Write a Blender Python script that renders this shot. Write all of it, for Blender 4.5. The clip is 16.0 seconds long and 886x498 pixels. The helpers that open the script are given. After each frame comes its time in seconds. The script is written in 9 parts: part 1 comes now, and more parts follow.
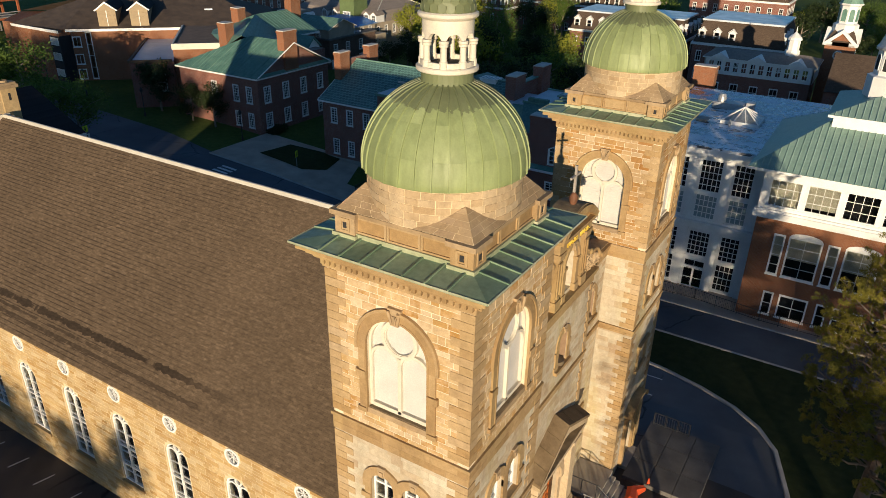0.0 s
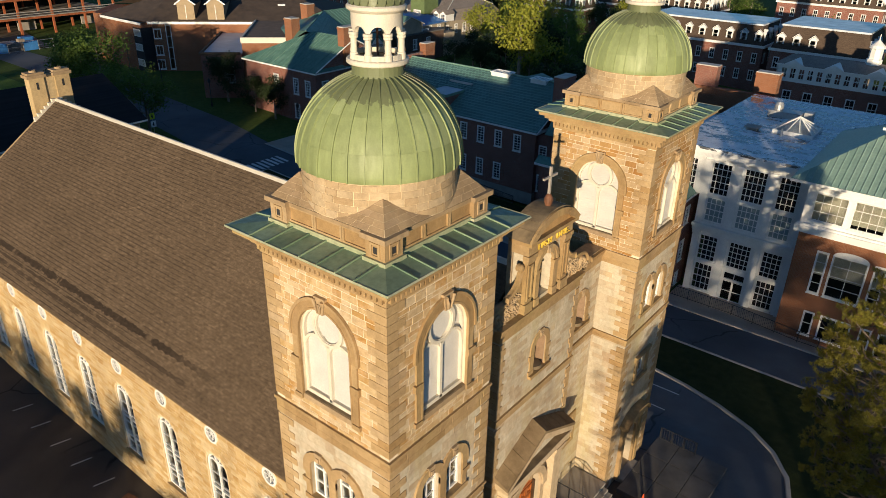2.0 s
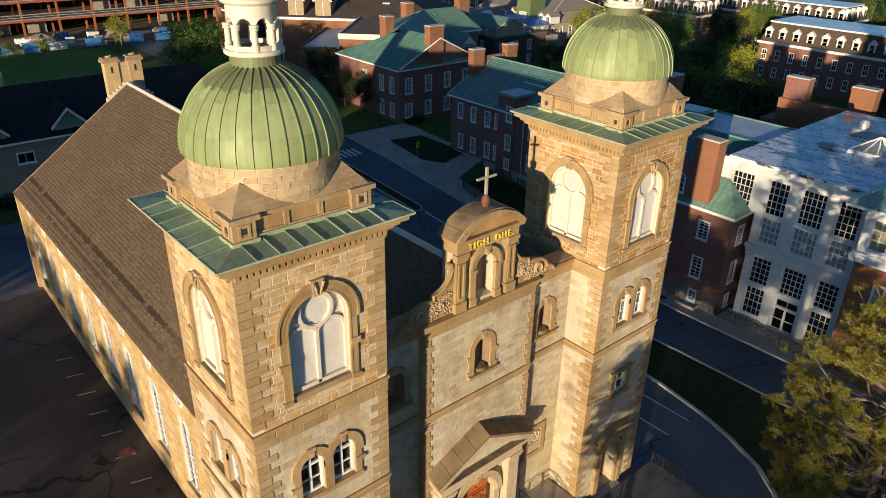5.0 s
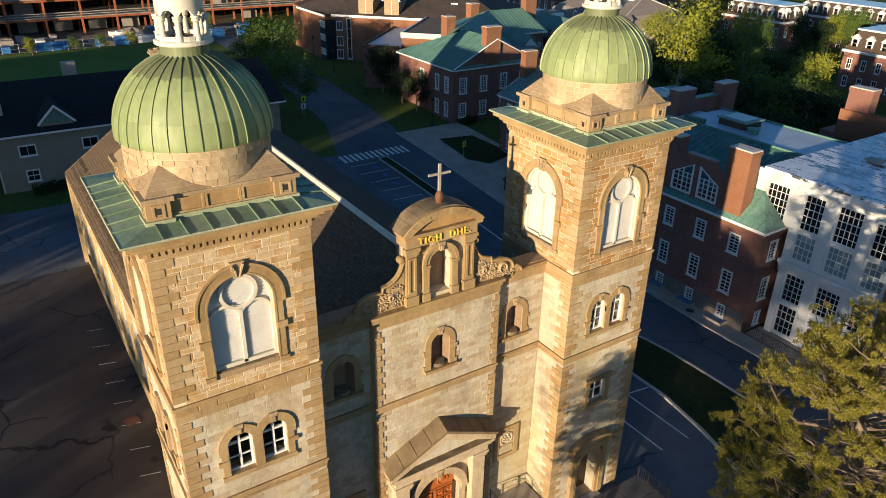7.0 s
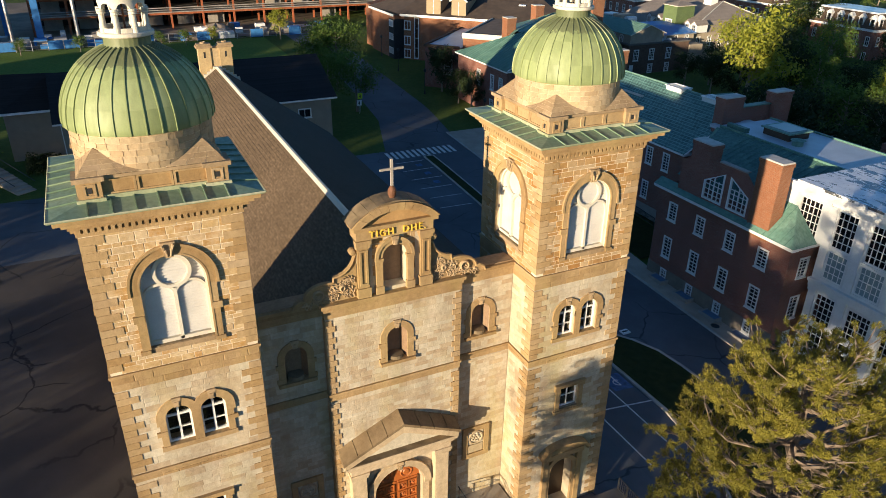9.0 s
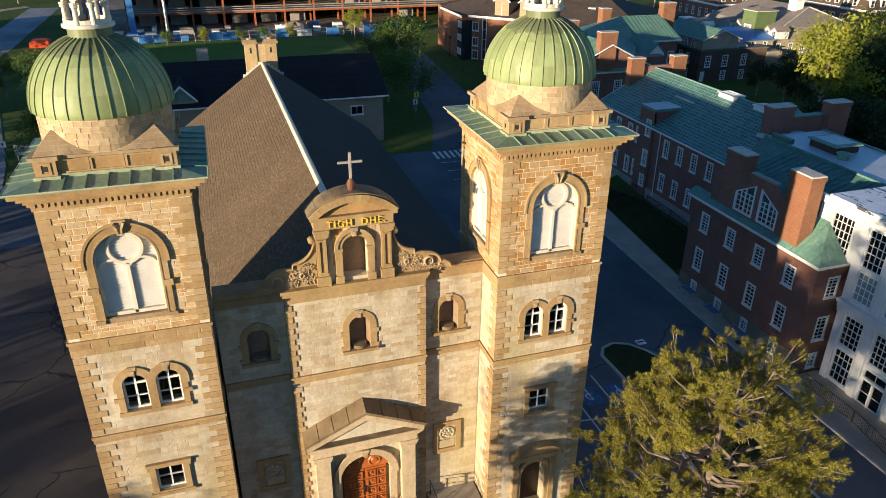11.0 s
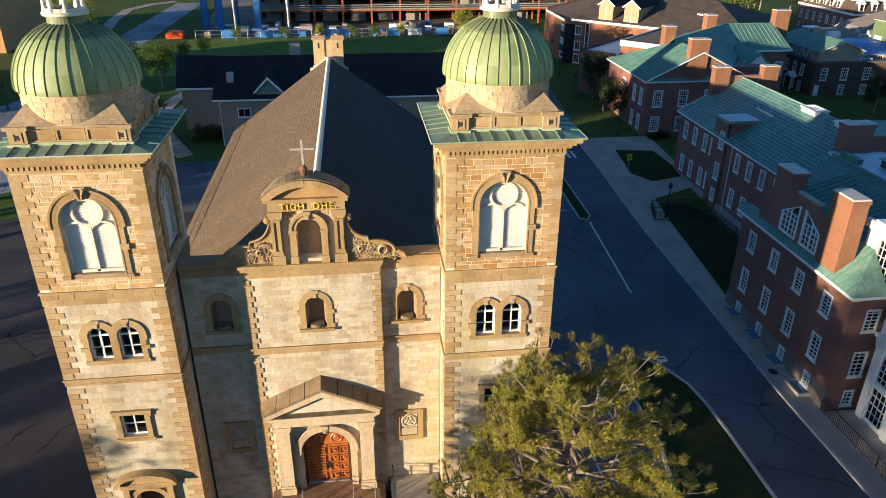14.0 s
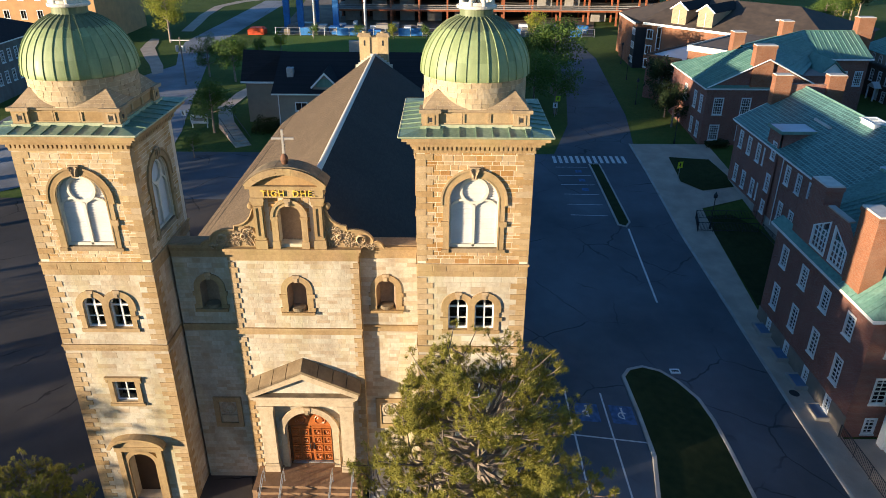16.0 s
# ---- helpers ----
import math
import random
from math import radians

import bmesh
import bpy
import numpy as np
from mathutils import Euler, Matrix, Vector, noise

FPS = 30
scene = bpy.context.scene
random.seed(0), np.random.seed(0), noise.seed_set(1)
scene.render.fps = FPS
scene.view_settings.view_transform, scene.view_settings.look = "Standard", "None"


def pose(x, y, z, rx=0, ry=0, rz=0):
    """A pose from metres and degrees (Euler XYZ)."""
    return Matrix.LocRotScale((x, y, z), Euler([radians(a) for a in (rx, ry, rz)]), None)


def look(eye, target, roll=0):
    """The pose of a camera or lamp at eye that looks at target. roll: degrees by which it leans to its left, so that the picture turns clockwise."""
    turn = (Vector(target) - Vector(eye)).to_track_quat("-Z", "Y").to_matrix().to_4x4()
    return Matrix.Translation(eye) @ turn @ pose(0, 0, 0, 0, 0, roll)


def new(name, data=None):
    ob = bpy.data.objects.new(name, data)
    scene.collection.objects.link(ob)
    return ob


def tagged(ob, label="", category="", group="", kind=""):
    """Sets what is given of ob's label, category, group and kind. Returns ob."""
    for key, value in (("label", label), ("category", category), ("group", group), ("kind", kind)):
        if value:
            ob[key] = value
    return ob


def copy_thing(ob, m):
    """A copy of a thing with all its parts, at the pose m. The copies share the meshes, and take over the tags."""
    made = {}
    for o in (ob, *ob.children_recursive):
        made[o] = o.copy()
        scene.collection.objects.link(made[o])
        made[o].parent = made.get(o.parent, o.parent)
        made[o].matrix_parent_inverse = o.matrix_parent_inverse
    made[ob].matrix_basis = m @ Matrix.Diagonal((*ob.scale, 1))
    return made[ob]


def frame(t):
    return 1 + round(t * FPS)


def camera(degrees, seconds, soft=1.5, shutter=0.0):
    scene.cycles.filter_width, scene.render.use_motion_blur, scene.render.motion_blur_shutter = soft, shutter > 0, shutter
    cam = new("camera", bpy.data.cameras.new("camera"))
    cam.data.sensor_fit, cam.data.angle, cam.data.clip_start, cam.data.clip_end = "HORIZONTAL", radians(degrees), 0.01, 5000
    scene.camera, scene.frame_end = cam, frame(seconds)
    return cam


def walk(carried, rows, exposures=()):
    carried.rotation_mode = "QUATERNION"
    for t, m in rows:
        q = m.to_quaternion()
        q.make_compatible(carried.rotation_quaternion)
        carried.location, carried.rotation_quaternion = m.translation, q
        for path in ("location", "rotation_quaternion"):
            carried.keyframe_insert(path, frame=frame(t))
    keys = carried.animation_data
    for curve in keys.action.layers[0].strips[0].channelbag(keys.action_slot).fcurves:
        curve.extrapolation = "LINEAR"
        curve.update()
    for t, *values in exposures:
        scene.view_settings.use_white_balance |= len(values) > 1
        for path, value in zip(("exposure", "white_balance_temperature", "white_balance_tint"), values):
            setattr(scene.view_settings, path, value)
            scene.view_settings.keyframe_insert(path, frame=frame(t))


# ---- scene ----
cam = camera(63.8, 16.0, soft=0.6)
METRES, EYE, TILT, LEAN, TURN = 44.0, 32.45, 0.0, 0.0, 31.2
ROWS = [
    (0.0, 0.0, 0.0, 0.0, 0.48, -26.1, -0.98),
    (0.5, 0.0246, 0.0002, -0.0008, 2.21, -26.13, -0.99),
    (1.0, 0.0505, 0.001, -0.0013, 3.97, -26.15, -1.01),
    (1.5, 0.0775, 0.0026, -0.0018, 5.74, -26.17, -1.04),
    (2.0, 0.1056, 0.005, -0.002, 7.52, -26.2, -1.06),
    (2.5, 0.1347, 0.0084, -0.002, 9.3, -26.21, -1.06),
    (3.0, 0.1647, 0.0126, -0.0019, 11.1, -26.23, -1.05),
    (3.5, 0.1949, 0.0174, -0.0017, 12.93, -26.25, -1.03),
    (4.0, 0.2254, 0.0231, -0.0015, 14.78, -26.25, -1.01),
    (6.5, 0.3767, 0.0659, -0.0019, 23.98, -26.26, -0.93),
    (7.0, 0.4072, 0.0765, -0.0019, 25.83, -26.26, -0.93),
    (7.5, 0.4372, 0.089, -0.0018, 27.66, -26.28, -0.94),
    (8.0, 0.4673, 0.1024, -0.0017, 29.49, -26.26, -0.9),
    (8.5, 0.4969, 0.1165, -0.0014, 31.35, -26.26, -0.85),
    (9.0, 0.5265, 0.1314, -0.001, 33.22, -26.26, -0.8),
    (11.5, 0.6663, 0.2179, -0.0001, 42.52, -26.2, -0.55),
    (12.0, 0.6924, 0.2375, 0.0001, 44.36, -26.19, -0.51),
    (12.5, 0.7179, 0.2577, 0.0001, 46.22, -26.17, -0.46),
    (13.0, 0.7429, 0.2787, 0.0002, 48.07, -26.16, -0.43),
    (13.5, 0.7669, 0.3002, 0.0003, 49.93, -26.12, -0.39),
    (14.0, 0.7902, 0.3223, 0.0003, 51.79, -26.12, -0.36),
    (14.5, 0.8125, 0.3449, 0.0003, 53.65, -26.11, -0.34),
    (15.0, 0.8338, 0.368, 0.0003, 55.5, -26.09, -0.32),
    (15.5, 0.8544, 0.3915, -0.0001, 57.34, -26.07, -0.32),
    (16.0, 0.874, 0.4155, -0.0008, 59.18, -26.05, -0.31),
]
walk(cam, [(t, pose(8.14, -27.55, EYE, TILT, LEAN, TURN) @ pose(METRES * x, METRES * y, METRES * z, 90 + pitch, roll, yaw)) for t, x, y, z, yaw, pitch, roll in ROWS],
     exposures=[(0.0, 0.4, 6250, 10), (4.0, 0.5, 6250, 10), (7.0, 0.85, 6250, 10), (9.0, 1.0, 6250, 10), (12.5, 1.15, 6150, 10), (16.0, 1.45, 5980, 10)])

# ---- world, sun and exposure ----
SUN = Vector((0.452, -0.885, 0.101)).normalized()
world = bpy.data.worlds.new("evening_sky")
scene.world = world
world.use_nodes = True
_wn = world.node_tree
_sky = _wn.nodes.new("ShaderNodeTexSky")
_sky.sky_type = "NISHITA"
_sky.sun_disc = False
_sky.sun_elevation = math.asin(SUN.z)
_sky.sun_rotation = math.atan2(SUN.x, SUN.y)
_sky.air_density, _sky.dust_density, _sky.ozone_density = 1.0, 0.4, 4.0
_wn.links.new(_sky.outputs[0], _wn.nodes["Background"].inputs[0])
_wn.nodes["Background"].inputs[1].default_value = 0.112
sun = new("sun", bpy.data.lights.new("sun", "SUN"))
sun.data.energy, sun.data.angle, sun.data.color = 5.0, radians(0.6), (1.0, 0.79, 0.52)
sun.matrix_world = look(SUN * 300, (0, 0, 0))


# ---- materials ----
class Nodes:
    """A small wrapper to write a node material down in lines."""

    def __init__(self, name):
        self.mat = bpy.data.materials.new(name)
        self.mat.use_nodes = True
        self.t = self.mat.node_tree
        self.b = self.t.nodes["Principled BSDF"]

    def put(self, kind, ins=None, operation="", data_type="", blend_type="", feature=""):
        n = self.t.nodes.new("ShaderNode" + kind)
        if operation:
            n.operation = operation
        if data_type:
            n.data_type = data_type
        if blend_type:
            n.blend_type = blend_type
        if feature:
            n.feature = feature
        for k, v in (ins or {}).items():
            self.set(n.inputs[k], v)
        return n

    def set(self, sock, v):
        if isinstance(v, bpy.types.NodeSocket):
            self.t.links.new(v, sock)
        elif isinstance(v, bpy.types.Node):
            self.t.links.new(v.outputs[0], sock)
        else:
            sock.default_value = v

    def math(self, op, a, b=0.0, c=0.0):
        return self.put("Math", {0: a, 1: b, 2: c}, operation=op).outputs[0]

    def ramp(self, fac, *stops):
        n = self.put("ValToRGB", {0: fac})
        e = n.color_ramp.elements
        while len(e) < len(stops):
            e.new(0.5)
        for el, (p, c) in zip(e, stops):
            el.position, el.color = p, (c if len(c) == 4 else (*c, 1.0)) if not isinstance(c, float) else (c, c, c, 1.0)
        return n.outputs[0]

    def mix(self, fac, a, b, blend="MIX"):
        n = self.put("Mix", data_type="RGBA", blend_type=blend)
        self.set(n.inputs[0], fac)
        self.set(n.inputs[6], a if not isinstance(a, tuple) else (*a[:3], 1.0))
        self.set(n.inputs[7], b if not isinstance(b, tuple) else (*b[:3], 1.0))
        return n.outputs[2]

    def noise(self, vec, scale, detail=4.0, rough=0.55):
        return self.put("TexNoise", {"Vector": vec, "Scale": scale, "Detail": detail, "Roughness": rough}).outputs[0]

    def where(self):
        return self.put("NewGeometry").outputs["Position"]

    def stretch(self, vec, x, y, z):
        return self.put("VectorMath", {0: vec, 1: (x, y, z)}, operation="MULTIPLY").outputs[0]

    def bump(self, height, strength=0.4, dist=0.02, normal=None):
        n = self.put("Bump", {"Height": height, "Strength": strength, "Distance": dist})
        if normal is not None:
            self.set(n.inputs["Normal"], normal)
        self.set(self.b.inputs["Normal"], n.outputs[0])
        return n.outputs[0]

    def done(self, color, rough=0.8, metal=0.0, spec=0.4):
        self.set(self.b.inputs["Base Color"], color if not isinstance(color, tuple) else (*color[:3], 1.0))
        self.set(self.b.inputs["Roughness"], rough)
        self.set(self.b.inputs["Metallic"], metal)
        self.set(self.b.inputs["Specular IOR Level"], spec)
        return self.mat


def plain(name, c, rough=0.7, vary=0.25, scale=1.5, grain=25.0, bump=0.25, metal=0.0, spec=0.4):
    """A surface of one colour with broad stains and fine grain."""
    n = Nodes(name)
    p = n.where()
    big, fine = n.noise(p, scale, 5), n.noise(p, grain, 3)
    lo, hi = tuple(v * (1 - vary) for v in c), tuple(min(1, v * (1 + vary)) for v in c)
    col = n.ramp(big, (0.3, lo), (0.7, hi))
    col = n.mix(0.35, col, n.ramp(fine, (0.3, 0.6), (0.7, 1.0)), "MULTIPLY")
    n.bump(n.math("ADD", fine, big), bump, 0.01)
    return n.done(col, n.ramp(big, (0.3, rough * 0.88), (0.7, min(1.0, rough * 1.1))), metal, spec)


def stone(name, *tones, grime=0.35, bump=0.6, algae=0.0, lime=0.0):
    """Cut stone whose blocks differ: each block takes one of the tones."""
    n = Nodes(name)
    p = n.where()
    obr = n.put("ObjectInfo").outputs["Random"]
    isl = n.put("NewGeometry").outputs["Random Per Island"]
    rnd = n.math("FRACT", n.math("ADD", n.math("MULTIPLY", obr, 7.31), n.math("MULTIPLY", isl, 3.77)))
    col = n.ramp(rnd, *[(i / (len(tones) - 1), c) for i, c in enumerate(tones)])
    fine, mid, big = n.noise(p, 30, 4), n.noise(p, 5, 5), n.noise(n.stretch(p, 1, 1, 0.35), 0.7, 5)
    col = n.mix(0.55, col, n.ramp(mid, (0.25, 0.62), (0.75, 1.12)), "MULTIPLY")
    col = n.mix(0.4, col, n.ramp(fine, (0.3, 0.55), (0.7, 1.05)), "MULTIPLY")
    col = n.mix(grime, col, n.ramp(big, (0.32, (0.42, 0.38, 0.34)), (0.62, (1.0, 1.0, 1.0))), "MULTIPLY")
    if algae:
        green = n.ramp(n.noise(n.stretch(p, 1, 1, 0.25), 0.45, 5, 0.6), (0.5, 0.0), (0.68, 1.0))
        col = n.mix(n.math("MULTIPLY", green, algae), col, (0.42, 0.36, 0.13))
        brown = n.ramp(n.noise(n.stretch(p, 1.4, 1.4, 0.5), 0.6, 6, 0.65), (0.55, 0.0), (0.7, 1.0))
        col = n.mix(n.math("MULTIPLY", brown, algae), col, (0.36, 0.25, 0.17))
    if lime:
        wash = n.ramp(n.math("ADD", n.math("MULTIPLY", n.noise(p, 1.1, 5, 0.65), 0.65), n.math("MULTIPLY", n.noise(n.stretch(p, 3.0, 3.0, 5.0), 1.5, 4, 0.7), 0.35)), (0.46, 0.0), (0.60, 1.0))
        col = n.mix(n.math("MULTIPLY", wash, lime), col, (0.68, 0.58, 0.43))
    n.bump(n.math("ADD", n.math("MULTIPLY", fine, 0.6), mid), bump, 0.025)
    return n.done(col, 0.9, 0, 0.25)


def brickwork(name, a, b, joint, scale=1.0):
    """Bricks in courses on upright walls that run along x or y."""
    n = Nodes(name)
    p = n.where()
    s = n.put("SeparateXYZ", {0: p})
    v = n.put("CombineXYZ", {0: n.math("ADD", s.outputs[0], s.outputs[1]), 1: s.outputs[2]})
    br = n.put("TexBrick", {"Vector": v, "Color1": (*a, 1), "Color2": (*b, 1), "Mortar": (*joint, 1), "Scale": scale, "Mortar Size": 0.008,
                            "Mortar Smooth": 0.3, "Bias": 0.0, "Brick Width": 0.22, "Row Height": 0.075})
    big, fine = n.noise(p, 0.5, 5), n.noise(p, 40, 2)
    col = n.mix(0.5, br.outputs[0], n.ramp(big, (0.3, 0.62), (0.7, 1.1)), "MULTIPLY")
    col = n.mix(0.4, col, n.ramp(fine, (0.3, 0.6), (0.7, 1.05)), "MULTIPLY")
    n.bump(n.math("ADD", n.math("MULTIPLY", br.outputs[1], -1.0), n.math("MULTIPLY", fine, 0.3)), 0.5, 0.01)
    return n.done(col, 0.88, 0, 0.25)


def copper(name, tones, rough=0.55, streak=0.5, stain=0.0):
    """Green weathered copper sheet, streaked down the slope."""
    n = Nodes(name)
    p = n.where()
    isl = n.math("FRACT", n.math("ADD", n.put("NewGeometry").outputs["Random Per Island"], n.put("ObjectInfo").outputs["Random"]))
    big, st, fine = n.noise(p, 0.9, 5), n.noise(n.stretch(p, 3.0, 3.0, 0.3), 1.6, 4), n.noise(p, 22, 3)
    col = n.ramp(n.math("ADD", n.math("MULTIPLY", big, 0.6), n.math("MULTIPLY", isl, 0.4)), (0.25, tones[0]), (0.5, tones[1]), (0.75, tones[2]))
    col = n.mix(streak, col, n.ramp(st, (0.3, 0.6), (0.65, 1.08)), "MULTIPLY")
    col = n.mix(0.25, col, n.ramp(fine, (0.3, 0.6), (0.7, 1.05)), "MULTIPLY")
    if stain:
        run = n.put("MapRange", {0: n.put("SeparateXYZ", {0: p}).outputs[2], 1: 26.85, 2: 27.5}).outputs[0]
        soot = n.ramp(n.math("ADD", run, n.math("MULTIPLY", n.noise(n.stretch(p, 4.0, 4.0, 0.4), 1.5, 4), 0.9)), (0.95, 0.0), (1.35, 1.0))
        col = n.mix(n.math("MULTIPLY", soot, stain), col, (0.07, 0.075, 0.045))
    n.bump(n.math("ADD", st, n.math("MULTIPLY", fine, 0.3)), 0.2, 0.02)
    return n.done(col, n.ramp(st, (0.3, rough + 0.12), (0.7, rough - 0.08)), 0.0, 0.5)


def shingles(name, dark, mid, light, rise=0.58, row=0.16, worn=False):
    """Roofing laid in rows that run level along the slope."""
    n = Nodes(name)
    p = n.where()
    s = n.put("SeparateXYZ", {0: p})
    along = n.math("ADD", s.outputs[0], n.math("MULTIPLY", s.outputs[1], 0.0))
    up = n.math("DIVIDE", s.outputs[2], rise)
    v = n.put("CombineXYZ", {0: along, 1: up})
    br = n.put("TexBrick", {"Vector": v, "Color1": (0.38, 0.38, 0.38, 1), "Color2": (0.95, 0.95, 0.95, 1), "Mortar": (0.1, 0.1, 0.1, 1), "Scale": 1.0,
                            "Mortar Size": 0.006, "Mortar Smooth": 0.3, "Bias": 0.0, "Brick Width": 0.32, "Row Height": row})
    col = n.ramp(br.outputs[0], (0.0, dark), (0.3, mid), (1.0, light))
    if worn:
        # lifted rows towards the rear, and two ragged lines of lost shingles above the eave
        thin = n.ramp(n.math("FRACT", n.math("DIVIDE", up, row * 1.6)), (0.16, 1.0), (0.30, 0.0))
        dash = n.noise(n.put("CombineXYZ", {0: n.math("MULTIPLY", along, 0.7), 1: n.math("MULTIPLY", n.math("FLOOR", n.math("DIVIDE", up, row * 1.6)), 3.7)}), 1.0, 3, 0.6)
        back = n.put("MapRange", {0: n.math("ADD", along, n.math("MULTIPLY", n.noise(p, 0.12, 3), 14.0)), 1: -6.0, 2: -20.0}).outputs[0]
        mask = n.math("MULTIPLY", n.math("MULTIPLY", thin, n.ramp(dash, (0.36, 0.0), (0.50, 1.0))), n.math("MULTIPLY", back, 0.8))
        for y0, half, x1, thick in ((9.29, 0.15, -13.5, 0.95), (10.05, 0.10, -13.0, 0.7), (9.72, 0.07, -20.0, 0.7)):
            off = n.math("ABSOLUTE", n.math("ADD", s.outputs[1], y0))
            edge = n.math("MULTIPLY", half, n.math("ADD", 0.35, n.ramp(n.noise(n.put("CombineXYZ", {0: n.math("MULTIPLY", along, 1.3), 1: y0}), 1.0, 4, 0.7), (0.35, 0.0), (0.62, 1.0))))
            gap = n.ramp(n.noise(n.put("CombineXYZ", {0: n.math("MULTIPLY", along, 0.8), 1: y0 * 3.0}), 1.0, 3, 0.6), (0.38, 0.0), (0.44, 1.0))
            reach = n.put("MapRange", {0: along, 1: x1, 2: x1 - 5.0}).outputs[0]
            line = n.math("MULTIPLY", n.math("MULTIPLY", n.math("LESS_THAN", off, edge), gap), n.math("MULTIPLY", reach, thick))
            mask = n.math("MAXIMUM", mask, line)
        col = n.mix(mask, col, n.mix(0.5, dark, (0.02, 0.015, 0.012)))
        speck = n.noise(n.stretch(p, 2.2, 5.0, 5.0), 1.6, 3, 0.6)
        col = n.mix(0.6, col, n.ramp(speck, (0.36, 0.62), (0.52, 0.95), (0.66, 1.35)), "MULTIPLY")
    big, fine = n.noise(p, 0.25, 5), n.noise(p, 35, 2)
    col = n.mix(0.45, col, n.ramp(big, (0.3, 0.68), (0.7, 1.1)), "MULTIPLY")
    col = n.mix(0.4, col, n.ramp(fine, (0.3, 0.55), (0.7, 1.05)), "MULTIPLY")
    n.bump(n.math("ADD", n.math("MULTIPLY", br.outputs[1], -1.0), n.math("MULTIPLY", fine, 0.5)), 0.6, 0.012)
    return n.done(col, 0.92, 0, 0.2)


def tarmac(name, c, crack=0.6, patch=0.5):
    n = Nodes(name)
    p = n.where()
    big, mid, fine = n.noise(p, 0.09, 6), n.noise(p, 0.8, 5), n.noise(p, 60, 2)
    col = n.ramp(big, (0.35, tuple(v * 0.72 for v in c)), (0.65, tuple(v * 1.3 for v in c)))
    col = n.mix(patch, col, n.ramp(mid, (0.3, 0.7), (0.7, 1.1)), "MULTIPLY")
    col = n.mix(0.4, col, n.ramp(fine, (0.3, 0.6), (0.7, 1.1)), "MULTIPLY")
    bent = n.put("VectorMath", {0: p, 1: n.put("TexNoise", {"Vector": p, "Scale": 0.6, "Detail": 5.0}).outputs[1]}, operation="ADD").outputs[0]
    vor = n.put("TexVoronoi", {"Vector": bent, "Scale": 0.14}, feature="DISTANCE_TO_EDGE").outputs[0]
    gate = n.ramp(n.noise(p, 0.12, 2), (0.45, 0.0), (0.55, 1.0))
    line = n.math("MULTIPLY", n.ramp(vor, (0.004, 1.0), (0.012, 0.0)), gate)
    col = n.mix(n.math("MULTIPLY", line, crack), col, (0.012, 0.011, 0.01))
    n.bump(n.math("SUBTRACT", fine, line), 0.4, 0.01)
    return n.done(col, n.ramp(mid, (0.3, 0.72), (0.7, 0.92)), 0, 0.3)


def lawn(name, a, b):
    n = Nodes(name)
    p = n.where()
    big, mid, fine = n.noise(p, 0.12, 5), n.noise(p, 1.6, 5), n.noise(p, 28, 3, 0.7)
    col = n.mix(n.ramp(n.math("ADD", n.math("MULTIPLY", big, 0.5), n.math("MULTIPLY", mid, 0.5)), (0.38, 0.0), (0.62, 1.0)), a, b)
    col = n.mix(0.65, col, n.ramp(fine, (0.3, 0.35), (0.72, 1.2)), "MULTIPLY")
    n.bump(fine, 0.8, 0.05)
    return n.done(col, 0.95, 0, 0.15)


def leaves(name, *tones):
    n = Nodes(name)
    rnd = n.math("FRACT", n.math("ADD", n.put("NewGeometry").outputs["Random Per Island"], n.put("ObjectInfo").outputs["Random"]))
    col = n.ramp(rnd, *[(i / (len(tones) - 1), c) for i, c in enumerate(tones)])
    m = n.done(col, 0.6, 0, 0.3)
    add = n.put("MixShader", {0: 0.35, 1: n.b.outputs[0], 2: n.put("BsdfTranslucent", {0: col}).outputs[0]})
    n.t.links.new(add.outputs[0], n.t.nodes["Material Output"].inputs[0])
    return m


def glass(name, tint=(0.75, 0.8, 0.82)):
    n = Nodes(name)
    m = n.done(tint, 0.03, 0, 0.5)
    n.b.inputs["Transmission Weight"].default_value = 1.0
    n.b.inputs["IOR"].default_value = 1.45
    return m


def membrane(name):
    """Pale roof sheet with dark puddles and grey wear."""
    n = Nodes(name)
    p = n.where()
    pud, wear, fine = n.noise(n.stretch(p, 0.55, 1.5, 1.0), 0.9, 8, 0.7), n.noise(p, 0.9, 5), n.noise(p, 18, 3)
    col = n.ramp(wear, (0.3, (0.62, 0.66, 0.72)), (0.62, (0.84, 0.86, 0.88)))
    seam = n.math("PINGPONG", n.put("SeparateXYZ", {0: p}).outputs[0], 0.9)
    col = n.mix(n.math("MULTIPLY", n.ramp(seam, (0.0, 1.0), (0.05, 0.0)), 0.35), col, (0.3, 0.32, 0.36))
    wet = n.ramp(pud, (0.515, 0.0), (0.53, 1.0))
    col = n.mix(n.math("MULTIPLY", wet, 0.92), col, (0.035, 0.04, 0.05))
    col = n.mix(0.25, col, n.ramp(fine, (0.3, 0.7), (0.7, 1.0)), "MULTIPLY")
    n.bump(n.math("ADD", wear, fine), 0.15, 0.02)
    return n.done(col, n.ramp(wet, (0.0, 0.5), (1.0, 0.12)), 0, 0.5)


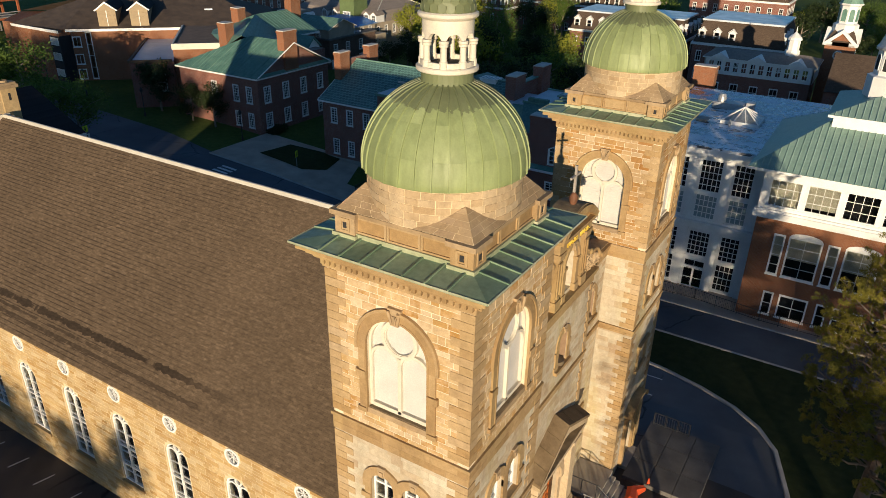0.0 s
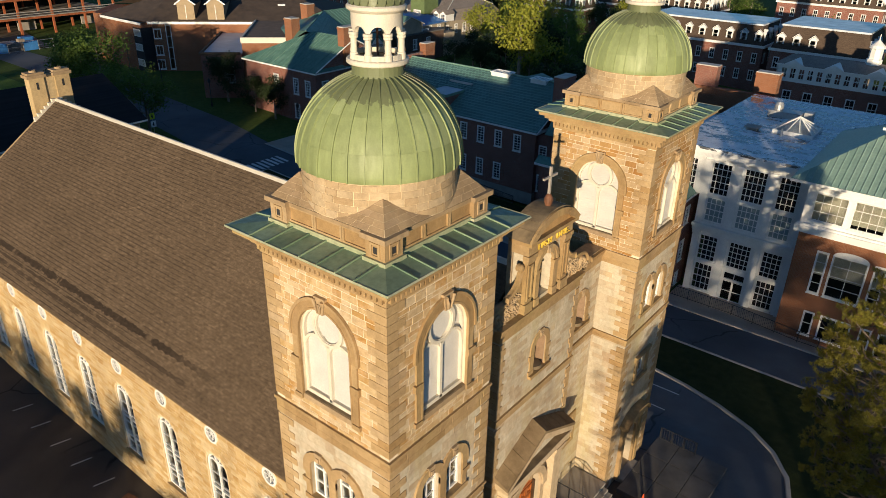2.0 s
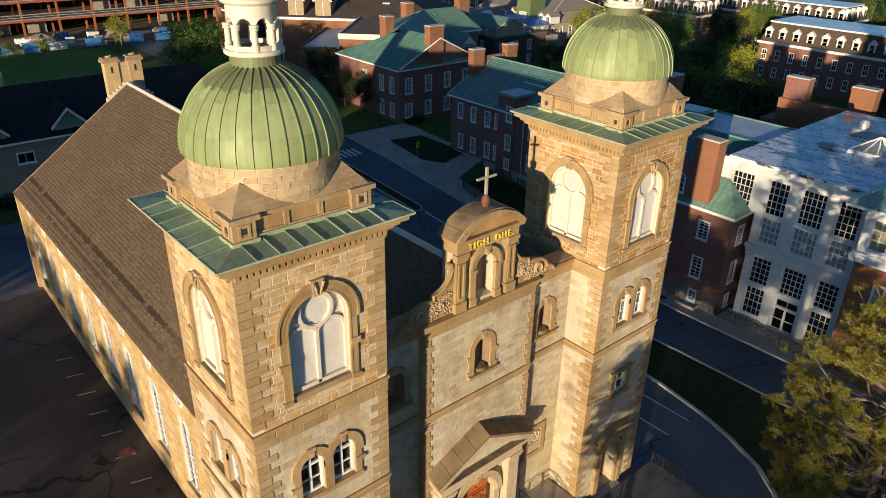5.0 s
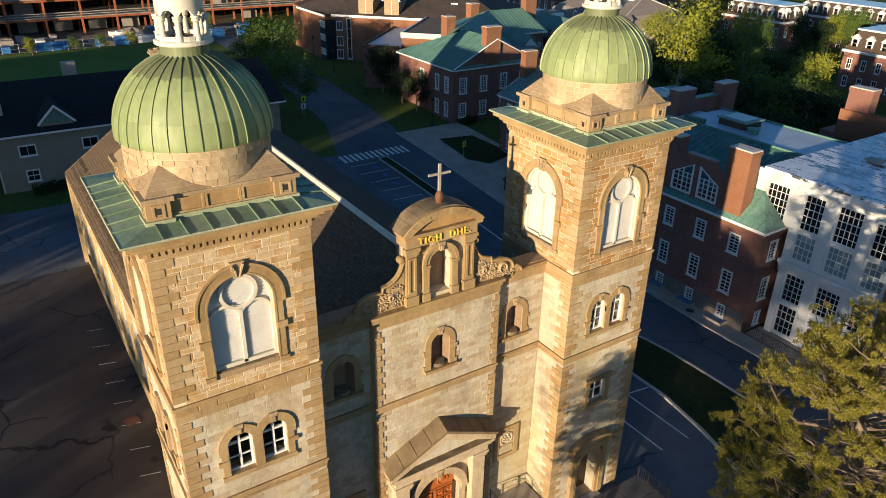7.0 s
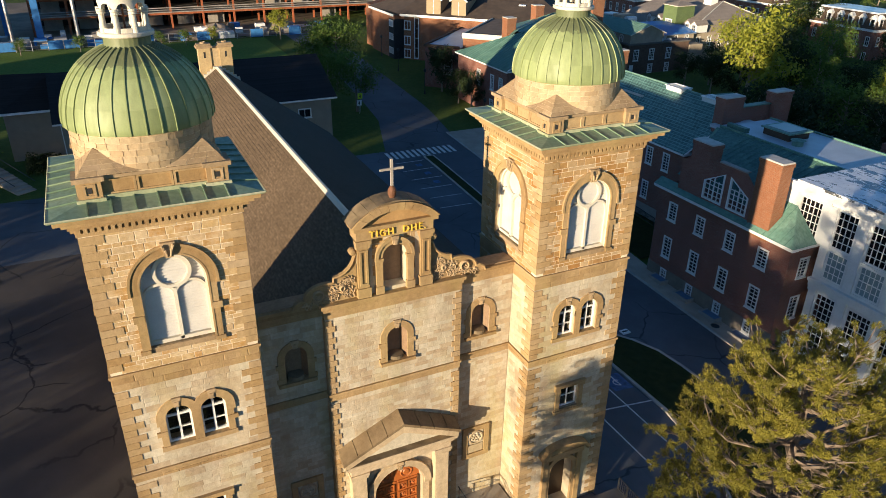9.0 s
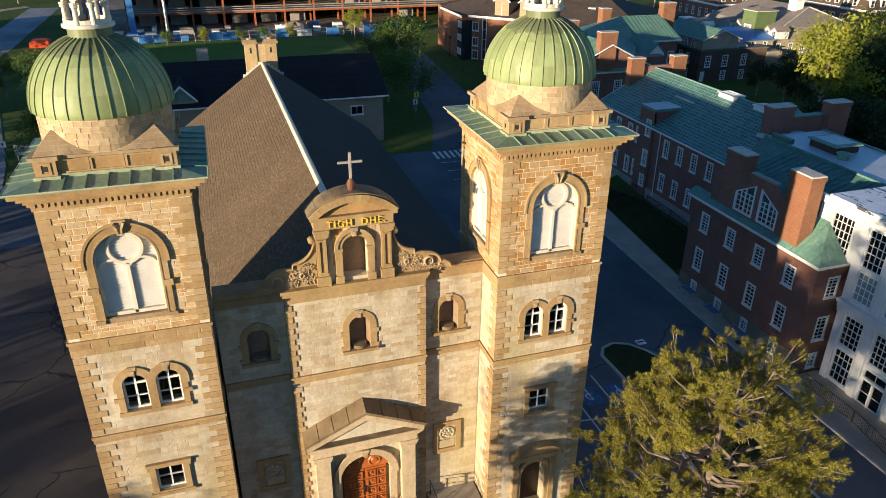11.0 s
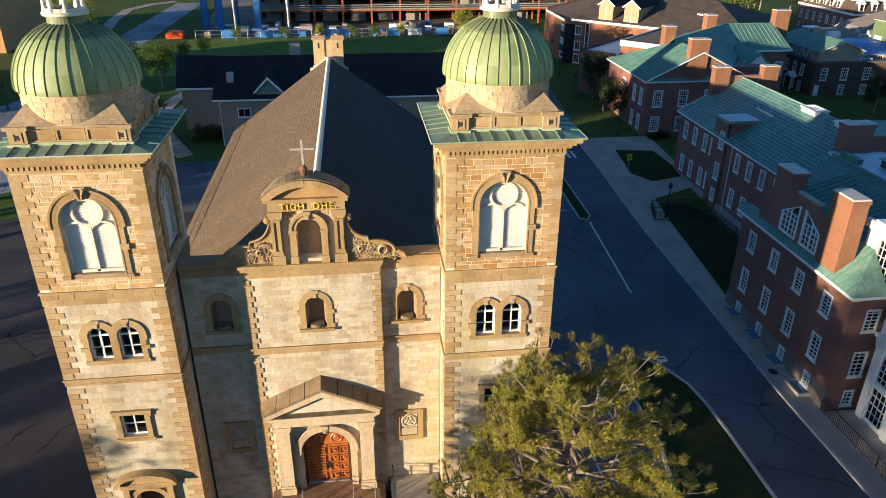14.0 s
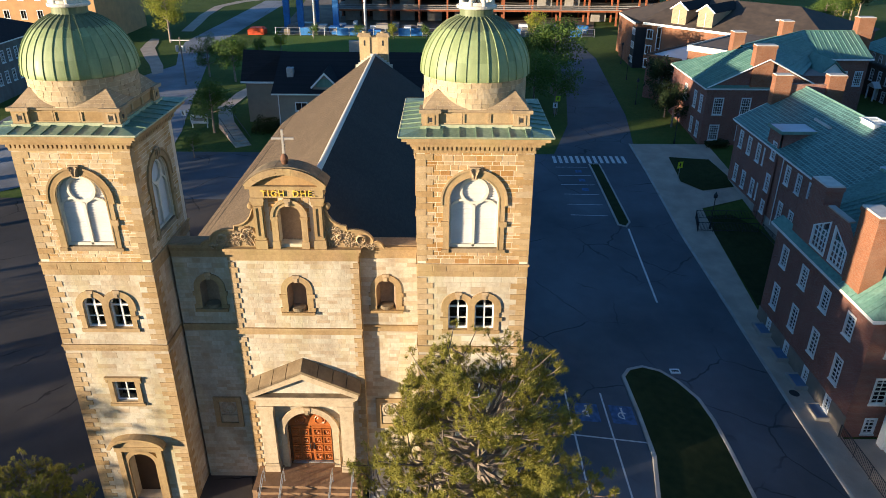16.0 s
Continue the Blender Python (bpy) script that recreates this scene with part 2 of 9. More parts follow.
def copper_tiles(name):
    """Green copper laid in small rows, each sheet a little different."""
    n = Nodes(name)
    p = n.where()
    s = n.put("SeparateXYZ", {0: p})
    v = n.put("CombineXYZ", {0: n.math("ADD", s.outputs[0], 0.0), 1: n.math("MULTIPLY", s.outputs[2], 1.9)})
    br = n.put("TexBrick", {"Vector": v, "Color1": (0.05, 0.05, 0.05, 1), "Color2": (0.42, 0.42, 0.42, 1), "Mortar": (0.68, 0.68, 0.68, 1), "Scale": 1.0, "Mortar Size": 0.05,
                            "Mortar Smooth": 0.3, "Bias": -0.1, "Brick Width": 0.5, "Row Height": 0.4})
    big, st, fine = n.noise(p, 0.35, 5), n.noise(n.stretch(p, 2.2, 2.2, 0.3), 1.0, 4), n.noise(p, 20, 3)
    col = n.ramp(br.outputs[0], (0.0, (0.05, 0.115, 0.105)), (0.35, (0.095, 0.205, 0.185)), (0.6, (0.19, 0.36, 0.315)), (1.0, (0.23, 0.40, 0.35)))
    col = n.mix(0.55, col, n.ramp(big, (0.3, 0.6), (0.7, 1.1)), "MULTIPLY")
    col = n.mix(0.4, col, n.ramp(st, (0.3, 0.6), (0.65, 1.1)), "MULTIPLY")
    col = n.mix(0.25, col, n.ramp(fine, (0.3, 0.6), (0.7, 1.05)), "MULTIPLY")
    n.bump(n.math("SUBTRACT", st, br.outputs[1]), 0.3, 0.02)
    return n.done(col, 0.55, 0, 0.45)


M_PALE = stone("pale_stone", (0.60, 0.525, 0.395), (0.66, 0.595, 0.465), (0.57, 0.455, 0.31), (0.68, 0.62, 0.495), (0.51, 0.395, 0.265), (0.635, 0.56, 0.43), grime=0.55, algae=0.35)
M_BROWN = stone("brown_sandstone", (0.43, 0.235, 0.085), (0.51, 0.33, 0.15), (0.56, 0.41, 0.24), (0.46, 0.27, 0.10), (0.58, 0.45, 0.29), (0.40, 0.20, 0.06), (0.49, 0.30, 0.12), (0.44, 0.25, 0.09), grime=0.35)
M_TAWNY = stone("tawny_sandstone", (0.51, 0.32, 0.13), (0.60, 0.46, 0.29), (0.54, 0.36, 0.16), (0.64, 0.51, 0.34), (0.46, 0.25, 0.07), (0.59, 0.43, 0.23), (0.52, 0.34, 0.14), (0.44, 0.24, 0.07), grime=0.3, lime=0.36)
M_PORTAL = stone("cream_portal_stone", (0.60, 0.475, 0.315), (0.64, 0.51, 0.35), (0.56, 0.43, 0.275), grime=0.45, algae=0.15)
M_STEP = stone("step_sandstone", (0.36, 0.22, 0.12), (0.40, 0.25, 0.145), (0.33, 0.20, 0.11), grime=0.5)
M_NAVE = stone("nave_stone", (0.54, 0.385, 0.18), (0.61, 0.46, 0.25), (0.49, 0.32, 0.13), (0.64, 0.51, 0.31), (0.46, 0.29, 0.11), (0.58, 0.42, 0.20), grime=0.4)
M_TRIM = stone("trim_sandstone", (0.43, 0.29, 0.14), (0.48, 0.335, 0.175), (0.39, 0.255, 0.12), grime=0.5, algae=0.2)
M_QUOIN = stone("quoin_sandstone", (0.44, 0.30, 0.15), (0.51, 0.37, 0.21), (0.47, 0.33, 0.17), (0.41, 0.265, 0.12), (0.53, 0.40, 0.25), grime=0.4)
M_MORTAR = plain("mortar", (0.72, 0.61, 0.45), 0.95, 0.2, 2.0)
M_MORTAR_P = plain("pale_mortar", (0.44, 0.37, 0.27), 0.95, 0.15, 2.0)
M_DRUM = stone("drum_sandstone", (0.50, 0.37, 0.22), (0.55, 0.43, 0.28), (0.46, 0.33, 0.19), (0.58, 0.46, 0.31), (0.52, 0.38, 0.22), grime=0.35)
M_MORTAR_N = plain("nave_mortar", (0.66, 0.53, 0.35), 0.95, 0.2, 2.0)
M_SLAB = stone("roof_slab_stone", (0.42, 0.305, 0.18), (0.47, 0.345, 0.21), (0.39, 0.28, 0.165), (0.45, 0.33, 0.21), grime=0.5)
M_CREAM = plain("cream_trim", (0.66, 0.61, 0.51), 0.6, 0.08, 1.5, bump=0.1)
M_WHITE = plain("white_paint", (0.80, 0.80, 0.78), 0.45, 0.06, 1.5, bump=0.1)
M_LOUVRE = plain("white_louvre", (0.64, 0.62, 0.58), 0.55, 0.08, 1.2, bump=0.1)
M_DOME = copper("dome_copper", ((0.215, 0.262, 0.112), (0.268, 0.322, 0.142), (0.325, 0.382, 0.182)), 0.55, 0.4, 0.6)
M_FLANGE = copper("flange_copper", ((0.125, 0.20, 0.13), (0.185, 0.275, 0.18), (0.27, 0.355, 0.235)), 0.45, 0.45)
M_LIP = copper("pale_edge_copper", ((0.30, 0.34, 0.20), (0.40, 0.42, 0.27), (0.50, 0.50, 0.36)), 0.55, 0.5)
M_TEAL = copper("roof_copper", ((0.07, 0.16, 0.13), (0.115, 0.245, 0.195), (0.195, 0.335, 0.265)), 0.55, 0.75)
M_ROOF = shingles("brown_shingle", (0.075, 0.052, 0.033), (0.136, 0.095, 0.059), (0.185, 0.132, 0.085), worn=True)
# darker copy of the nave shingles: shade of the north slope in the colour
M_ROOFN = shingles("shaded_north_shingle", (0.030, 0.027, 0.025), (0.046, 0.041, 0.037), (0.060, 0.053, 0.047))
M_DROOF = shingles("house_shingle", (0.05, 0.035, 0.026), (0.08, 0.057, 0.043), (0.11, 0.08, 0.06), row=0.2)
M_BLACK = shingles("black_shingle", (0.012, 0.011, 0.012), (0.02, 0.019, 0.02), (0.03, 0.028, 0.03), row=0.2)
M_BRICK = brickwork("red_brick", (0.29, 0.115, 0.083), (0.225, 0.09, 0.067), (0.33, 0.25, 0.21))
M_BRICK_L = brickwork("orange_brick", (0.30, 0.12, 0.058), (0.24, 0.092, 0.044), (0.30, 0.20, 0.14))
M_HROOF = plain("hall_shingle", (0.075, 0.055, 0.042), 0.9, 0.3, 0.8)
M_TANP = plain("tan_panel", (0.34, 0.26, 0.16), 0.7, 0.12, 1.0)
M_SHEET = plain("blue_grey_sheet", (0.46, 0.51, 0.57), 0.45, 0.15, 0.5)
M_GRAVEL = plain("brown_gravel", (0.19, 0.135, 0.095), 0.95, 0.25, 0.7)
M_DKCON = plain("dark_concrete", (0.13, 0.12, 0.11), 0.9, 0.25, 1.0)
M_CAP = plain("pale_cap_concrete", (0.55, 0.52, 0.47), 0.85, 0.15, 1.5)
M_PLINTH = plain("plinth_concrete", (0.22, 0.185, 0.15), 0.9, 0.2, 1.0)
M_TANW = plain("tan_render", (0.37, 0.315, 0.24), 0.85, 0.15, 0.8)
M_BASE = plain("concrete", (0.34, 0.31, 0.275), 0.85, 0.15, 1.0)
M_ROAD = tarmac("road_asphalt", (0.108, 0.118, 0.132))
# paler asphalt for the street: sun and sky light put into the colour
M_STREET = tarmac("lit_street_asphalt", (0.25, 0.26, 0.28), 0.5, 0.4)
M_NICHE = stone("stained_niche_stone", (0.32, 0.21, 0.13), (0.36, 0.25, 0.165), grime=0.5)
M_PORTR = stone("mossy_roof_stone", (0.24, 0.172, 0.10), (0.29, 0.21, 0.12), grime=0.6)
M_LOT = tarmac("lot_asphalt", (0.072, 0.063, 0.057), 0.9, 0.6)
M_WALK = plain("sidewalk_concrete", (0.43, 0.35, 0.275), 0.9, 0.18, 0.5)
M_KERB = plain("kerb_concrete", (0.42, 0.39, 0.35), 0.9, 0.2, 0.8)
# grass with the shade around the church put into its colour
M_LAWN = lawn("shaded_lawn_grass", (0.024, 0.036, 0.010), (0.046, 0.058, 0.017))
# the same grass made brighter in colour for the sunlit site strip
M_SUNLAWN = lawn("sunlit_mown_grass", (0.11, 0.18, 0.03), (0.16, 0.23, 0.045))
M_BLIND = plain("linen_blind", (0.62, 0.58, 0.44), 0.9, 0.1, 1.0)
M_FROST = plain("frosted_panel", (0.24, 0.32, 0.34), 0.3, 0.1, 1.0, bump=0.05)
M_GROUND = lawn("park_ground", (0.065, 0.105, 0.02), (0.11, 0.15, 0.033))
M_PAINT = plain("road_paint", (0.62, 0.62, 0.60), 0.8, 0.2, 3.0)
M_BLUEP = plain("blue_road_paint", (0.075, 0.13, 0.25), 0.85, 0.45, 3.0)
M_GLASS = glass("window_glass")
M_ROOM = plain("dark_interior", (0.030, 0.030, 0.032), 0.9)
M_DKWOOD = plain("dark_door_wood", (0.06, 0.032, 0.016), 0.5, 0.25, 2.0)
M_DOOR = plain("varnished_door_wood", (0.38, 0.115, 0.028), 0.4, 0.25, 2.0)
M_IRON = plain("black_iron", (0.03, 0.03, 0.032), 0.5, 0.2, 4.0)
M_STEEL = plain("grey_metal", (0.45, 0.46, 0.47), 0.45, 0.15, 4.0, metal=0.6)
M_GOLD = plain("gilded_letter", (0.75, 0.52, 0.08), 0.4, 0.1, 4.0, bump=0.05)
M_WET = membrane("wet_roof_membrane")
M_TILE = copper_tiles("tiled_roof_copper")
M_WINGR = copper("wing_roof_copper", ((0.21, 0.33, 0.275), (0.27, 0.40, 0.335), (0.32, 0.45, 0.37)), 0.5, 0.25)
M_FLATR = plain("flat_roof_membrane", (0.66, 0.70, 0.76), 0.22, 0.25, 0.3, bump=0.1, spec=0.7)
M_BARK = plain("bark", (0.26, 0.21, 0.165), 0.9, 0.3, 4.0, bump=0.7)
M_PBARK = plain("pine_bark", (0.20, 0.155, 0.12), 0.9, 0.3, 4.0, bump=0.7)
M_LEAF = leaves("leaf_green", (0.06, 0.11, 0.018), (0.10, 0.16, 0.026), (0.13, 0.19, 0.036))
M_LEAFY = leaves("leaf_spring_yellow", (0.24, 0.26, 0.03), (0.31, 0.31, 0.035), (0.19, 0.23, 0.028))
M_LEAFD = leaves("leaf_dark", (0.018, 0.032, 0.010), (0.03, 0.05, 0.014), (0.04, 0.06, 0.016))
M_NEEDLE = leaves("pine_needle", (0.20, 0.185, 0.026), (0.32, 0.275, 0.042), (0.12, 0.125, 0.022), (0.37, 0.315, 0.052))
M_SIDING = plain("tan_siding", (0.30, 0.255, 0.20), 0.7, 0.1, 1.0)
M_DKSTONE = brickwork("dark_house_stone", (0.15, 0.095, 0.07), (0.11, 0.07, 0.052), (0.17, 0.125, 0.10), 0.5)
M_SLATE = shingles("weathered_slate", (0.20, 0.165, 0.14), (0.27, 0.23, 0.195), (0.33, 0.28, 0.24), row=0.25)
M_SLATED = shingles("dark_slate", (0.05, 0.05, 0.052), (0.075, 0.072, 0.072), (0.10, 0.095, 0.092), row=0.25)
M_GREENB = plain("green_clapboard", (0.12, 0.17, 0.07), 0.7, 0.15, 1.0)
M_GREYST = stone("grey_hall_stone", (0.22, 0.20, 0.175), (0.27, 0.245, 0.215), (0.17, 0.155, 0.14), grime=0.5)
M_RUST = plain("red_primer_steel", (0.33, 0.10, 0.04), 0.7, 0.25, 1.0)
M_BALL = plain("rusted_ball", (0.17, 0.075, 0.04), 0.7, 0.3, 3.0)
M_BLUE = plain("blue_tarp", (0.05, 0.20, 0.50), 0.5, 0.2, 1.0)
M_YELLOW = plain("sign_yellow", (0.70, 0.78, 0.03), 0.5, 0.05, 3.0)
M_ORANGE = plain("orange_fence", (0.62, 0.08, 0.02), 0.6, 0.15, 3.0)
M_CARVE = plain("carved_stone", (0.40, 0.29, 0.17), 0.9, 0.3, 3.0, bump=0.6)
M_MOSS = plain("mossy_coping", (0.20, 0.15, 0.09), 0.95, 0.45, 1.4, bump=0.6)


# ---- building blocks ----
from mathutils.geometry import tessellate_polygon

UP = Vector((0, 0, 1))


class Geo:
    """Collects vertices and faces of one mesh."""

    def __init__(self):
        self.v, self.f, self.smooth = [], [], False

    def add(self, verts, faces, m=None):
        k = len(self.v)
        self.v += [tuple(m @ Vector(p)) if m else tuple(p) for p in verts]
        self.f += [tuple(k + i for i in f) for f in faces]
        return self

    def box(self, x0, x1, y0, y1, z0, z1, m=None):
        p = [(x, y, z) for x in (x0, x1) for y in (y0, y1) for z in (z0, z1)]
        return self.add(p, [(0, 1, 3, 2), (4, 6, 7, 5), (0, 4, 5, 1), (2, 3, 7, 6), (0, 2, 6, 4), (1, 5, 7, 3)], m)

    def slab(self, x0, x1, y0, y1, z0, z1, c=0.03, m=None):
        """A box with bevelled upper edges (z is outward)."""
        p = [(x0, y0, z0), (x1, y0, z0), (x1, y1, z0), (x0, y1, z0), (x0, y0, z1 - c), (x1, y0, z1 - c), (x1, y1, z1 - c), (x0, y1, z1 - c),
             (x0 + c, y0 + c, z1), (x1 - c, y0 + c, z1), (x1 - c, y1 - c, z1), (x0 + c, y1 - c, z1)]
        f = [(3, 2, 1, 0), (8, 9, 10, 11)]
        for i in range(4):
            j = (i + 1) % 4
            f += [(i, j, 4 + j, 4 + i), (4 + i, 4 + j, 8 + j, 8 + i)]
        return self.add(p, f, m)

    def prism(self, poly, w0, w1, m=None):
        """A polygon of (u, v) drawn out from w0 to w1."""
        n = len(poly)
        self.add([(u, v, w0) for u, v in poly] + [(u, v, w1) for u, v in poly],
                 [tuple(reversed(range(n))), tuple(range(n, 2 * n))] + [(i, (i + 1) % n, n + (i + 1) % n, n + i) for i in range(n)], m)
        return self

    def lathe(self, prof, n=24, m=None, a0=0.0, a1=2 * math.pi):
        full = abs(a1 - a0 - 2 * math.pi) < 1e-6
        k = n if full else n + 1
        p = [(r * math.cos(a0 + (a1 - a0) * i / n), r * math.sin(a0 + (a1 - a0) * i / n), z) for r, z in prof for i in range(k)]
        f = [(j * k + i, j * k + (i + 1) % k, (j + 1) * k + (i + 1) % k, (j + 1) * k + i) for j in range(len(prof) - 1) for i in range(n)]
        return self.add(p, f, m)

    def tube(self, pts, radii, n=6, cap=True):
        """A round bar through the points, thick as radii say."""
        pts = [Vector(p) for p in pts]
        rings = []
        for i, p in enumerate(pts):
            d = (pts[min(i + 1, len(pts) - 1)] - pts[max(i - 1, 0)]).normalized()
            a = d.cross(UP if abs(d.z) < 0.95 else Vector((1, 0, 0))).normalized()
            b = d.cross(a)
            r = radii[i] if isinstance(radii, (list, tuple)) else radii
            rings += [p + r * (math.cos(t) * a + math.sin(t) * b) for t in (2 * math.pi * j / n for j in range(n))]
        f = [(i * n + j, i * n + (j + 1) % n, (i + 1) * n + (j + 1) % n, (i + 1) * n + j) for i in range(len(pts) - 1) for j in range(n)]
        if cap:
            f += [tuple(reversed(range(n))), tuple(range((len(pts) - 1) * n, len(pts) * n))]
        return self.add(rings, f)

    def wall(self, outer, holes, depth, m, back=False):
        """A wall face in (u, v) at w = 0 with openings whose reveals go back by depth."""
        loops = [[Vector((u, v, 0)) for u, v in q] for q in [outer, *holes]]
        flat = [p for q in loops for p in q]
        tris = []
        for t in tessellate_polygon(loops):
            a, b, c = (flat[i] for i in t)
            area = (b - a).cross(c - a).z
            if abs(area) > 1e-9:
                tris.append(tuple(t) if area > 0 else tuple(reversed(t)))
        n0, faces, back = len(outer), tris, []
        for q in holes:
            n, k = len(q), len(flat) + len(back)
            back += [Vector((u, v, -depth)) for u, v in q]
            faces += [(n0 + i, k + i, k + (i + 1) % n, n0 + (i + 1) % n) for i in range(n)]
            n0 += n
        self.add(flat + back, faces, m)
        return self

    def band(self, inner, outer, w0, w1, m, closed=False):
        """A moulding between two outlines with as many points each."""
        n = len(inner)
        p = [(u, v, w) for q in (inner, outer) for w in (w0, w1) for u, v in q]
        f = []
        for i in range(n if closed else n - 1):
            j = (i + 1) % n
            f += [(n + i, 3 * n + i, 3 * n + j, n + j), (2 * n + i, 2 * n + j, 3 * n + j, 3 * n + i), (i, n + i, n + j, j)]
        if not closed:
            f += [(0, 2 * n, 3 * n, n), (n - 1, 2 * n - 1, 4 * n - 1, 3 * n - 1)]
        return self.add(p, f, m)

    def mesh(self, name, mat):
        me = bpy.data.meshes.new(name)
        me.from_pydata(self.v, [], self.f)
        me.validate()
        if mat:
            me.materials.append(mat)
        if self.smooth:
            me.polygons.foreach_set("use_smooth", [True] * len(me.polygons))
        me.update()
        return me


def under(ob, parent):
    """Hangs a part under its thing; the part keeps its place."""
    ob.parent = parent
    ob.matrix_parent_inverse = WORLD_OF[parent.name].inverted()
    return ob


WORLD_OF = {}


def part(name, geo, mat, parent, label="", m=None):
    """One mesh object under a thing or a part. geo: a Geo or a ready mesh; m: its pose in the world."""
    me = geo.mesh(name, mat) if isinstance(geo, Geo) else geo
    ob = new(name, me)
    ob.matrix_basis = m.copy() if m else Matrix.Identity(4)
    WORLD_OF[ob.name] = ob.matrix_basis.copy()
    if parent is not None:
        under(ob, parent)
    if label:
        ob["label"] = label
    return ob


def thing(name, at=(0, 0, 0), label="", category="", group="", kind=""):
    """An Empty at the base of a thing."""
    e = new(name)
    e.empty_display_size = 0.3
    e.matrix_basis = Matrix.Translation(at)
    WORLD_OF[e.name] = e.matrix_basis.copy()
    return tagged(e, label, category, group, kind)


def solo(name, geo, mat, label, category, group="", kind="", m=None):
    """A thing that is one mesh."""
    return tagged(part(name, geo, mat, None, "", m), label, category, group, kind)


def face(x, y, z, deg):
    """A wall's own frame: u to the right as seen from outside, v up, w outward. deg: the way that it faces, from +x."""
    a = radians(deg)
    w, u = Vector((math.cos(a), math.sin(a), 0)), Vector((-math.sin(a), math.cos(a), 0))
    m = Matrix((u, UP, w)).transposed().to_4x4()
    m.translation = (x, y, z)
    return m


def rect(u0, u1, v0, v1):
    return [(u0, v0), (u1, v0), (u1, v1), (u0, v1)]


def arch(uc, hw, v0, vs, n=12, rise=None):
    """An opening with a round (or flatter) head, from its foot at the right over the head to the left."""
    r = hw if rise is None else rise
    return [(uc - hw, v0), (uc + hw, v0)] + [(uc + hw * math.cos(math.pi * i / n), vs + r * math.sin(math.pi * i / n)) for i in range(n + 1)]


def arch_open(uc, hw, v0, vs, n=12, rise=None):
    """The same outline without the sill, for mouldings."""
    return [(uc + hw, v0)] + arch(uc, hw, v0, vs, n, rise)[2:] + [(uc - hw, v0)]


def block_mesh(name, mat):
    """A dressed stone of unit size: its back at w = 0, its face a little smaller."""
    c = 0.035
    g = Geo().add([(-.5, -.5, 0), (.5, -.5, 0), (.5, .5, 0), (-.5, .5, 0), (-.5 + c, -.5 + c, 1), (.5 - c, -.5 + c, 1), (.5 - c, .5 - c, 1), (-.5 + c, .5 - c, 1)],
                  [(4, 5, 6, 7), (0, 1, 5, 4), (1, 2, 6, 5), (2, 3, 7, 6), (3, 0, 4, 7)])
    return g.mesh(name, mat)


def courses(rng, u0, u1, v0, v1, blocked, heights=(0.26, 0.32, 0.38), widths=(0.4, 0.9), joint=0.026):
    """Stones of a wall in courses, as (u, v, width, height, depth), left out where blocked(va, vb) gives spans (ua, ub)."""
    out, v = [], v0
    while v < v1 - 0.05:
        h = min(rng.choice(heights), v1 - v)
        if v1 - v - h < 0.12:
            h = v1 - v
        spans, a = [], u0
        for ua, ub in sorted(blocked(v, v + h)):
            if ua > a:
                spans.append((a, min(ua, u1)))
            a = max(a, ub)
        if a < u1:
            spans.append((a, u1))
        for sa, sb in spans:
            u = sa
            while u < sb - 0.02:
                w = rng.uniform(*widths)
                if sb - u - w < 0.22:
                    w = sb - u
                parts = [(v, h)] if rng.random() > 0.12 or h < 0.3 or w < 0.5 else [(v, h * 0.5), (v + h * 0.5, h * 0.5)]
                for pv, ph in parts:
                    if w > 0.06 and ph > 0.06:
                        out.append((u + w / 2, pv + ph / 2, w - joint, ph - joint, rng.uniform(0.003, 0.014)))
                u += w
        v += h
    return out


def lay(stones, m, mat, parent, name="stone", keep=0, near=None, proud=1.0):
    """Lays stones on a wall: the first `keep` (nearest the point `near` of the wall) singly, the rest as one part."""
    if near:
        stones = sorted(stones, key=lambda s: (s[0] - near[0]) ** 2 + (s[1] - near[1]) ** 2)
    me = block_mesh(name, mat)
    g = Geo()
    for i, (u, v, w, h, d) in enumerate(stones):
        d *= proud
        t = m @ Matrix.Translation((u, v, 0)) @ Matrix.Diagonal((w, h, d, 1))
        if i < keep:
            part(name, me, None, parent, m=t)
        else:
            c = 0.012
            g.add([(-w / 2, -h / 2, 0), (w / 2, -h / 2, 0), (w / 2, h / 2, 0), (-w / 2, h / 2, 0),
                   (-w / 2 + c, -h / 2 + c, d), (w / 2 - c, -h / 2 + c, d), (w / 2 - c, h / 2 - c, d), (-w / 2 + c, h / 2 - c, d)],
                  [(4, 5, 6, 7), (0, 1, 5, 4), (1, 2, 6, 5), (2, 3, 7, 6), (3, 0, 4, 7)], m @ Matrix.Translation((u, v, 0)))
    if g.v:
        tagged(part("stonework", g, mat, parent), kind="stuff")


def ramp_to(x, *pts):
    """A line through points (x, y), level beyond both ends."""
    if x <= pts[0][0]:
        return pts[0][1]
    for (a, p), (b, q) in zip(pts, pts[1:]):
        if x <= b:
            return p + (q - p) * (x - a) / (b - a)
    return pts[-1][1]


def land(x, y):
    """Height of the ground."""
    rise = ramp_to(-x, (40, 0.0), (75, 2.0), (160, 2.6))
    dip = ramp_to(y, (16, 0.0), (36, -1.75)) * ramp_to(-x, (10, 1.0), (55, 0.0))
    return rise + dip


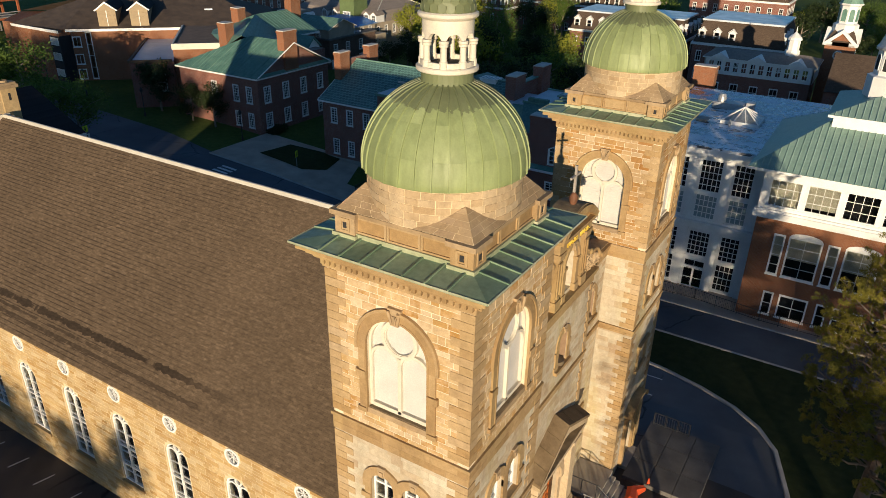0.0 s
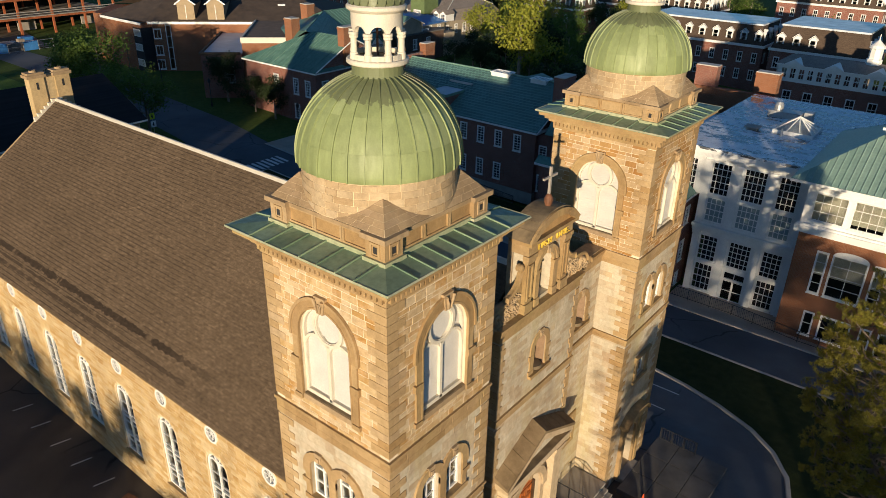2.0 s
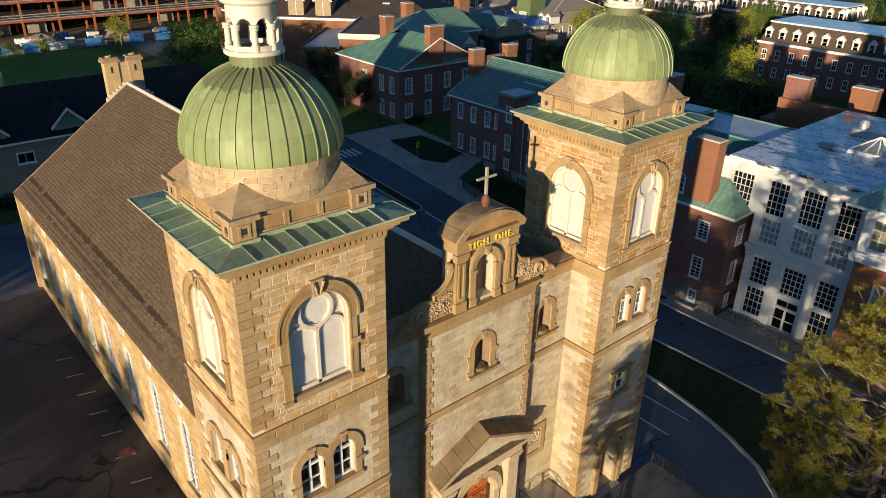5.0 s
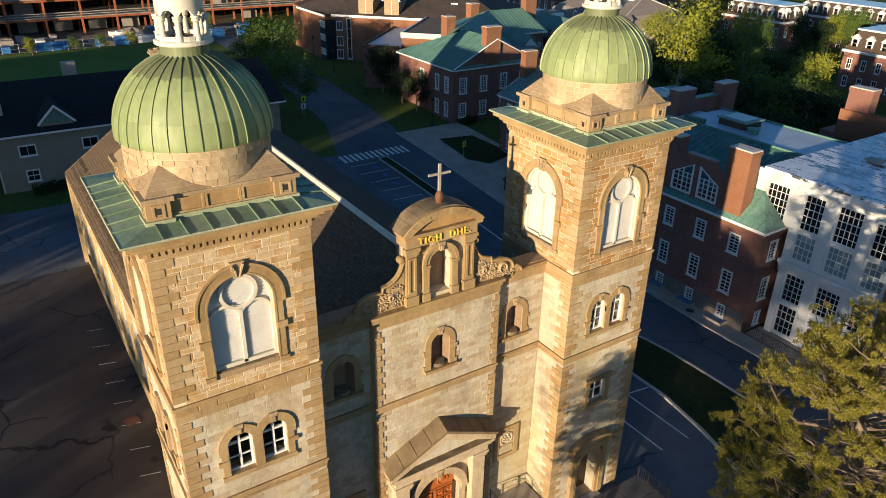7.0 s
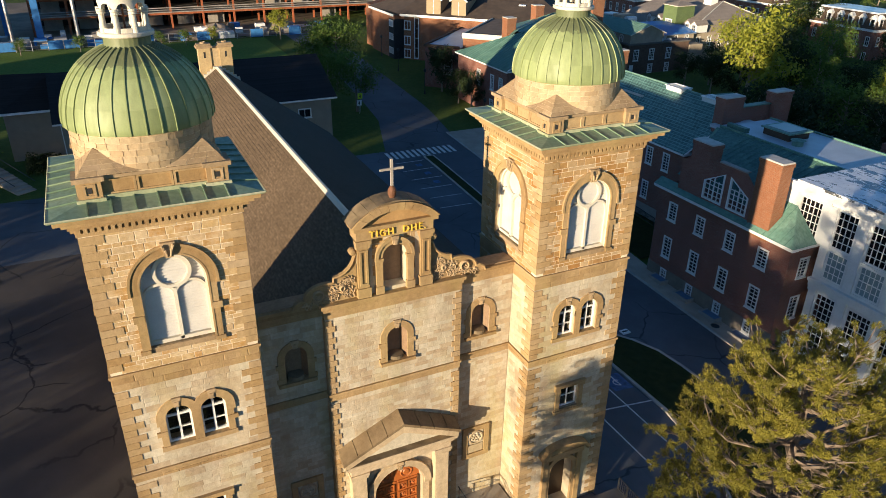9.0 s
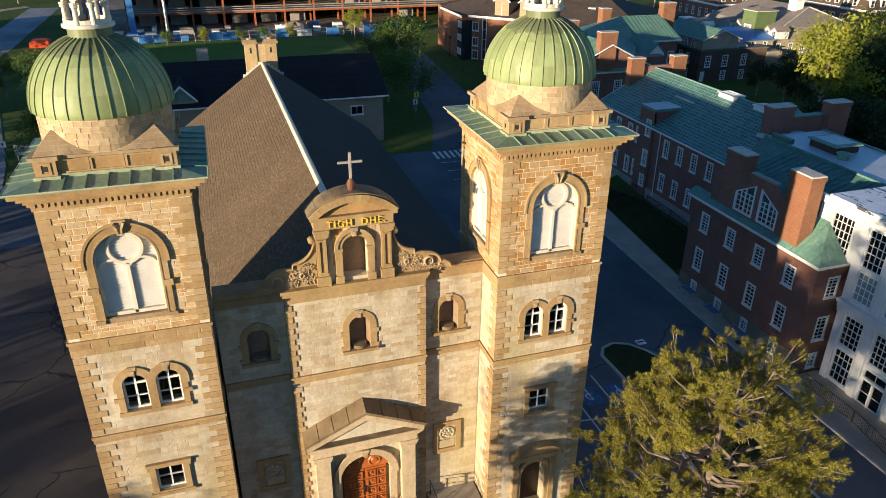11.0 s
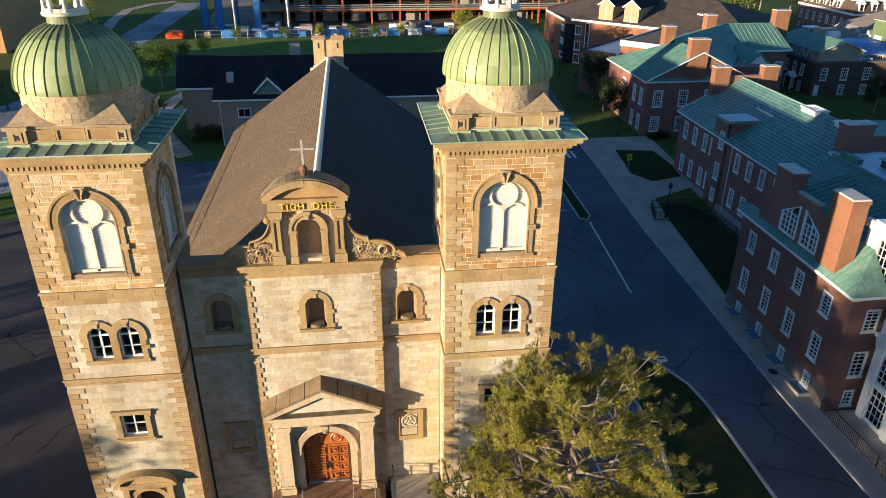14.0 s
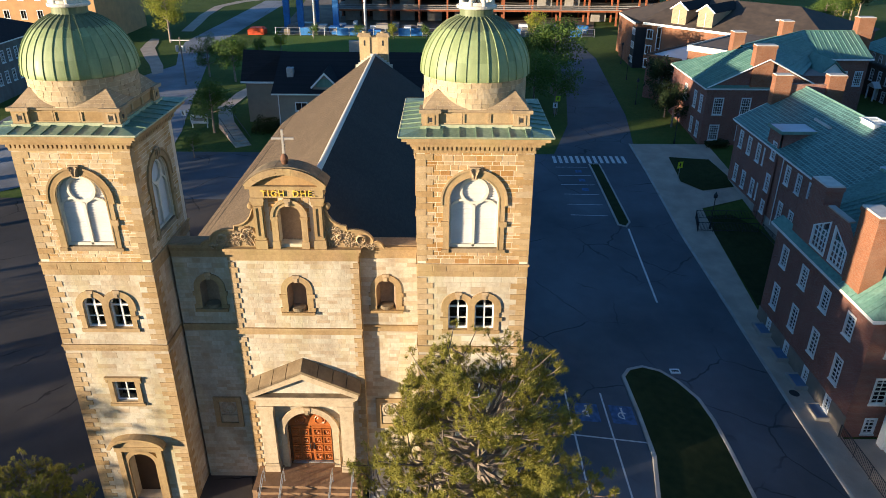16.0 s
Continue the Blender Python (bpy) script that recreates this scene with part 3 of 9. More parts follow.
# ---- the church: towers ----
def small_sash(parent, m, uc, hw, v0, vs, back, arched=True, cols=2, rows=3, name="window", mat=None):
    """A window with its frame, bars and pane, set back in its opening."""
    mat = mat or M_WHITE
    top = vs + (hw if arched else 0)
    out_o = arch(uc, hw, v0, vs) if arched else rect(uc - hw, uc + hw, v0, vs)
    t = 0.075
    in_o = arch(uc, hw - t, v0 + t, vs) if arched else rect(uc - hw + t, uc + hw - t, v0 + t, vs - t)
    win = part(name, Geo().band(in_o, out_o, -back - 0.03, -back + 0.06, m, True), mat, parent)
    bars = Geo()
    for i in range(1, cols):
        u = uc - hw + 2 * hw * i / cols
        bars.box(u - 0.035, u + 0.035, v0 + t, top - t * 0.5, -back - 0.01, -back + 0.045, m)
    for j in range(1, rows):
        v = v0 + (top - v0) * j / rows
        w = hw if v <= vs or not arched else math.sqrt(max(0.0, hw * hw - (v - vs) ** 2))
        bars.box(uc - w, uc + w, v - 0.028, v + 0.028, -back - 0.008, -back + 0.05, m)
    part("muntin", bars, mat, win)
    part("pane", Geo().prism(in_o, -back - 0.012, -back - 0.006, m), M_GLASS, win)
    return win


def half_at(v, hw, v0, vs):
    """Half the width of an arched opening at height v."""
    if v < v0 or v > vs + hw:
        return 0.0
    return hw if v <= vs else math.sqrt(max(0.0, hw * hw - (v - vs) ** 2))


def blocker(*openings):
    """For courses(): the spans that openings (uc, hw, v0, vs, arched) take up between two heights."""
    def spans(va, vb):
        out = []
        for uc, hw, v0, vs, arched in openings:
            top = vs + hw if arched else vs
            if vb > v0 and va < top:
                w = max(half_at(max(va, v0), hw, v0, vs), half_at(min(vb, top), hw, v0, vs)) if arched else hw
                out.append((uc - w, uc + w))
        return out
    return spans


def keystone(g, uc, v, w, h, m, d0=0.0, d1=0.16):
    """A carved bracket over an arch."""
    g.prism([(uc - w * 0.35, v), (uc + w * 0.35, v), (uc + w * 0.55, v + h * 0.75), (uc + w * 0.6, v + h), (uc - w * 0.6, v + h), (uc - w * 0.55, v + h * 0.75)], d0, d1, m)
    g.prism([(uc - w * 0.2, v + h * 0.1), (uc + w * 0.2, v + h * 0.1), (uc + w * 0.28, v + h * 0.6), (uc - w * 0.28, v + h * 0.6)], d1, d1 + 0.03, m)


BELT_A, BELT_B, DENTIL = (10.8, 11.2), (15.38, 16.1), 22.0
HALF = 2.75


def belfry_window(tower, m):
    """The tall louvred opening: shouldered stone surround, white tracery, slats behind."""
    v0, vs, hw = 16.93, 19.52, 1.2
    sur = part("window_surround", Geo().band(arch_open(0, hw, 19.28, vs, 20), arch_open(0, hw + 0.38, 19.28, vs, 20), 0.002, 0.085, m), M_TRIM, tower, "moulded brown stone surround")
    for s in (-1, 1):
        for va, vb, wd, d in ((16.74, 16.92, 0.37, 0.12), (16.925, 18.16, 0.3, 0.08), (18.165, 18.44, 0.4, 0.135), (18.445, 19.275, 0.3, 0.08)):
            part("jamb_stone", Geo().box(min(s * (hw + 0.004), s * (hw + wd)), max(s * (hw + 0.004), s * (hw + wd)), va, vb, 0.002, d, m), M_TRIM, sur)
    part("roll_moulding", Geo().band(arch_open(0, hw + 0.31, 19.28, vs, 20), arch_open(0, hw + 0.41, 19.28, vs, 20), 0.02, 0.125, m), M_TRIM, sur)
    part("inner_roll", Geo().band(arch_open(0, hw - 0.02, v0, vs, 20), arch_open(0, hw + 0.05, v0, vs, 20), 0.0, 0.1, m), M_TRIM, sur)
    kg = Geo()
    keystone(kg, 0, vs + hw - 0.1, 0.42, 0.6, m, 0.0, 0.14)
    for t in (-1, 1):
        kg.tube([m @ Vector((t * 0.05, vs + hw - 0.04, 0.18)), m @ Vector((t * 0.1, vs + hw + 0.2, 0.21)), m @ Vector((t * 0.2, vs + hw + 0.42, 0.19))], [0.03, 0.045, 0.06], 6)
    part("keystone", kg, M_CARVE, sur)
    part("sill", Geo().box(-hw + 0.004, hw - 0.004, v0 - 0.2, v0 + 0.02, -0.5, 0.04, m), M_SLAB, sur, "weathered stone sill")
    part("sill_soil", Geo().box(-hw + 0.03, hw - 0.03, v0 + 0.02, v0 + 0.045, -0.3, 0.0, m), M_MOSS, sur, "dark dirt lying on the sill")
    b = 0.22
    win = part("louvre_window", Geo().band(arch(0, hw - 0.09, v0 + 0.2, vs, 20), arch(0, hw - 0.005, v0 + 0.05, vs, 20), -b - 0.05, -b + 0.1, m, True), M_CREAM, tower, "white louvred belfry window")
    ring = lambda r: [(r * math.cos(2 * math.pi * i / 32), vs + 0.42 + r * math.sin(2 * math.pi * i / 32)) for i in range(32)]
    tr = Geo().band(ring(0.57), ring(0.7), -b - 0.02, -b + 0.1, m, True)
    part("round_light", tr, M_CREAM, win)
    part("round_bead", Geo().band(ring(0.54), ring(0.585), -b - 0.02, -b + 0.07, m, True), M_CREAM, win)
    for s in (-1, 1):
        c, w = s * (hw - 0.06) / 2, (hw - 0.06) / 2
        part("arched_light", Geo().band(arch_open(c, w - 0.05, v0 + 0.12, vs - 0.62, 14), arch_open(c, w + 0.05, v0 + 0.12, vs - 0.62, 14), -b - 0.02, -b + 0.085, m), M_CREAM, win)
    part("mullion", Geo().box(-0.065, 0.065, v0 + 0.08, vs - 0.25, -b - 0.02, -b + 0.1, m), M_CREAM, win)
    me = Geo().add([(-0.5, -0.085, 0.05), (0.5, -0.085, 0.05), (0.5, 0.075, -0.055), (-0.5, 0.075, -0.055), (-0.5, -0.10, 0.03), (0.5, -0.10, 0.03), (0.5, 0.06, -0.075), (-0.5, 0.06, -0.075)],
                   [(0, 1, 2, 3), (4, 7, 6, 5), (0, 4, 5, 1), (3, 2, 6, 7), (0, 3, 7, 4), (1, 5, 6, 2)]).mesh("slat", M_LOUVRE)
    v = v0 + 0.18
    while v < vs + hw - 0.12:
        w = half_at(v, hw, v0, vs) * 2 - 0.1
        part("slat", me, None, win, m=m @ Matrix.Translation((0, v, -b - 0.05)) @ Matrix.Diagonal((w, 1, 1, 1)))
        v += 0.132
    part("louvre_back", Geo().prism(arch(0, hw, v0, vs), -b - 0.2, -b - 0.16, m), M_LOUVRE, win)
    return (0, hw, v0, vs, True)


def twin_sash(tower, m, uc, hw, v0, vs, back=0.2):
    """An arched sash: fanlight above a thick transom, four panes below."""
    out_o, t = arch(uc, hw, v0, vs), 0.075
    in_o = arch(uc, hw - t, v0 + t + 0.03, vs)
    win = part("window", Geo().band(in_o, out_o, -back - 0.06, -back + 0.06, m, True), M_WHITE, tower)
    part("muntin", Geo().box(uc - 0.045, uc + 0.045, v0 + t, vs + hw - 0.05, -back - 0.02, -back + 0.05, m), M_WHITE, win)
    part("transom", Geo().box(uc - hw + 0.02, uc + hw - 0.02, vs - 0.1, vs - 0.01, -back - 0.02, -back + 0.055, m), M_WHITE, win)
    v = v0 + (vs - v0) * 0.47
    part("glazing_bar", Geo().box(uc - hw + 0.02, uc + hw - 0.02, v - 0.022, v + 0.022, -back - 0.02, -back + 0.04, m), M_WHITE, win)
    part("pane", Geo().prism(in_o, -back - 0.03, -back - 0.024, m), M_GLASS, win)


def twin_window(tower, m):
    v0, vs, hw, du = 12.22, 13.6, 0.5, 0.68
    sur = part("twin_surround", Geo().band(arch_open(-du, hw, vs - 0.3, vs), arch_open(-du, hw + 0.36, vs - 0.3, vs), 0.002, 0.085, m), M_TRIM, tower, "brown stone surround of paired windows")
    part("twin_surround_arch", Geo().band(arch_open(du, hw, vs - 0.3, vs), arch_open(du, hw + 0.36, vs - 0.3, vs), 0.002, 0.09, m), M_TRIM, sur)
    part("pier", Geo().box(-du + hw, du - hw, v0, vs + 0.1, 0.002, 0.094, m), M_TRIM, sur)
    part("sill", Geo().box(-du - hw - 0.33, du + hw + 0.33, v0 - 0.2, v0 + 0.015, -0.25, 0.11, m), M_TRIM, sur)
    for s in (-1, 1):
        for va, vb, wd, d in ((v0 + 0.02, vs - 0.82, 0.27, 0.078), (vs - 0.815, vs - 0.6, 0.42, 0.11), (vs - 0.595, vs - 0.305, 0.27, 0.078)):
            part("jamb_stone", Geo().box(min(s * (du + hw + 0.004), s * (du + hw + wd)), max(s * (du + hw + 0.004), s * (du + hw + wd)), va, vb, 0.002, d, m), M_TRIM, sur)
        kg = Geo()
        keystone(kg, s * du, vs + hw - 0.03, 0.3, 0.42, m, 0.0, 0.11)
        part("keystone", kg, M_CARVE, sur)
        twin_sash(tower, m, s * du, hw, v0, vs)
    return [(-du, hw, v0, vs, True), (du, hw, v0, vs, True)]


def square_window(tower, m):
    hw, v0, v1 = 0.6, 7.46, 8.84
    sur = part("square_surround", Geo().band(rect(-hw, hw, v0, v1), rect(-hw - 0.27, hw + 0.27, v0 - 0.2, v1 + 0.22), 0.002, 0.11, m, True), M_TRIM, tower, "brown stone window surround")
    part("sill", Geo().box(-hw - 0.36, hw + 0.36, v0 - 0.26, v0 - 0.08, -0.1, 0.15, m), M_TRIM, sur)
    for s in (-1, 1):
        part("ear_stone", Geo().box(min(s * (hw + 0.24), s * (hw + 0.36)), max(s * (hw + 0.24), s * (hw + 0.36)), v1 - 0.1, v1 + 0.16, 0.002, 0.12, m), M_TRIM, sur)
    part("hood", Geo().box(-hw - 0.38, hw + 0.38, v1 + 0.16, v1 + 0.28, -0.05, 0.18, m), M_TRIM, sur)
    small_sash(tower, m, 0, hw, v0, v1, 0.2, False, 2, 2)
    return (0, hw, v0, v1, False)


def tower_door(tower, m):
    hw, vs = 0.78, 3.0
    sur = part("door_surround", Geo().band(arch_open(0, hw, 0.3, vs), arch_open(0, hw + 0.28, 0.3, vs), 0.002, 0.16, m), M_TRIM, tower, "sandstone door surround with curved hood")
    for s in (-1, 1):
        part("pilaster", Geo().box(s * 1.14 - 0.16, s * 1.14 + 0.16, 0.3, 4.05, -0.02, 0.24, m), M_TRIM, sur)
    part("entablature", Geo().box(-1.34, 1.34, 4.05, 4.4, -0.02, 0.3, m), M_TRIM, sur)
    hood = [(1.42 * math.cos(a), 4.4 + 0.62 * math.sin(a)) for a in (math.pi * i / 14 for i in range(15))]
    part("hood", Geo().prism(hood, 0.0, 0.26, m), M_TRIM, sur)
    hood_o = [(1.62 * math.cos(a), 4.38 + 0.78 * math.sin(a)) for a in (math.pi * i / 14 for i in range(15))]
    part("hood_moulding", Geo().band([(u * 0.98, v - 0.02) for u, v in hood], hood_o, 0.0, 0.55, m), M_TRIM, sur)
    part("door", Geo().prism(arch(0, hw, 0.3, vs), -0.75, -0.66, m), M_DKWOOD, tower, "dark varnished wooden door")
    part("door_step", Geo().slab(-1.1, 1.1, 0.02, 1.0, 0.0, 0.3, 0.03, m @ Matrix(((1, 0, 0, 0), (0, 0, 1, 0), (0, 1, 0, 0), (0, 0, 0, 1)))), M_BASE, tower)
    return (0, hw, 0.3, vs, True)


def quoins(tower, cx, cy, h, mat):
    """Corner stones, long and short in turn, up the four corners."""
    c, k = 0.02, 0
    for sx, sy in ((1, -1), (1, 1), (-1, -1)):
        long_x = [Geo(), Geo()]
        meshes = []
        for i, (a, b) in enumerate(((0.78, 0.46), (0.46, 0.78))):
            p = 0.028
            g = Geo().box(min(sx * p, -sx * a), max(sx * p, -sx * a), min(sy * p, -sy * b), max(sy * p, -sy * b), 0.0, 0.297)
            meshes.append(g.mesh("quoin", mat))
        z, i = 0.02, 0
        while z < DENTIL - 0.3:
            if not (BELT_A[0] - 0.25 < z < BELT_A[1] - 0.05 or BELT_B[0] - 0.25 < z < BELT_B[1] - 0.05):
                part("quoin", meshes[i % 2], None, tower, m=Matrix.Translation((cx + sx * h, cy + sy * h, z)))
            z += 0.312
            i += 1


def slab_courses(parent, a, b, c, rows=5):
    """Roofing stones in courses on a three-cornered slope from edge a-b up to c."""
    n = (b - a).cross(c - a).normalized()
    for i in range(rows):
        t0, t1 = i / rows + 0.006, (i + 1) / rows - 0.004
        k = max(1, round((b - a).length * (1 - t0) / 0.62))
        off = 0.5 * (i % 2)
        cuts = [0.0] + [(j + off) / (k + off) for j in range(1, k + (1 if off else 0))] + [1.0]
        for u0, u1 in zip(cuts, cuts[1:]):
            g = 0.006
            q = [a.lerp(c, t).lerp(b.lerp(c, t), u) for t, u in ((t0, u0 + g), (t0, u1 - g), (t1, u1 - g), (t1, u0 + g))]
            part("roof_slab", Geo().add([p - n * 0.01 for p in q] + [p + n * 0.009 for p in q], [(4, 5, 6, 7), (0, 1, 5, 4), (1, 2, 6, 5), (2, 3, 7, 6), (3, 0, 4, 7)]), M_SLAB, parent)


def tower_at(cx, cy, twins, brown):
    rng = random.Random(7)
    h = HALF
    tw = thing("church_tower", (cx, cy, 0), "square sandstone church tower with green copper dome and white lantern", "church tower", "twin church towers")
    shaft, low = Geo(), Geo()
    for deg in (0, -90, 90, 180):
        a = radians(deg)
        m = face(cx + h * math.cos(a), cy + h * math.sin(a), 0, deg)
        holes, taken = [], []
        if deg != 180:
            taken.append(belfry_window(tw, m))
            holes.append(arch(*taken[-1][:4]))
        if deg in twins:
            t2 = twin_window(tw, m)
            taken += t2
            holes += [arch(*q[:4]) for q in t2]
        if deg == 0:
            q = square_window(tw, m)
            taken.append(q)
            holes.append(rect(-q[1], q[1], q[2], q[3]))
            q = tower_door(tw, m)
            taken.append(q)
            holes.append(arch(*q[:4]))
        low.wall(rect(-h, h, -0.5, BELT_B[0]), [q for q in holes if q[0][1] < 15], 0.75, m)
        shaft.wall(rect(-h, h, BELT_B[0], 22.4), [q for q in holes if q[0][1] > 15], 0.75, m)
        if deg == 180:
            continue
        wide = [(uc, hw + (0.26 if arched else 0.24), v0 - 0.15, vs + (0.2 if not arched else 0.0), arched) for uc, hw, v0, vs, arched in taken]
        block = blocker(*wide)
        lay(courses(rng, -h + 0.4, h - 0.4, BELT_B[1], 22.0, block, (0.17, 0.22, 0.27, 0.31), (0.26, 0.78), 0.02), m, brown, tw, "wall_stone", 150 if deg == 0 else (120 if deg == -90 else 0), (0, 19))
        lay(courses(rng, -h + 0.4, h - 0.4, 0.0, BELT_A[0], block, (0.28, 0.34, 0.40), (0.45, 1.1), 0.01), m, M_PALE, tw, "wall_stone", proud=0.45)
        lay(courses(rng, -h + 0.4, h - 0.4, BELT_A[1], BELT_B[0], block, (0.28, 0.34, 0.40), (0.45, 1.1), 0.01), m, M_PALE, tw, "wall_stone", 30 if deg == 0 else 0, (0, 13), proud=0.45)
    part("shaft", shaft, M_MORTAR, tw)
    part("lower_shaft", low, M_MORTAR_P, tw)
    part("interior", Geo().box(cx - h + 0.72, cx + h - 0.72, cy - h + 0.72, cy + h - 0.72, 0, 22), M_ROOM, tw)
    quoins(tw, cx, cy, h, M_QUOIN)
    for (z0, z1), d in ((BELT_A, 0.04), (BELT_B, 0.045)):
        for deg in (0, -90, 90):
            a = radians(deg)
            lay(courses(rng, -h - d + 0.01, h + d - 0.01, z0 + 0.005, z1 - 0.125, lambda va, vb: [], ((z1 - z0 - 0.13) / 2,), (0.6, 1.2), 0.014), face(cx + (h + d) * math.cos(a), cy + (h + d) * math.sin(a), 0, deg), M_TRIM, tw, "belt_stone", 14)
        part("belt_course", Geo().box(cx - h - d, cx + h + d, cy - h - d, cy + h + d, z0, z1 - 0.12), M_TRIM, tw)
        e = d + 0.05
        part("belt_moulding", Geo().box(cx - h - e, cx + h + e, cy - h - e, cy + h + e, z1 - 0.12, z1), M_TRIM, tw)
    # cornice with dentils
    for z0, z1, e in ((21.9, 22.04, 0.07), (22.26, 22.42, 0.26), (22.42, 22.6, 0.42), (22.6, 22.79, 0.64)):
        part("cornice_course", Geo().box(cx - h - e, cx + h + e, cy - h - e, cy + h + e, z0, z1), M_TRIM, tw)
    part("dentil_bed", Geo().box(cx - h - 0.08, cx + h + 0.08, cy - h - 0.08, cy + h + 0.08, 22.04, 22.26), M_TRIM, tw)
    den = Geo().box(-0.068, 0.068, 0.0, 0.13, 22.06, 22.25).mesh("dentil", M_TRIM)
    for deg in (0, -90, 90):
        for i in range(26):
            m = Matrix.Translation((cx, cy, 0)) @ Matrix.Rotation(radians(deg - 90), 4, "Z") @ Matrix.Translation((-2.7 + 5.4 * i / 25, h + 0.08, 0))
            part("dentil", den, None, tw, m=m)
    # copper flange with standing seams
    e, zi, zo, hi = 0.78, 23.02, 22.87, 2.2
    fl = Geo()
    for k in range(4):
        r = Matrix.Translation((cx, cy, 0)) @ Matrix.Rotation(math.pi / 2 * k, 4, "Z")
        n = 8
        for i in range(n):
            ua, ub = -1 + 2 * i / n, -1 + 2 * (i + 1) / n
            o = h + e
            fl.add([(o, o * ua, zo), (o, o * ub, zo), (hi, hi * ub, zi), (hi, hi * ua, zi)], [(0, 1, 2, 3)], r)
            fl.add([(o, o * ua, zo), (o, o * ub, zo), (o, o * ub, zo - 0.07), (o, o * ua, zo - 0.07)], [(3, 2, 1, 0)], r)
    flange = part("cornice_roof", fl, M_FLANGE, tw, "green weathered copper cornice roof")
    for k in range(4):
        o = h + e
        part("flange_lip", Geo().tube([(o, -o, zo - 0.02), (o, o, zo - 0.02)], 0.04, 5), M_LIP, flange, m=Matrix.Translation((cx, cy, 0)) @ Matrix.Rotation(math.pi / 2 * k, 4, "Z"))
    part("flange_soffit", Geo().box(cx - h - e + 0.01, cx + h + e - 0.01, cy - h - e + 0.01, cy + h + e - 0.01, 22.79, 22.83), M_FLANGE, flange)
    seam = Geo().add([(h + e, -0.02, zo), (h + e, 0.02, zo), (h + e, 0.02, zo + 0.05), (h + e, -0.02, zo + 0.05), (hi, -0.02, zi), (hi, 0.02, zi), (hi, 0.02, zi + 0.05), (hi, -0.02, zi + 0.05)],
                     [(0, 1, 2, 3), (3, 2, 6, 7), (0, 3, 7, 4), (1, 5, 6, 2)]).mesh("seam", M_FLANGE)
    for k in range(4):
        for i in range(7):
            u = (h + e) * (-0.75 + 0.25 * i) * 0.86
            part("seam", seam, None, flange, m=Matrix.Translation((cx, cy, 0)) @ Matrix.Rotation(math.pi / 2 * k, 4, "Z") @ Matrix.Translation((0, u, 0)))
    # parapet with corner pedestals
    q = 2.3
    par = part("parapet", Geo().box(cx - q, cx + q, cy - q, cy + q, 22.8, 23.72), M_QUOIN, tw, "panelled sandstone parapet")
    part("parapet_base", Geo().box(cx - q - 0.12, cx + q + 0.12, cy - q - 0.12, cy + q + 0.12, 22.9, 23.14), M_LIP, par, "pale weathered copper apron")
    part("coping", Geo().box(cx - q - 0.14, cx + q + 0.14, cy - q - 0.14, cy + q + 0.14, 23.72, 23.84), M_SLAB, par)
    pan = Geo().band(rect(-0.52, 0.52, 23.2, 23.62), rect(-0.6, 0.6, 23.14, 23.68), 0.0, 0.05, Matrix.Identity(4), True).mesh("panel_moulding", M_QUOIN)
    vent = Geo().box(-0.07, 0.07, 23.3, 23.5, 0.0, 0.012).mesh("vent_slot", M_ROOM)
    for deg in (0, -90, 90, 180):
        a = radians(deg)
        m = face(cx + q * math.cos(a), cy + q * math.sin(a), 0, deg)
        for i in range(3):
            part("panel_moulding", pan, None, par, m=m @ Matrix.Translation((-1.22 + 1.22 * i, 0, 0)))
        for s in (-0.61, 0.61):
            part("vent_slot", vent, None, par, m=m @ Matrix.Translation((s, 0, 0.002)))
    frm = Geo().band(rect(-0.12, 0.12, 23.22, 23.54), rect(-0.2, 0.2, 23.15, 23.61), 0.0, 0.03, Matrix.Identity(4), True).mesh("panel_frame", M_QUOIN)
    for sx in (-1, 1):
        for sy in (-1, 1):
            px, py = cx + sx * 2.1, cy + sy * 2.1
            g = Geo().box(px - 0.38, px + 0.38, py - 0.38, py + 0.38, 22.78, 23.7)
            ped = part("pedestal", g, M_QUOIN, tw)
            part("pedestal_base", Geo().box(px - 0.46, px + 0.46, py - 0.46, py + 0.46, 22.78, 23.1), M_LIP, ped)
            part("pedestal_cap", Geo().box(px - 0.5, px + 0.5, py - 0.5, py + 0.5, 23.7, 23.86), M_SLAB, ped)
            for deg in (0 if sx > 0 else 180, 90 * sy):
                a = radians(deg)
                part("panel_frame", frm, None, ped, m=face(px + 0.38 * math.cos(a), py + 0.38 * math.sin(a), 0, deg))
                part("vent_slot", vent, None, ped, m=face(px + 0.38 * math.cos(a), py + 0.38 * math.sin(a), -0.02, deg) @ Matrix.Translation((0, 0, 0.002)))
    # sloping stone roof: four corner pyramids that run into the drum
    for sx in (-1, 1):
        for sy in (-1, 1):
            o, apex, b = 2.44, 1.78, 0.4
            pts = [(o, o, 23.86), (b, o, 23.86), (b, b, 24.6), (o, b, 23.86), (apex, apex, 24.62)]
            flip = sx * sy > 0
            fs = [(0, 1, 4), (1, 2, 4), (2, 3, 4), (3, 0, 4)]
            fs = [tuple(reversed(f)) for f in fs] if not flip else fs
            P = [Vector((cx + sx * x, cy + sy * y, z)) for x, y, z in pts]
            part("roof_bed", Geo().add(P, fs), M_MORTAR_N, tw)
            for tri in ((0, 1, 4), (1, 2, 4), (2, 3, 4), (3, 0, 4)):
                slab_courses(tw, *[P[i] for i in (tri if flip else tuple(reversed(tri[:2])) + tri[2:])])
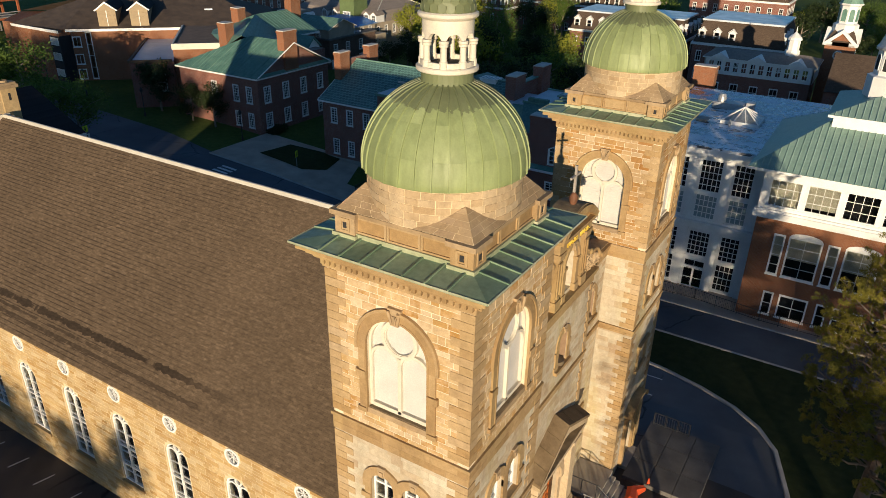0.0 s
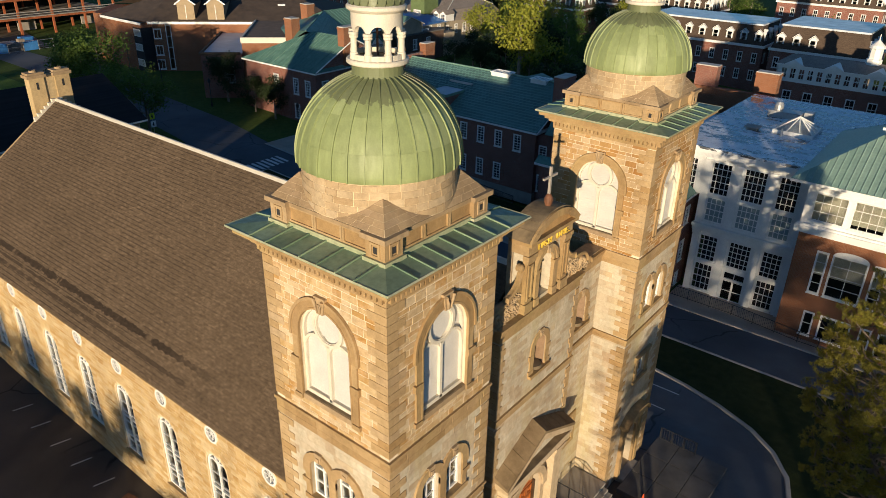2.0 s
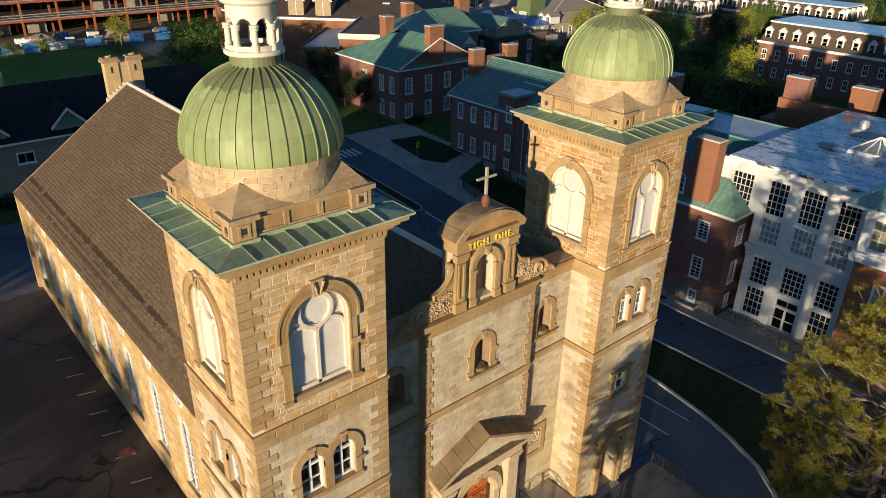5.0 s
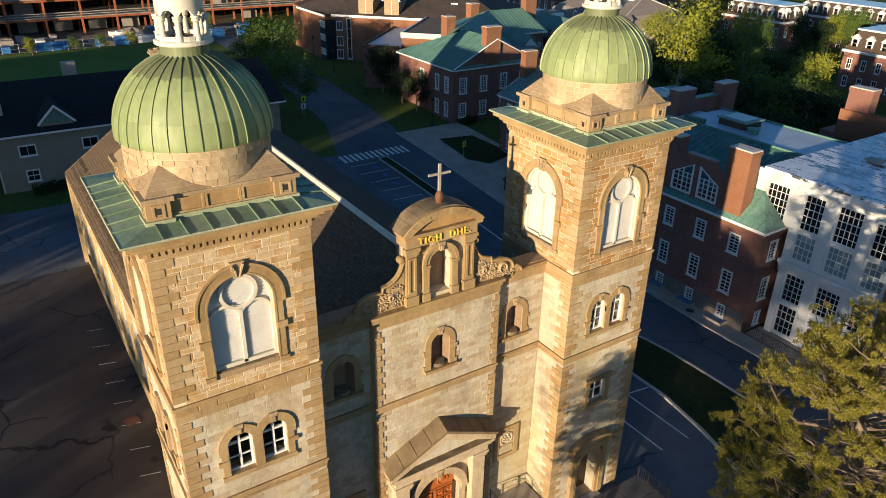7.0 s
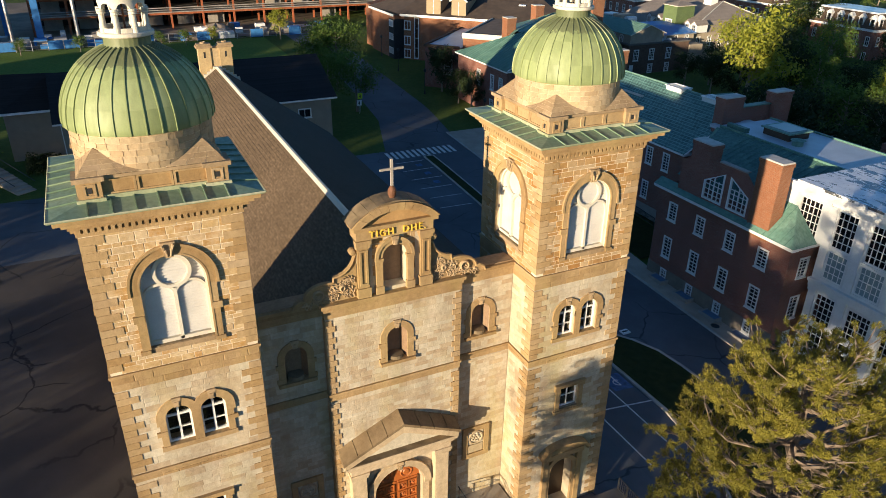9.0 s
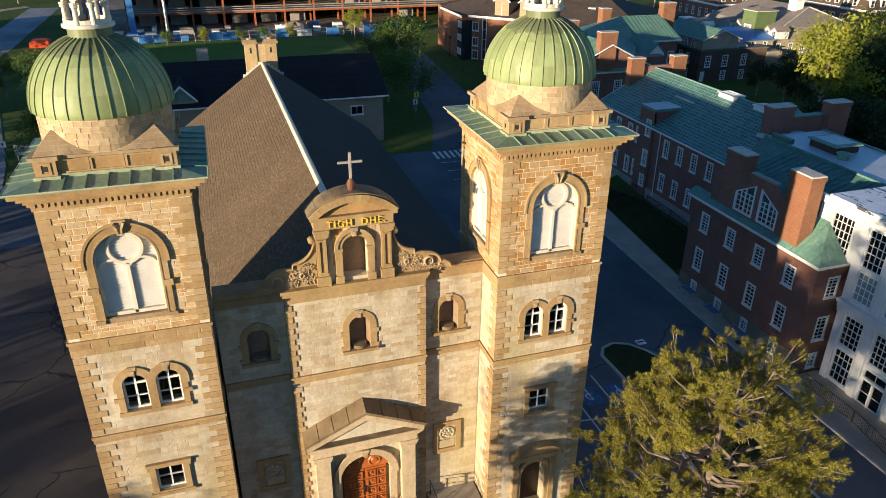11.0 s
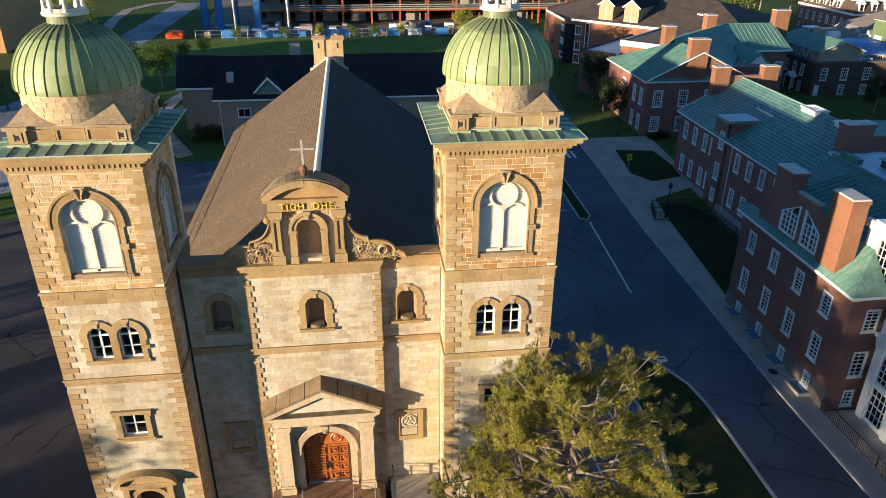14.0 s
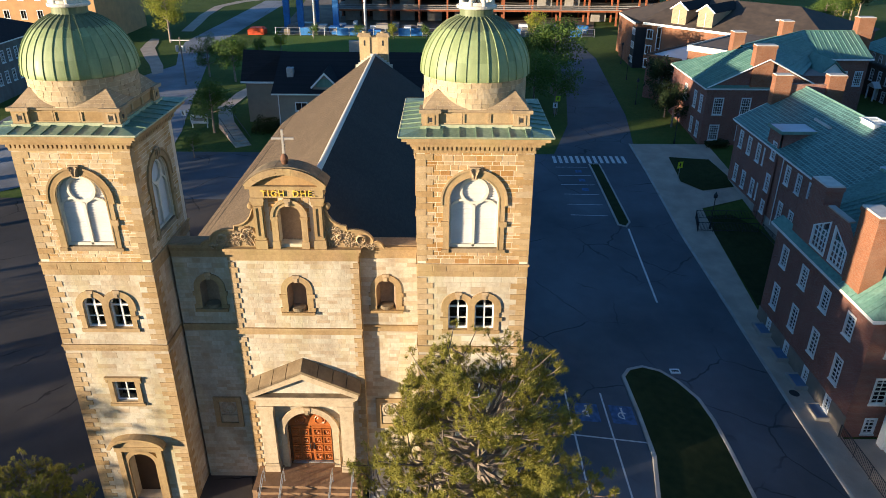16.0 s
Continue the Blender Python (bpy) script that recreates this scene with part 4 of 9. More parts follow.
    # drum of cut stone
    part("drum", Geo().lathe([(2.44, 23.8), (2.44, 25.1), (2.5, 25.12), (0.0, 25.13)], 48, Matrix.Translation((cx, cy, 0))), M_MORTAR_N, tw)
    z, k = 23.86, 0
    rngd = random.Random(3)
    for hrow in (0.25, 0.24, 0.23, 0.22, 0.22, 0.2):
        a = rngd.random()
        end = a + 2 * math.pi
        while a < end - 0.01:
            w = min(rngd.uniform(0.13, 0.3), end - a)
            if end - a - w < 0.1:
                w = end - a
            r0, r1 = 2.42, 2.448 + rngd.uniform(0.0, 0.012)
            aa, ab = a + 0.005, a + w - 0.005
            am = (aa + ab) / 2
            cs = [(math.cos(t), math.sin(t)) for t in (aa, am, ab)]
            za, zb = z + 0.008, z + hrow - 0.008
            v = [(cx + r1 * c, cy + r1 * s, zz) for zz in (za, zb) for c, s in cs] + [(cx + r0 * c, cy + r0 * s, zz) for zz in (za, zb) for c, s in cs]
            part("drum_stone", Geo().add(v, [(0, 1, 4, 3), (1, 2, 5, 4), (3, 4, 10, 9), (4, 5, 11, 10), (0, 3, 9, 6), (2, 8, 11, 5), (0, 6, 7, 1), (1, 7, 8, 2)]), M_DRUM, tw)
            a += w
        z += hrow
    # dome with standing ribs
    R, cz = 2.58, 25.2
    prof = [(2.48, 25.08), (2.57, 25.1)] + [(R * math.cos(t), cz + R * math.sin(t)) for t in (radians(-2 + 74.4 * i / 16) for i in range(17))] + [(0.74, 27.72)]
    dg = Geo().lathe(prof, 96, Matrix.Translation((cx, cy, 0)))
    dg.smooth = True
    dome = part("dome", dg, M_DOME, tw, "green weathered copper dome with standing ribs")
    for k0, k1 in ((1, 6), (6, 11), (11, len(prof) - 1)):
        v, f, n = [], [], 4
        for r, zz in prof[k0:k1 + 1]:
            o = Vector((r, zz - cz)).normalized() * 0.012
            v += [((r + o[0]) * math.cos(t), (r + o[0]) * math.sin(t), zz + o[1] - 0.004 * (k0 == 1)) for t in (math.pi / 32 * (-0.97 + 1.94 * j / n) for j in range(n + 1))]
        f = [(i * (n + 1) + j, i * (n + 1) + j + 1, (i + 1) * (n + 1) + j + 1, (i + 1) * (n + 1) + j) for i in range(k1 - k0) for j in range(n)]
        pg = Geo().add(v, f)
        pg.smooth = True
        pme = pg.mesh("copper_panel", M_DOME)
        for i in range(32):
            part("copper_panel", pme, None, dome, m=Matrix.Translation((cx, cy, 0)) @ Matrix.Rotation(2 * math.pi * (i + 0.5) / 32, 4, "Z"))
    rib = Geo()
    rp = [(r, zz) for r, zz in prof[1:-1]]
    v, f = [], []
    for r, zz in rp:
        n = Vector((r, zz - cz)).normalized()
        w = 0.024
        v += [(r - 0.01, -w, zz), (r + n[0] * 0.05, -w * 0.8, zz + n[1] * 0.05), (r + n[0] * 0.05, w * 0.8, zz + n[1] * 0.05), (r - 0.01, w, zz)]
    for i in range(len(rp) - 1):
        for j in range(3):
            f.append((i * 4 + j, i * 4 + j + 1, i * 4 + j + 5, i * 4 + j + 4))
    rib.add(v, f)
    rib_me = rib.mesh("rib", M_DOME)
    for i in range(32):
        part("rib", rib_me, None, dome, m=Matrix.Translation((cx, cy, 0)) @ Matrix.Rotation(2 * math.pi * i / 32, 4, "Z"))
    # lantern
    t0 = Matrix.Translation((cx, cy, 0))
    lan = part("lantern_neck", Geo().lathe([(0.92, 27.6), (0.8, 27.66), (0.78, 27.72), (0.78, 28.02)], 32, t0), M_DOME, tw)
    part("gallery", Geo().lathe([(0.76, 27.98), (0.9, 28.0), (0.93, 28.03), (0.93, 28.12), (0.9, 28.15), (0.0, 28.15)], 40, t0), M_CREAM, lan, "white gallery ring")
    part("gallery_parapet", Geo().lathe([(0.8, 28.14), (0.8, 28.3), (0.7, 28.3), (0.7, 28.14)], 32, t0), M_CREAM, lan)
    col_me = Geo().lathe([(0.125, 28.14), (0.125, 28.33), (0.1, 28.36), (0.092, 28.74), (0.135, 28.76), (0.135, 28.81), (0.12, 28.83), (0.145, 28.85), (0.145, 28.92), (0.0, 28.92)], 14).mesh("column", M_CREAM)
    for i in range(8):
        part("column", col_me, None, lan, m=t0 @ Matrix.Rotation(2 * math.pi * (i + 0.5) / 8, 4, "Z") @ Matrix.Translation((0.74, 0, 0)))
    ar = Geo()
    ro, ri, top, seg = 0.755, 0.62, 29.52, 12
    for i in range(8):
        for j in range(seg):
            a0 = 2 * math.pi * (i + 0.5) / 8 + 2 * math.pi / 8 * j / seg
            a1 = a0 + 2 * math.pi / (8 * seg)
            bot = [28.9 + 0.2 * math.sqrt(max(0.0, 1 - (abs(x - seg / 2) / (seg * 0.36)) ** 2)) for x in (j, j + 1)]
            for r in (ro, ri):
                p = [(r * math.cos(a0), r * math.sin(a0), bot[0]), (r * math.cos(a1), r * math.sin(a1), bot[1]), (r * math.cos(a1), r * math.sin(a1), top), (r * math.cos(a0), r * math.sin(a0), top)]
                ar.add(p, [(0, 1, 2, 3)] if r > 0.7 else [(3, 2, 1, 0)], t0)
            p = [(r * math.cos(t), r * math.sin(t), b) for r in (ro, ri) for t, b in ((a0, bot[0]), (a1, bot[1]))]
            ar.add(p, [(0, 2, 3, 1)], t0)
    part("arcade", ar, M_CREAM, lan)
    part("lantern_floor", Geo().lathe([(0.7, 28.155), (0.0, 28.2)], 24, t0), M_MOSS, lan, "rusty stained lantern floor")
    part("bell_post", Geo().tube([(cx, cy, 28.15), (cx, cy, 29.5)], 0.035, 6), M_BALL, lan)
    part("lantern_cornice", Geo().lathe([(0.75, 29.44), (0.84, 29.5), (0.88, 29.54), (0.88, 29.62), (0.82, 29.66), (0.0, 29.66)], 40, t0), M_CREAM, lan)
    cap = part("lantern_dome", Geo().lathe([(0.74, 29.64)] + [(0.74 * math.cos(t), 29.74 + 0.95 * math.sin(t)) for t in (radians(90 * i / 8) for i in range(9))], 32, t0), M_DOME, lan)
    sc = Geo()
    for row in range(4):
        for i in range(20):
            a = 2 * math.pi * (i + 0.5 * (row % 2)) / 20
            r, zz = (0.78, 0.76, 0.69, 0.56)[row], 29.67 + 0.23 * row
            pts = [(0.12 * math.sin(t), 0.0, -0.135 * math.cos(t)) for t in (math.pi * (k / 6 - 0.5) for k in range(7))] + [(-0.125, -0.04, 0.15), (0.125, -0.04, 0.15)]
            pts = pts[:7] + [pts[8], pts[7]]
            mm = t0 @ Matrix.Rotation(a - math.pi / 2, 4, "Z") @ Matrix.Translation((0, r + 0.02, zz + 0.1))
            sc.add([(x, y - max(0, z2) * 0.3 * row, z2) for x, y, z2 in pts], [tuple(range(9))], mm)
    part("scale", sc, M_DOME, cap)
    part("finial", Geo().lathe([(0.16, 30.66), (0.1, 30.8), (0.18, 30.95), (0.05, 31.15), (0.03, 31.7), (0.0, 31.7)], 12, t0), M_GOLD, lan)
    return tw


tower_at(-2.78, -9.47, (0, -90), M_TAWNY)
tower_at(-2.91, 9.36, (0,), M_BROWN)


# ---- the church: front between the towers ----
FX, SX = -1.76, -2.17


def niche(parent, m, uc, hw, v0, vs, wd=0.3, depth=0.55):
    """A round-headed niche with its surround, hollow behind."""
    sur = part("niche_surround", Geo().band(arch_open(uc, hw, v0, vs), arch_open(uc, hw + wd, v0, vs), 0.002, 0.06, m), M_TRIM, parent)
    for s in (-1, 1):
        for va in (v0, vs - 0.5):
            part("ear_stone", Geo().box(min(uc + s * (hw + 0.006), uc + s * (hw + wd + 0.1)), max(uc + s * (hw + 0.006), uc + s * (hw + wd + 0.1)), va, va + 0.24, 0.002, 0.075, m), M_TRIM, sur)
    kg = Geo()
    keystone(kg, uc, vs + hw - 0.05, 0.32, 0.42, m, 0.0, 0.085)
    part("keystone", kg, M_CARVE, sur)
    part("sill", Geo().box(uc - hw - wd - 0.05, uc + hw + wd + 0.05, v0 - 0.16, v0 + 0.012, -0.2, 0.2, m), M_TRIM, sur)
    g = Geo()
    n = 10
    prof = arch(uc, hw, v0, vs)
    k = len(prof)
    g.add([(u, v, -0.02) for u, v in prof] + [(uc + (u - uc) * 0.7, v if v <= vs else vs + (v - vs) * 0.8, -depth) for u, v in prof],
          [(i, k + i, k + (i + 1) % k, (i + 1) % k) for i in range(k)] + [tuple(range(k, 2 * k))], m)
    part("niche_hollow", g, M_NICHE, sur)
    bd = Geo().lathe([(0.0, 0.0), (hw * 0.72, 0.0), (hw * 0.78, 0.06), (hw * 0.72, 0.2), (0.0, 0.22)], 18, m @ Matrix.Translation((uc, v0, -0.24)) @ Matrix.Rotation(-math.pi / 2, 4, "X"))
    part("niche_pedestal", bd, M_MOSS, sur)
    return (uc, hw, v0, vs, True)


def church_front():
    rng = random.Random(11)
    fr = thing("church_portico", (FX, 0, 0), "pale stone church front with niches and carved gable between the towers", "church facade")
    m, ms = face(FX, 0, 0, 0), face(SX, 0, 0, 0)
    # centre pavilion
    nc = niche(fr, m, 0.04, 0.52, 12.28, 13.62, 0.33)
    door = arch(0, 1.35, 1.3, 4.1)
    wall = Geo().wall(rect(-3.4, 3.4, -0.3, 16.1), [arch(*nc[:4]), door], 0.9, m)
    for s in (-1, 1):
        wall.add([(FX, s * 3.4, -0.3), (SX - 0.1, s * 3.4, -0.3), (SX - 0.1, s * 3.4, 16.1), (FX, s * 3.4, 16.1)], [(0, 1, 2, 3) if s > 0 else (3, 2, 1, 0)])
    part("centre_wall", wall, M_MORTAR_P, fr)
    blk = blocker((0.04, 0.78, 12.1, 13.62, True), (0, 1.6, 0, 4.1, True))
    lay(courses(rng, -3.0, 3.0, 1.2, 10.78, blk, (0.22, 0.27, 0.31), (0.35, 0.9), 0.01), m, M_PALE, fr, "wall_stone", proud=0.45)
    lay(courses(rng, -3.0, 3.0, 11.22, 15.38, blk, (0.2, 0.25, 0.3), (0.3, 0.85), 0.01), m, M_PALE, fr, "wall_stone", 150, (0, 13), proud=0.45)
    side = Geo()
    for s in (-1, 1):
        ns = niche(fr, ms, s * 4.79, 0.52, 12.22, 13.52, 0.33)
        a, b = sorted((s * 3.4, s * 6.58))
        side.wall(rect(a, b, -0.3, 16.1), [arch(*ns[:4])], 0.6, ms)
        bs = blocker((s * 4.79, 0.78, 12.05, 13.52, True))
        lay(courses(rng, a + 0.02, b - 0.02, 0.3, 10.7, bs, (0.22, 0.27, 0.31), (0.35, 0.9), 0.01), ms, M_PALE, fr, "wall_stone", proud=0.45)
        lay(courses(rng, a + 0.02, b - 0.02, 11.15, 15.3, bs, (0.2, 0.25, 0.3), (0.3, 0.85), 0.01), ms, M_PALE, fr, "wall_stone", 60, (s * 5, 13), proud=0.45)
        # carved plaque
        c = s * 4.79
        pq = part("plaque", Geo().band(rect(c - 0.52, c + 0.52, 4.3, 5.86), rect(c - 0.82, c + 0.82, 4.0, 6.16), -0.02, 0.12, ms, True), M_TRIM, fr, "framed stone relief plaque")
        part("plaque_panel", Geo().slab(c - 0.5, c + 0.5, 4.93, 5.84, 0.0, 0.06, 0.03, ms), M_PALE, pq)
        part("plaque_base", Geo().slab(c - 0.46, c + 0.5, 4.32, 4.86, 0.0, 0.08, 0.03, ms), M_PALE, pq)
        rg = Geo().lathe([(0.34, 0.06), (0.37, 0.12), (0.43, 0.12), (0.47, 0.06)], 24, ms @ Matrix.Translation((c, 5.38, 0)))
        for k in range(11):
            part("relief_leaf", Geo().lathe([(0.0, 0.14), (0.06, 0.12), (0.1, 0.05)], 6, ms @ Matrix.Translation((c + 0.3 * math.sin(2.4 * k) * (k / 11) ** 0.5, 5.38 + 0.3 * math.cos(2.4 * k) * (k / 11) ** 0.5, 0))), M_PALE, pq)
        part("plaque_relief", rg, M_PALE, pq)
    part("side_wall", side, M_MORTAR_P, fr)
    # quoins of the pavilion
    for s in (-1, 1):
        me = [Geo().box(min(s * 0.04, -s * w), max(s * 0.04, -s * w), 0.0, 0.297, -0.45, 0.045).mesh("quoin", M_QUOIN) for w in (0.42, 0.27)]
        z, i = 0.3, 0
        while z < 15.1:
            if not 10.5 < z < 11.15:
                part("quoin", me[i % 2], None, fr, m=m @ Matrix.Translation((s * 3.4, z, 0)))
            z += 0.312
            i += 1
    # bands and top entablature
    for z0, z1, d in ((10.8, 11.1, 0.05), (11.1, 11.22, 0.11), (15.38, 15.76, 0.05), (15.76, 15.95, 0.12), (15.95, 16.12, 0.2)):
        part("string_course", Geo().box(SX - 0.3, FX + d, -3.4 - d, 3.4 + d, z0, z1), M_TRIM, fr)
        for s in (-1, 1):
            a, b = sorted((s * (3.4 + d + 0.003), s * 6.575))
            part("string_course", Geo().box(SX - 0.5, SX + d, a, b, z0, z1), M_TRIM, fr)
    part("wall_top", Geo().box(SX - 0.9, SX + 0.02, -6.57, 6.57, 15.9, 16.16), M_SLAB, fr)
    part("wall_core", Geo().box(SX - 0.95, SX - 0.62, -6.57, 6.57, 0, 15.9), M_BROWN, fr)
    # attic with niche, letters and curved pediment
    at = part("attic", Geo().wall(rect(-1.62, 1.62, 16.1, 19.0), [arch(0, 0.6, 16.3, 17.9)], 0.6, face(FX - 0.12, 0, 0, 0)).box(FX - 1.05, FX - 0.8, -1.62, 1.62, 16.1, 19.7)
              .box(FX - 0.74, FX - 0.121, -1.62, -1.6, 16.1, 19.0).box(FX - 0.74, FX - 0.121, 1.6, 1.62, 16.1, 19.0), M_PALE, fr, "carved stone attic with niche")
    ma = face(FX - 0.12, 0, 0, 0)
    lay(courses(rng, -1.05, 1.05, 17.0, 19.0, blocker((0, 0.85, 16, 17.9, True)), (0.25, 0.3), (0.3, 0.6)), ma, M_BROWN, fr, "attic_stone", 30)
    part("niche_hollow", Geo().prism(arch(0, 0.6, 16.3, 17.9), -0.66, -0.6, ma), M_NICHE, at)
    part("niche_arch", Geo().band(arch_open(0, 0.6, 17.9, 17.9), arch_open(0, 0.84, 17.9, 17.9), 0.0, 0.14, ma), M_TRIM, at)
    part("niche_arch_roll", Geo().band(arch_open(0, 0.8, 17.9, 17.9), arch_open(0, 0.95, 17.9, 17.9), 0.0, 0.2, ma), M_TRIM, at)
    kg = Geo()
    keystone(kg, 0, 18.5, 0.3, 0.42, ma, 0.1, 0.26)
    part("keystone", kg, M_CARVE, at)
    for s in (-1, 1):
        part("niche_pilaster", Geo().box(s * 0.76 - 0.16, s * 0.76 + 0.16, 16.12, 17.76, 0.0, 0.17, ma).box(s * 0.76 - 0.2, s * 0.76 + 0.2, 17.76, 17.9, 0.0, 0.22, ma)
             .box(s * 0.76 - 0.2, s * 0.76 + 0.2, 16.12, 16.5, 0.0, 0.22, ma), M_TRIM, at)
        p = s * 1.52
        g = Geo().box(p - 0.26, p + 0.26, 16.12, 18.75, 0.0, 0.2, ma).band(rect(p - 0.1, p + 0.1, 16.85, 18.4), rect(p - 0.2, p + 0.2, 16.75, 18.5), 0.2, 0.26, ma, True)
        g.box(p - 0.32, p + 0.32, 16.12, 16.6, 0.0, 0.27, ma).box(p - 0.32, p + 0.32, 18.6, 18.78, 0.0, 0.27, ma).box(p - 0.36, p + 0.36, 18.78, 18.97, 0.0, 0.32, ma)
        part("attic_pilaster", g, M_TRIM, at)
    part("attic_entablature", Geo().box(FX - 0.75, FX + 0.14, -1.84, 1.84, 18.98, 19.5), M_TRIM, at)
    part("attic_cornice", Geo().box(FX - 0.8, FX + 0.34, -2.0, 2.0, 19.5, 19.66), M_TRIM, at)
    n = 20
    def arc(hw, z0, r):
        """A flat bow over a chord of half width hw, rising by r."""
        big = (hw * hw + r * r) / (2 * r)
        return [(hw * (1 - 2 * i / n), z0 + math.sqrt(big * big - (hw * (1 - 2 * i / n)) ** 2) - big + r) for i in range(n + 1)]
    mp = face(FX, 0, 0, 0)
    part("tympanum", Geo().prism(arc(1.7, 19.66, 0.62), -0.6, 0.1, mp), M_BROWN, at)
    seg = lambda q, k: [Vector(q[2 * k]).lerp(Vector(q[2 * k + 1]), 0.03), Vector(q[2 * k + 1]), Vector(q[2 * k + 1]).lerp(Vector(q[2 * k + 2]), 0.97)]
    for k in range(10):
        part("curved_pediment", Geo().band(seg(arc(1.68, 19.64, 0.62), k), seg(arc(2.08, 19.68, 0.92), k), -0.85, 0.36, mp), M_TRIM, at)
        part("pediment_roof", Geo().band(seg(arc(2.08, 19.69, 0.925), k), seg(arc(2.11, 19.71, 0.965), k), -0.9, 0.26, mp), M_MOSS, at, "weathered stone top of the curved pediment")
    # letters
    cu = bpy.data.curves.new("inscription", "FONT")
    cu.body, cu.size, cu.extrude, cu.align_x, cu.space_character, cu.space_word = "TIGH DHE.", 0.45, 0.035, "CENTER", 1.22, 2.3
    cu.materials.append(M_GOLD)
    tx = new("inscription", cu)
    tx.matrix_basis = face(FX + 0.18, 0.1, 19.08, 0)
    tx.parent, tx.matrix_parent_inverse = at, Matrix.Identity(4)
    tx["label"] = "gilded raised letters"
    # carved scrolls beside the attic
    for s in (-1, 1):
        mk = lambda u, v: (s * u, v)
        edge = [(1.8, 16.12), (1.8, 18.45)] + [(1.86 + 1.02 * (1 - math.cos(t)), 18.45 - 1.12 * math.sin(t)) for t in (math.pi / 2 * i / 6 for i in range(1, 7))]
        edge += [(2.92, 17.1), (3.3, 17.12)] + [(3.3 + 0.95 * math.sin(t), 17.12 - 0.66 * (1 - math.cos(t))) for t in (math.pi / 2 * i / 6 for i in range(1, 7))] + [(4.45, 16.5), (4.7, 16.34), (4.8, 16.12)]
        poly = [mk(*p) for p in edge]
        sc = part("scroll", Geo().prism(poly if s < 0 else list(reversed(poly)), -0.32, -0.12, m), M_TRIM, at, "carved leaf scroll")
        rm = Geo()
        pts = [m @ Vector((*mk(*p), -0.08)) for p in edge[1:]]
        rm.tube(pts, 0.065, 6)
        part("scroll_rim", rm, M_TRIM, sc)
        part("scroll_volute", Geo().lathe([(0.0, 0.02), (0.1, 0.0), (0.17, -0.08), (0.17, -0.3), (0.0, -0.3)], 14, m @ Matrix.Translation((s * 1.95, 18.42, 0))), M_TRIM, sc)
        lf = Geo()
        rl = random.Random(5)
        roof_at = lambda u: 18.4 - 1.12 * math.sqrt(max(0.0, 1 - (1 - min(1.0, (u - 1.86) / 1.02)) ** 2)) if u < 2.88 else (17.1 if u < 3.3 else 17.1 - 0.66 * min(1.0, (u - 3.3) / 0.95) ** 2)
        # curling fronds that fan out from the foot, leaflets on both sides
        for fu, fv, ang, curl, length in ((1.95, 16.2, 80, -14, 1.7), (2.1, 16.2, 62, -10, 1.35), (2.2, 16.18, 38, 16, 1.2), (2.75, 16.2, 95, -30, 0.9), (2.8, 16.18, 55, -14, 1.0), (2.95, 16.2, 25, 26, 0.95), (3.35, 16.18, 80, -34, 0.85),
                                           (3.5, 16.18, 40, -18, 0.8), (3.7, 16.18, 15, 30, 0.7), (4.05, 16.18, 40, -30, 0.5), (1.9, 16.9, 70, -20, 1.0)):
            u, v, a = fu, fv, radians(ang)
            stem = []
            for k in range(9):
                if v > roof_at(u) - 0.06 or u > 4.6:
                    break
                stem.append(m @ Vector((s * u, v, -0.09)))
                if k:
                    for side in (-1, 1):
                        q = a + side * radians(48)
                        L, w = 0.2 * rl.uniform(0.8, 1.2), 0.045
                        tip = (u + L * math.cos(q), v + L * math.sin(q))
                        if tip[1] < roof_at(tip[0]) - 0.03 and tip[1] > 16.14:
                            nx, ny = -math.sin(q) * w, math.cos(q) * w
                            mid = (u + 0.55 * L * math.cos(q), v + 0.55 * L * math.sin(q))
                            lf.add([(s * u, v, -0.125), (s * (mid[0] + nx), mid[1] + ny, -0.115), (s * tip[0], tip[1], -0.1), (s * (mid[0] - nx), mid[1] - ny, -0.115), (s * mid[0], mid[1], -0.02)],
                                   [(0, 4, 1), (1, 4, 2), (2, 4, 3), (3, 4, 0)] if s < 0 else [(1, 4, 0), (2, 4, 1), (3, 4, 2), (0, 4, 3)], m)
                u, v, a = u + length / 9 * math.cos(a), v + length / 9 * math.sin(a), a + radians(curl)
            if len(stem) > 1:
                lf.tube(stem, 0.035, 5)
        for cu_, cv, r in ((3.62, 16.6, 0.27), (2.5, 16.75, 0.16)):
            lf.lathe([(r, -0.12), (r, -0.02), (r - 0.06, 0.02), (r - 0.1, -0.1)], 16, m @ Matrix.Translation((s * cu_, cv, 0)))
        part("scroll_leaves", lf, M_CARVE, sc)
    # portal
    px = -0.96
    po = part("portal", Geo().box(FX, px - 0.2, -2.78, 2.78, 6.28, 6.72), M_PORTAL, fr, "columned stone portal with triangular pediment")
    part("portal_cornice", Geo().box(FX, px - 0.06, -2.9, 2.9, 6.72, 6.86).box(FX, px, -3.05, 3.05, 6.86, 7.02), M_PORTAL, po)
    part("portal_shelf", Geo().box(FX, px - 0.02, -3.0, 3.0, 7.02, 7.05), M_MOSS, po, "dark lichened stone ledge")
    part("portal_tympanum", Geo().prism([(-2.6, 7.05), (2.6, 7.05), (0, 8.3)], 0.0, px - FX - 0.42, m), M_PALE, po)
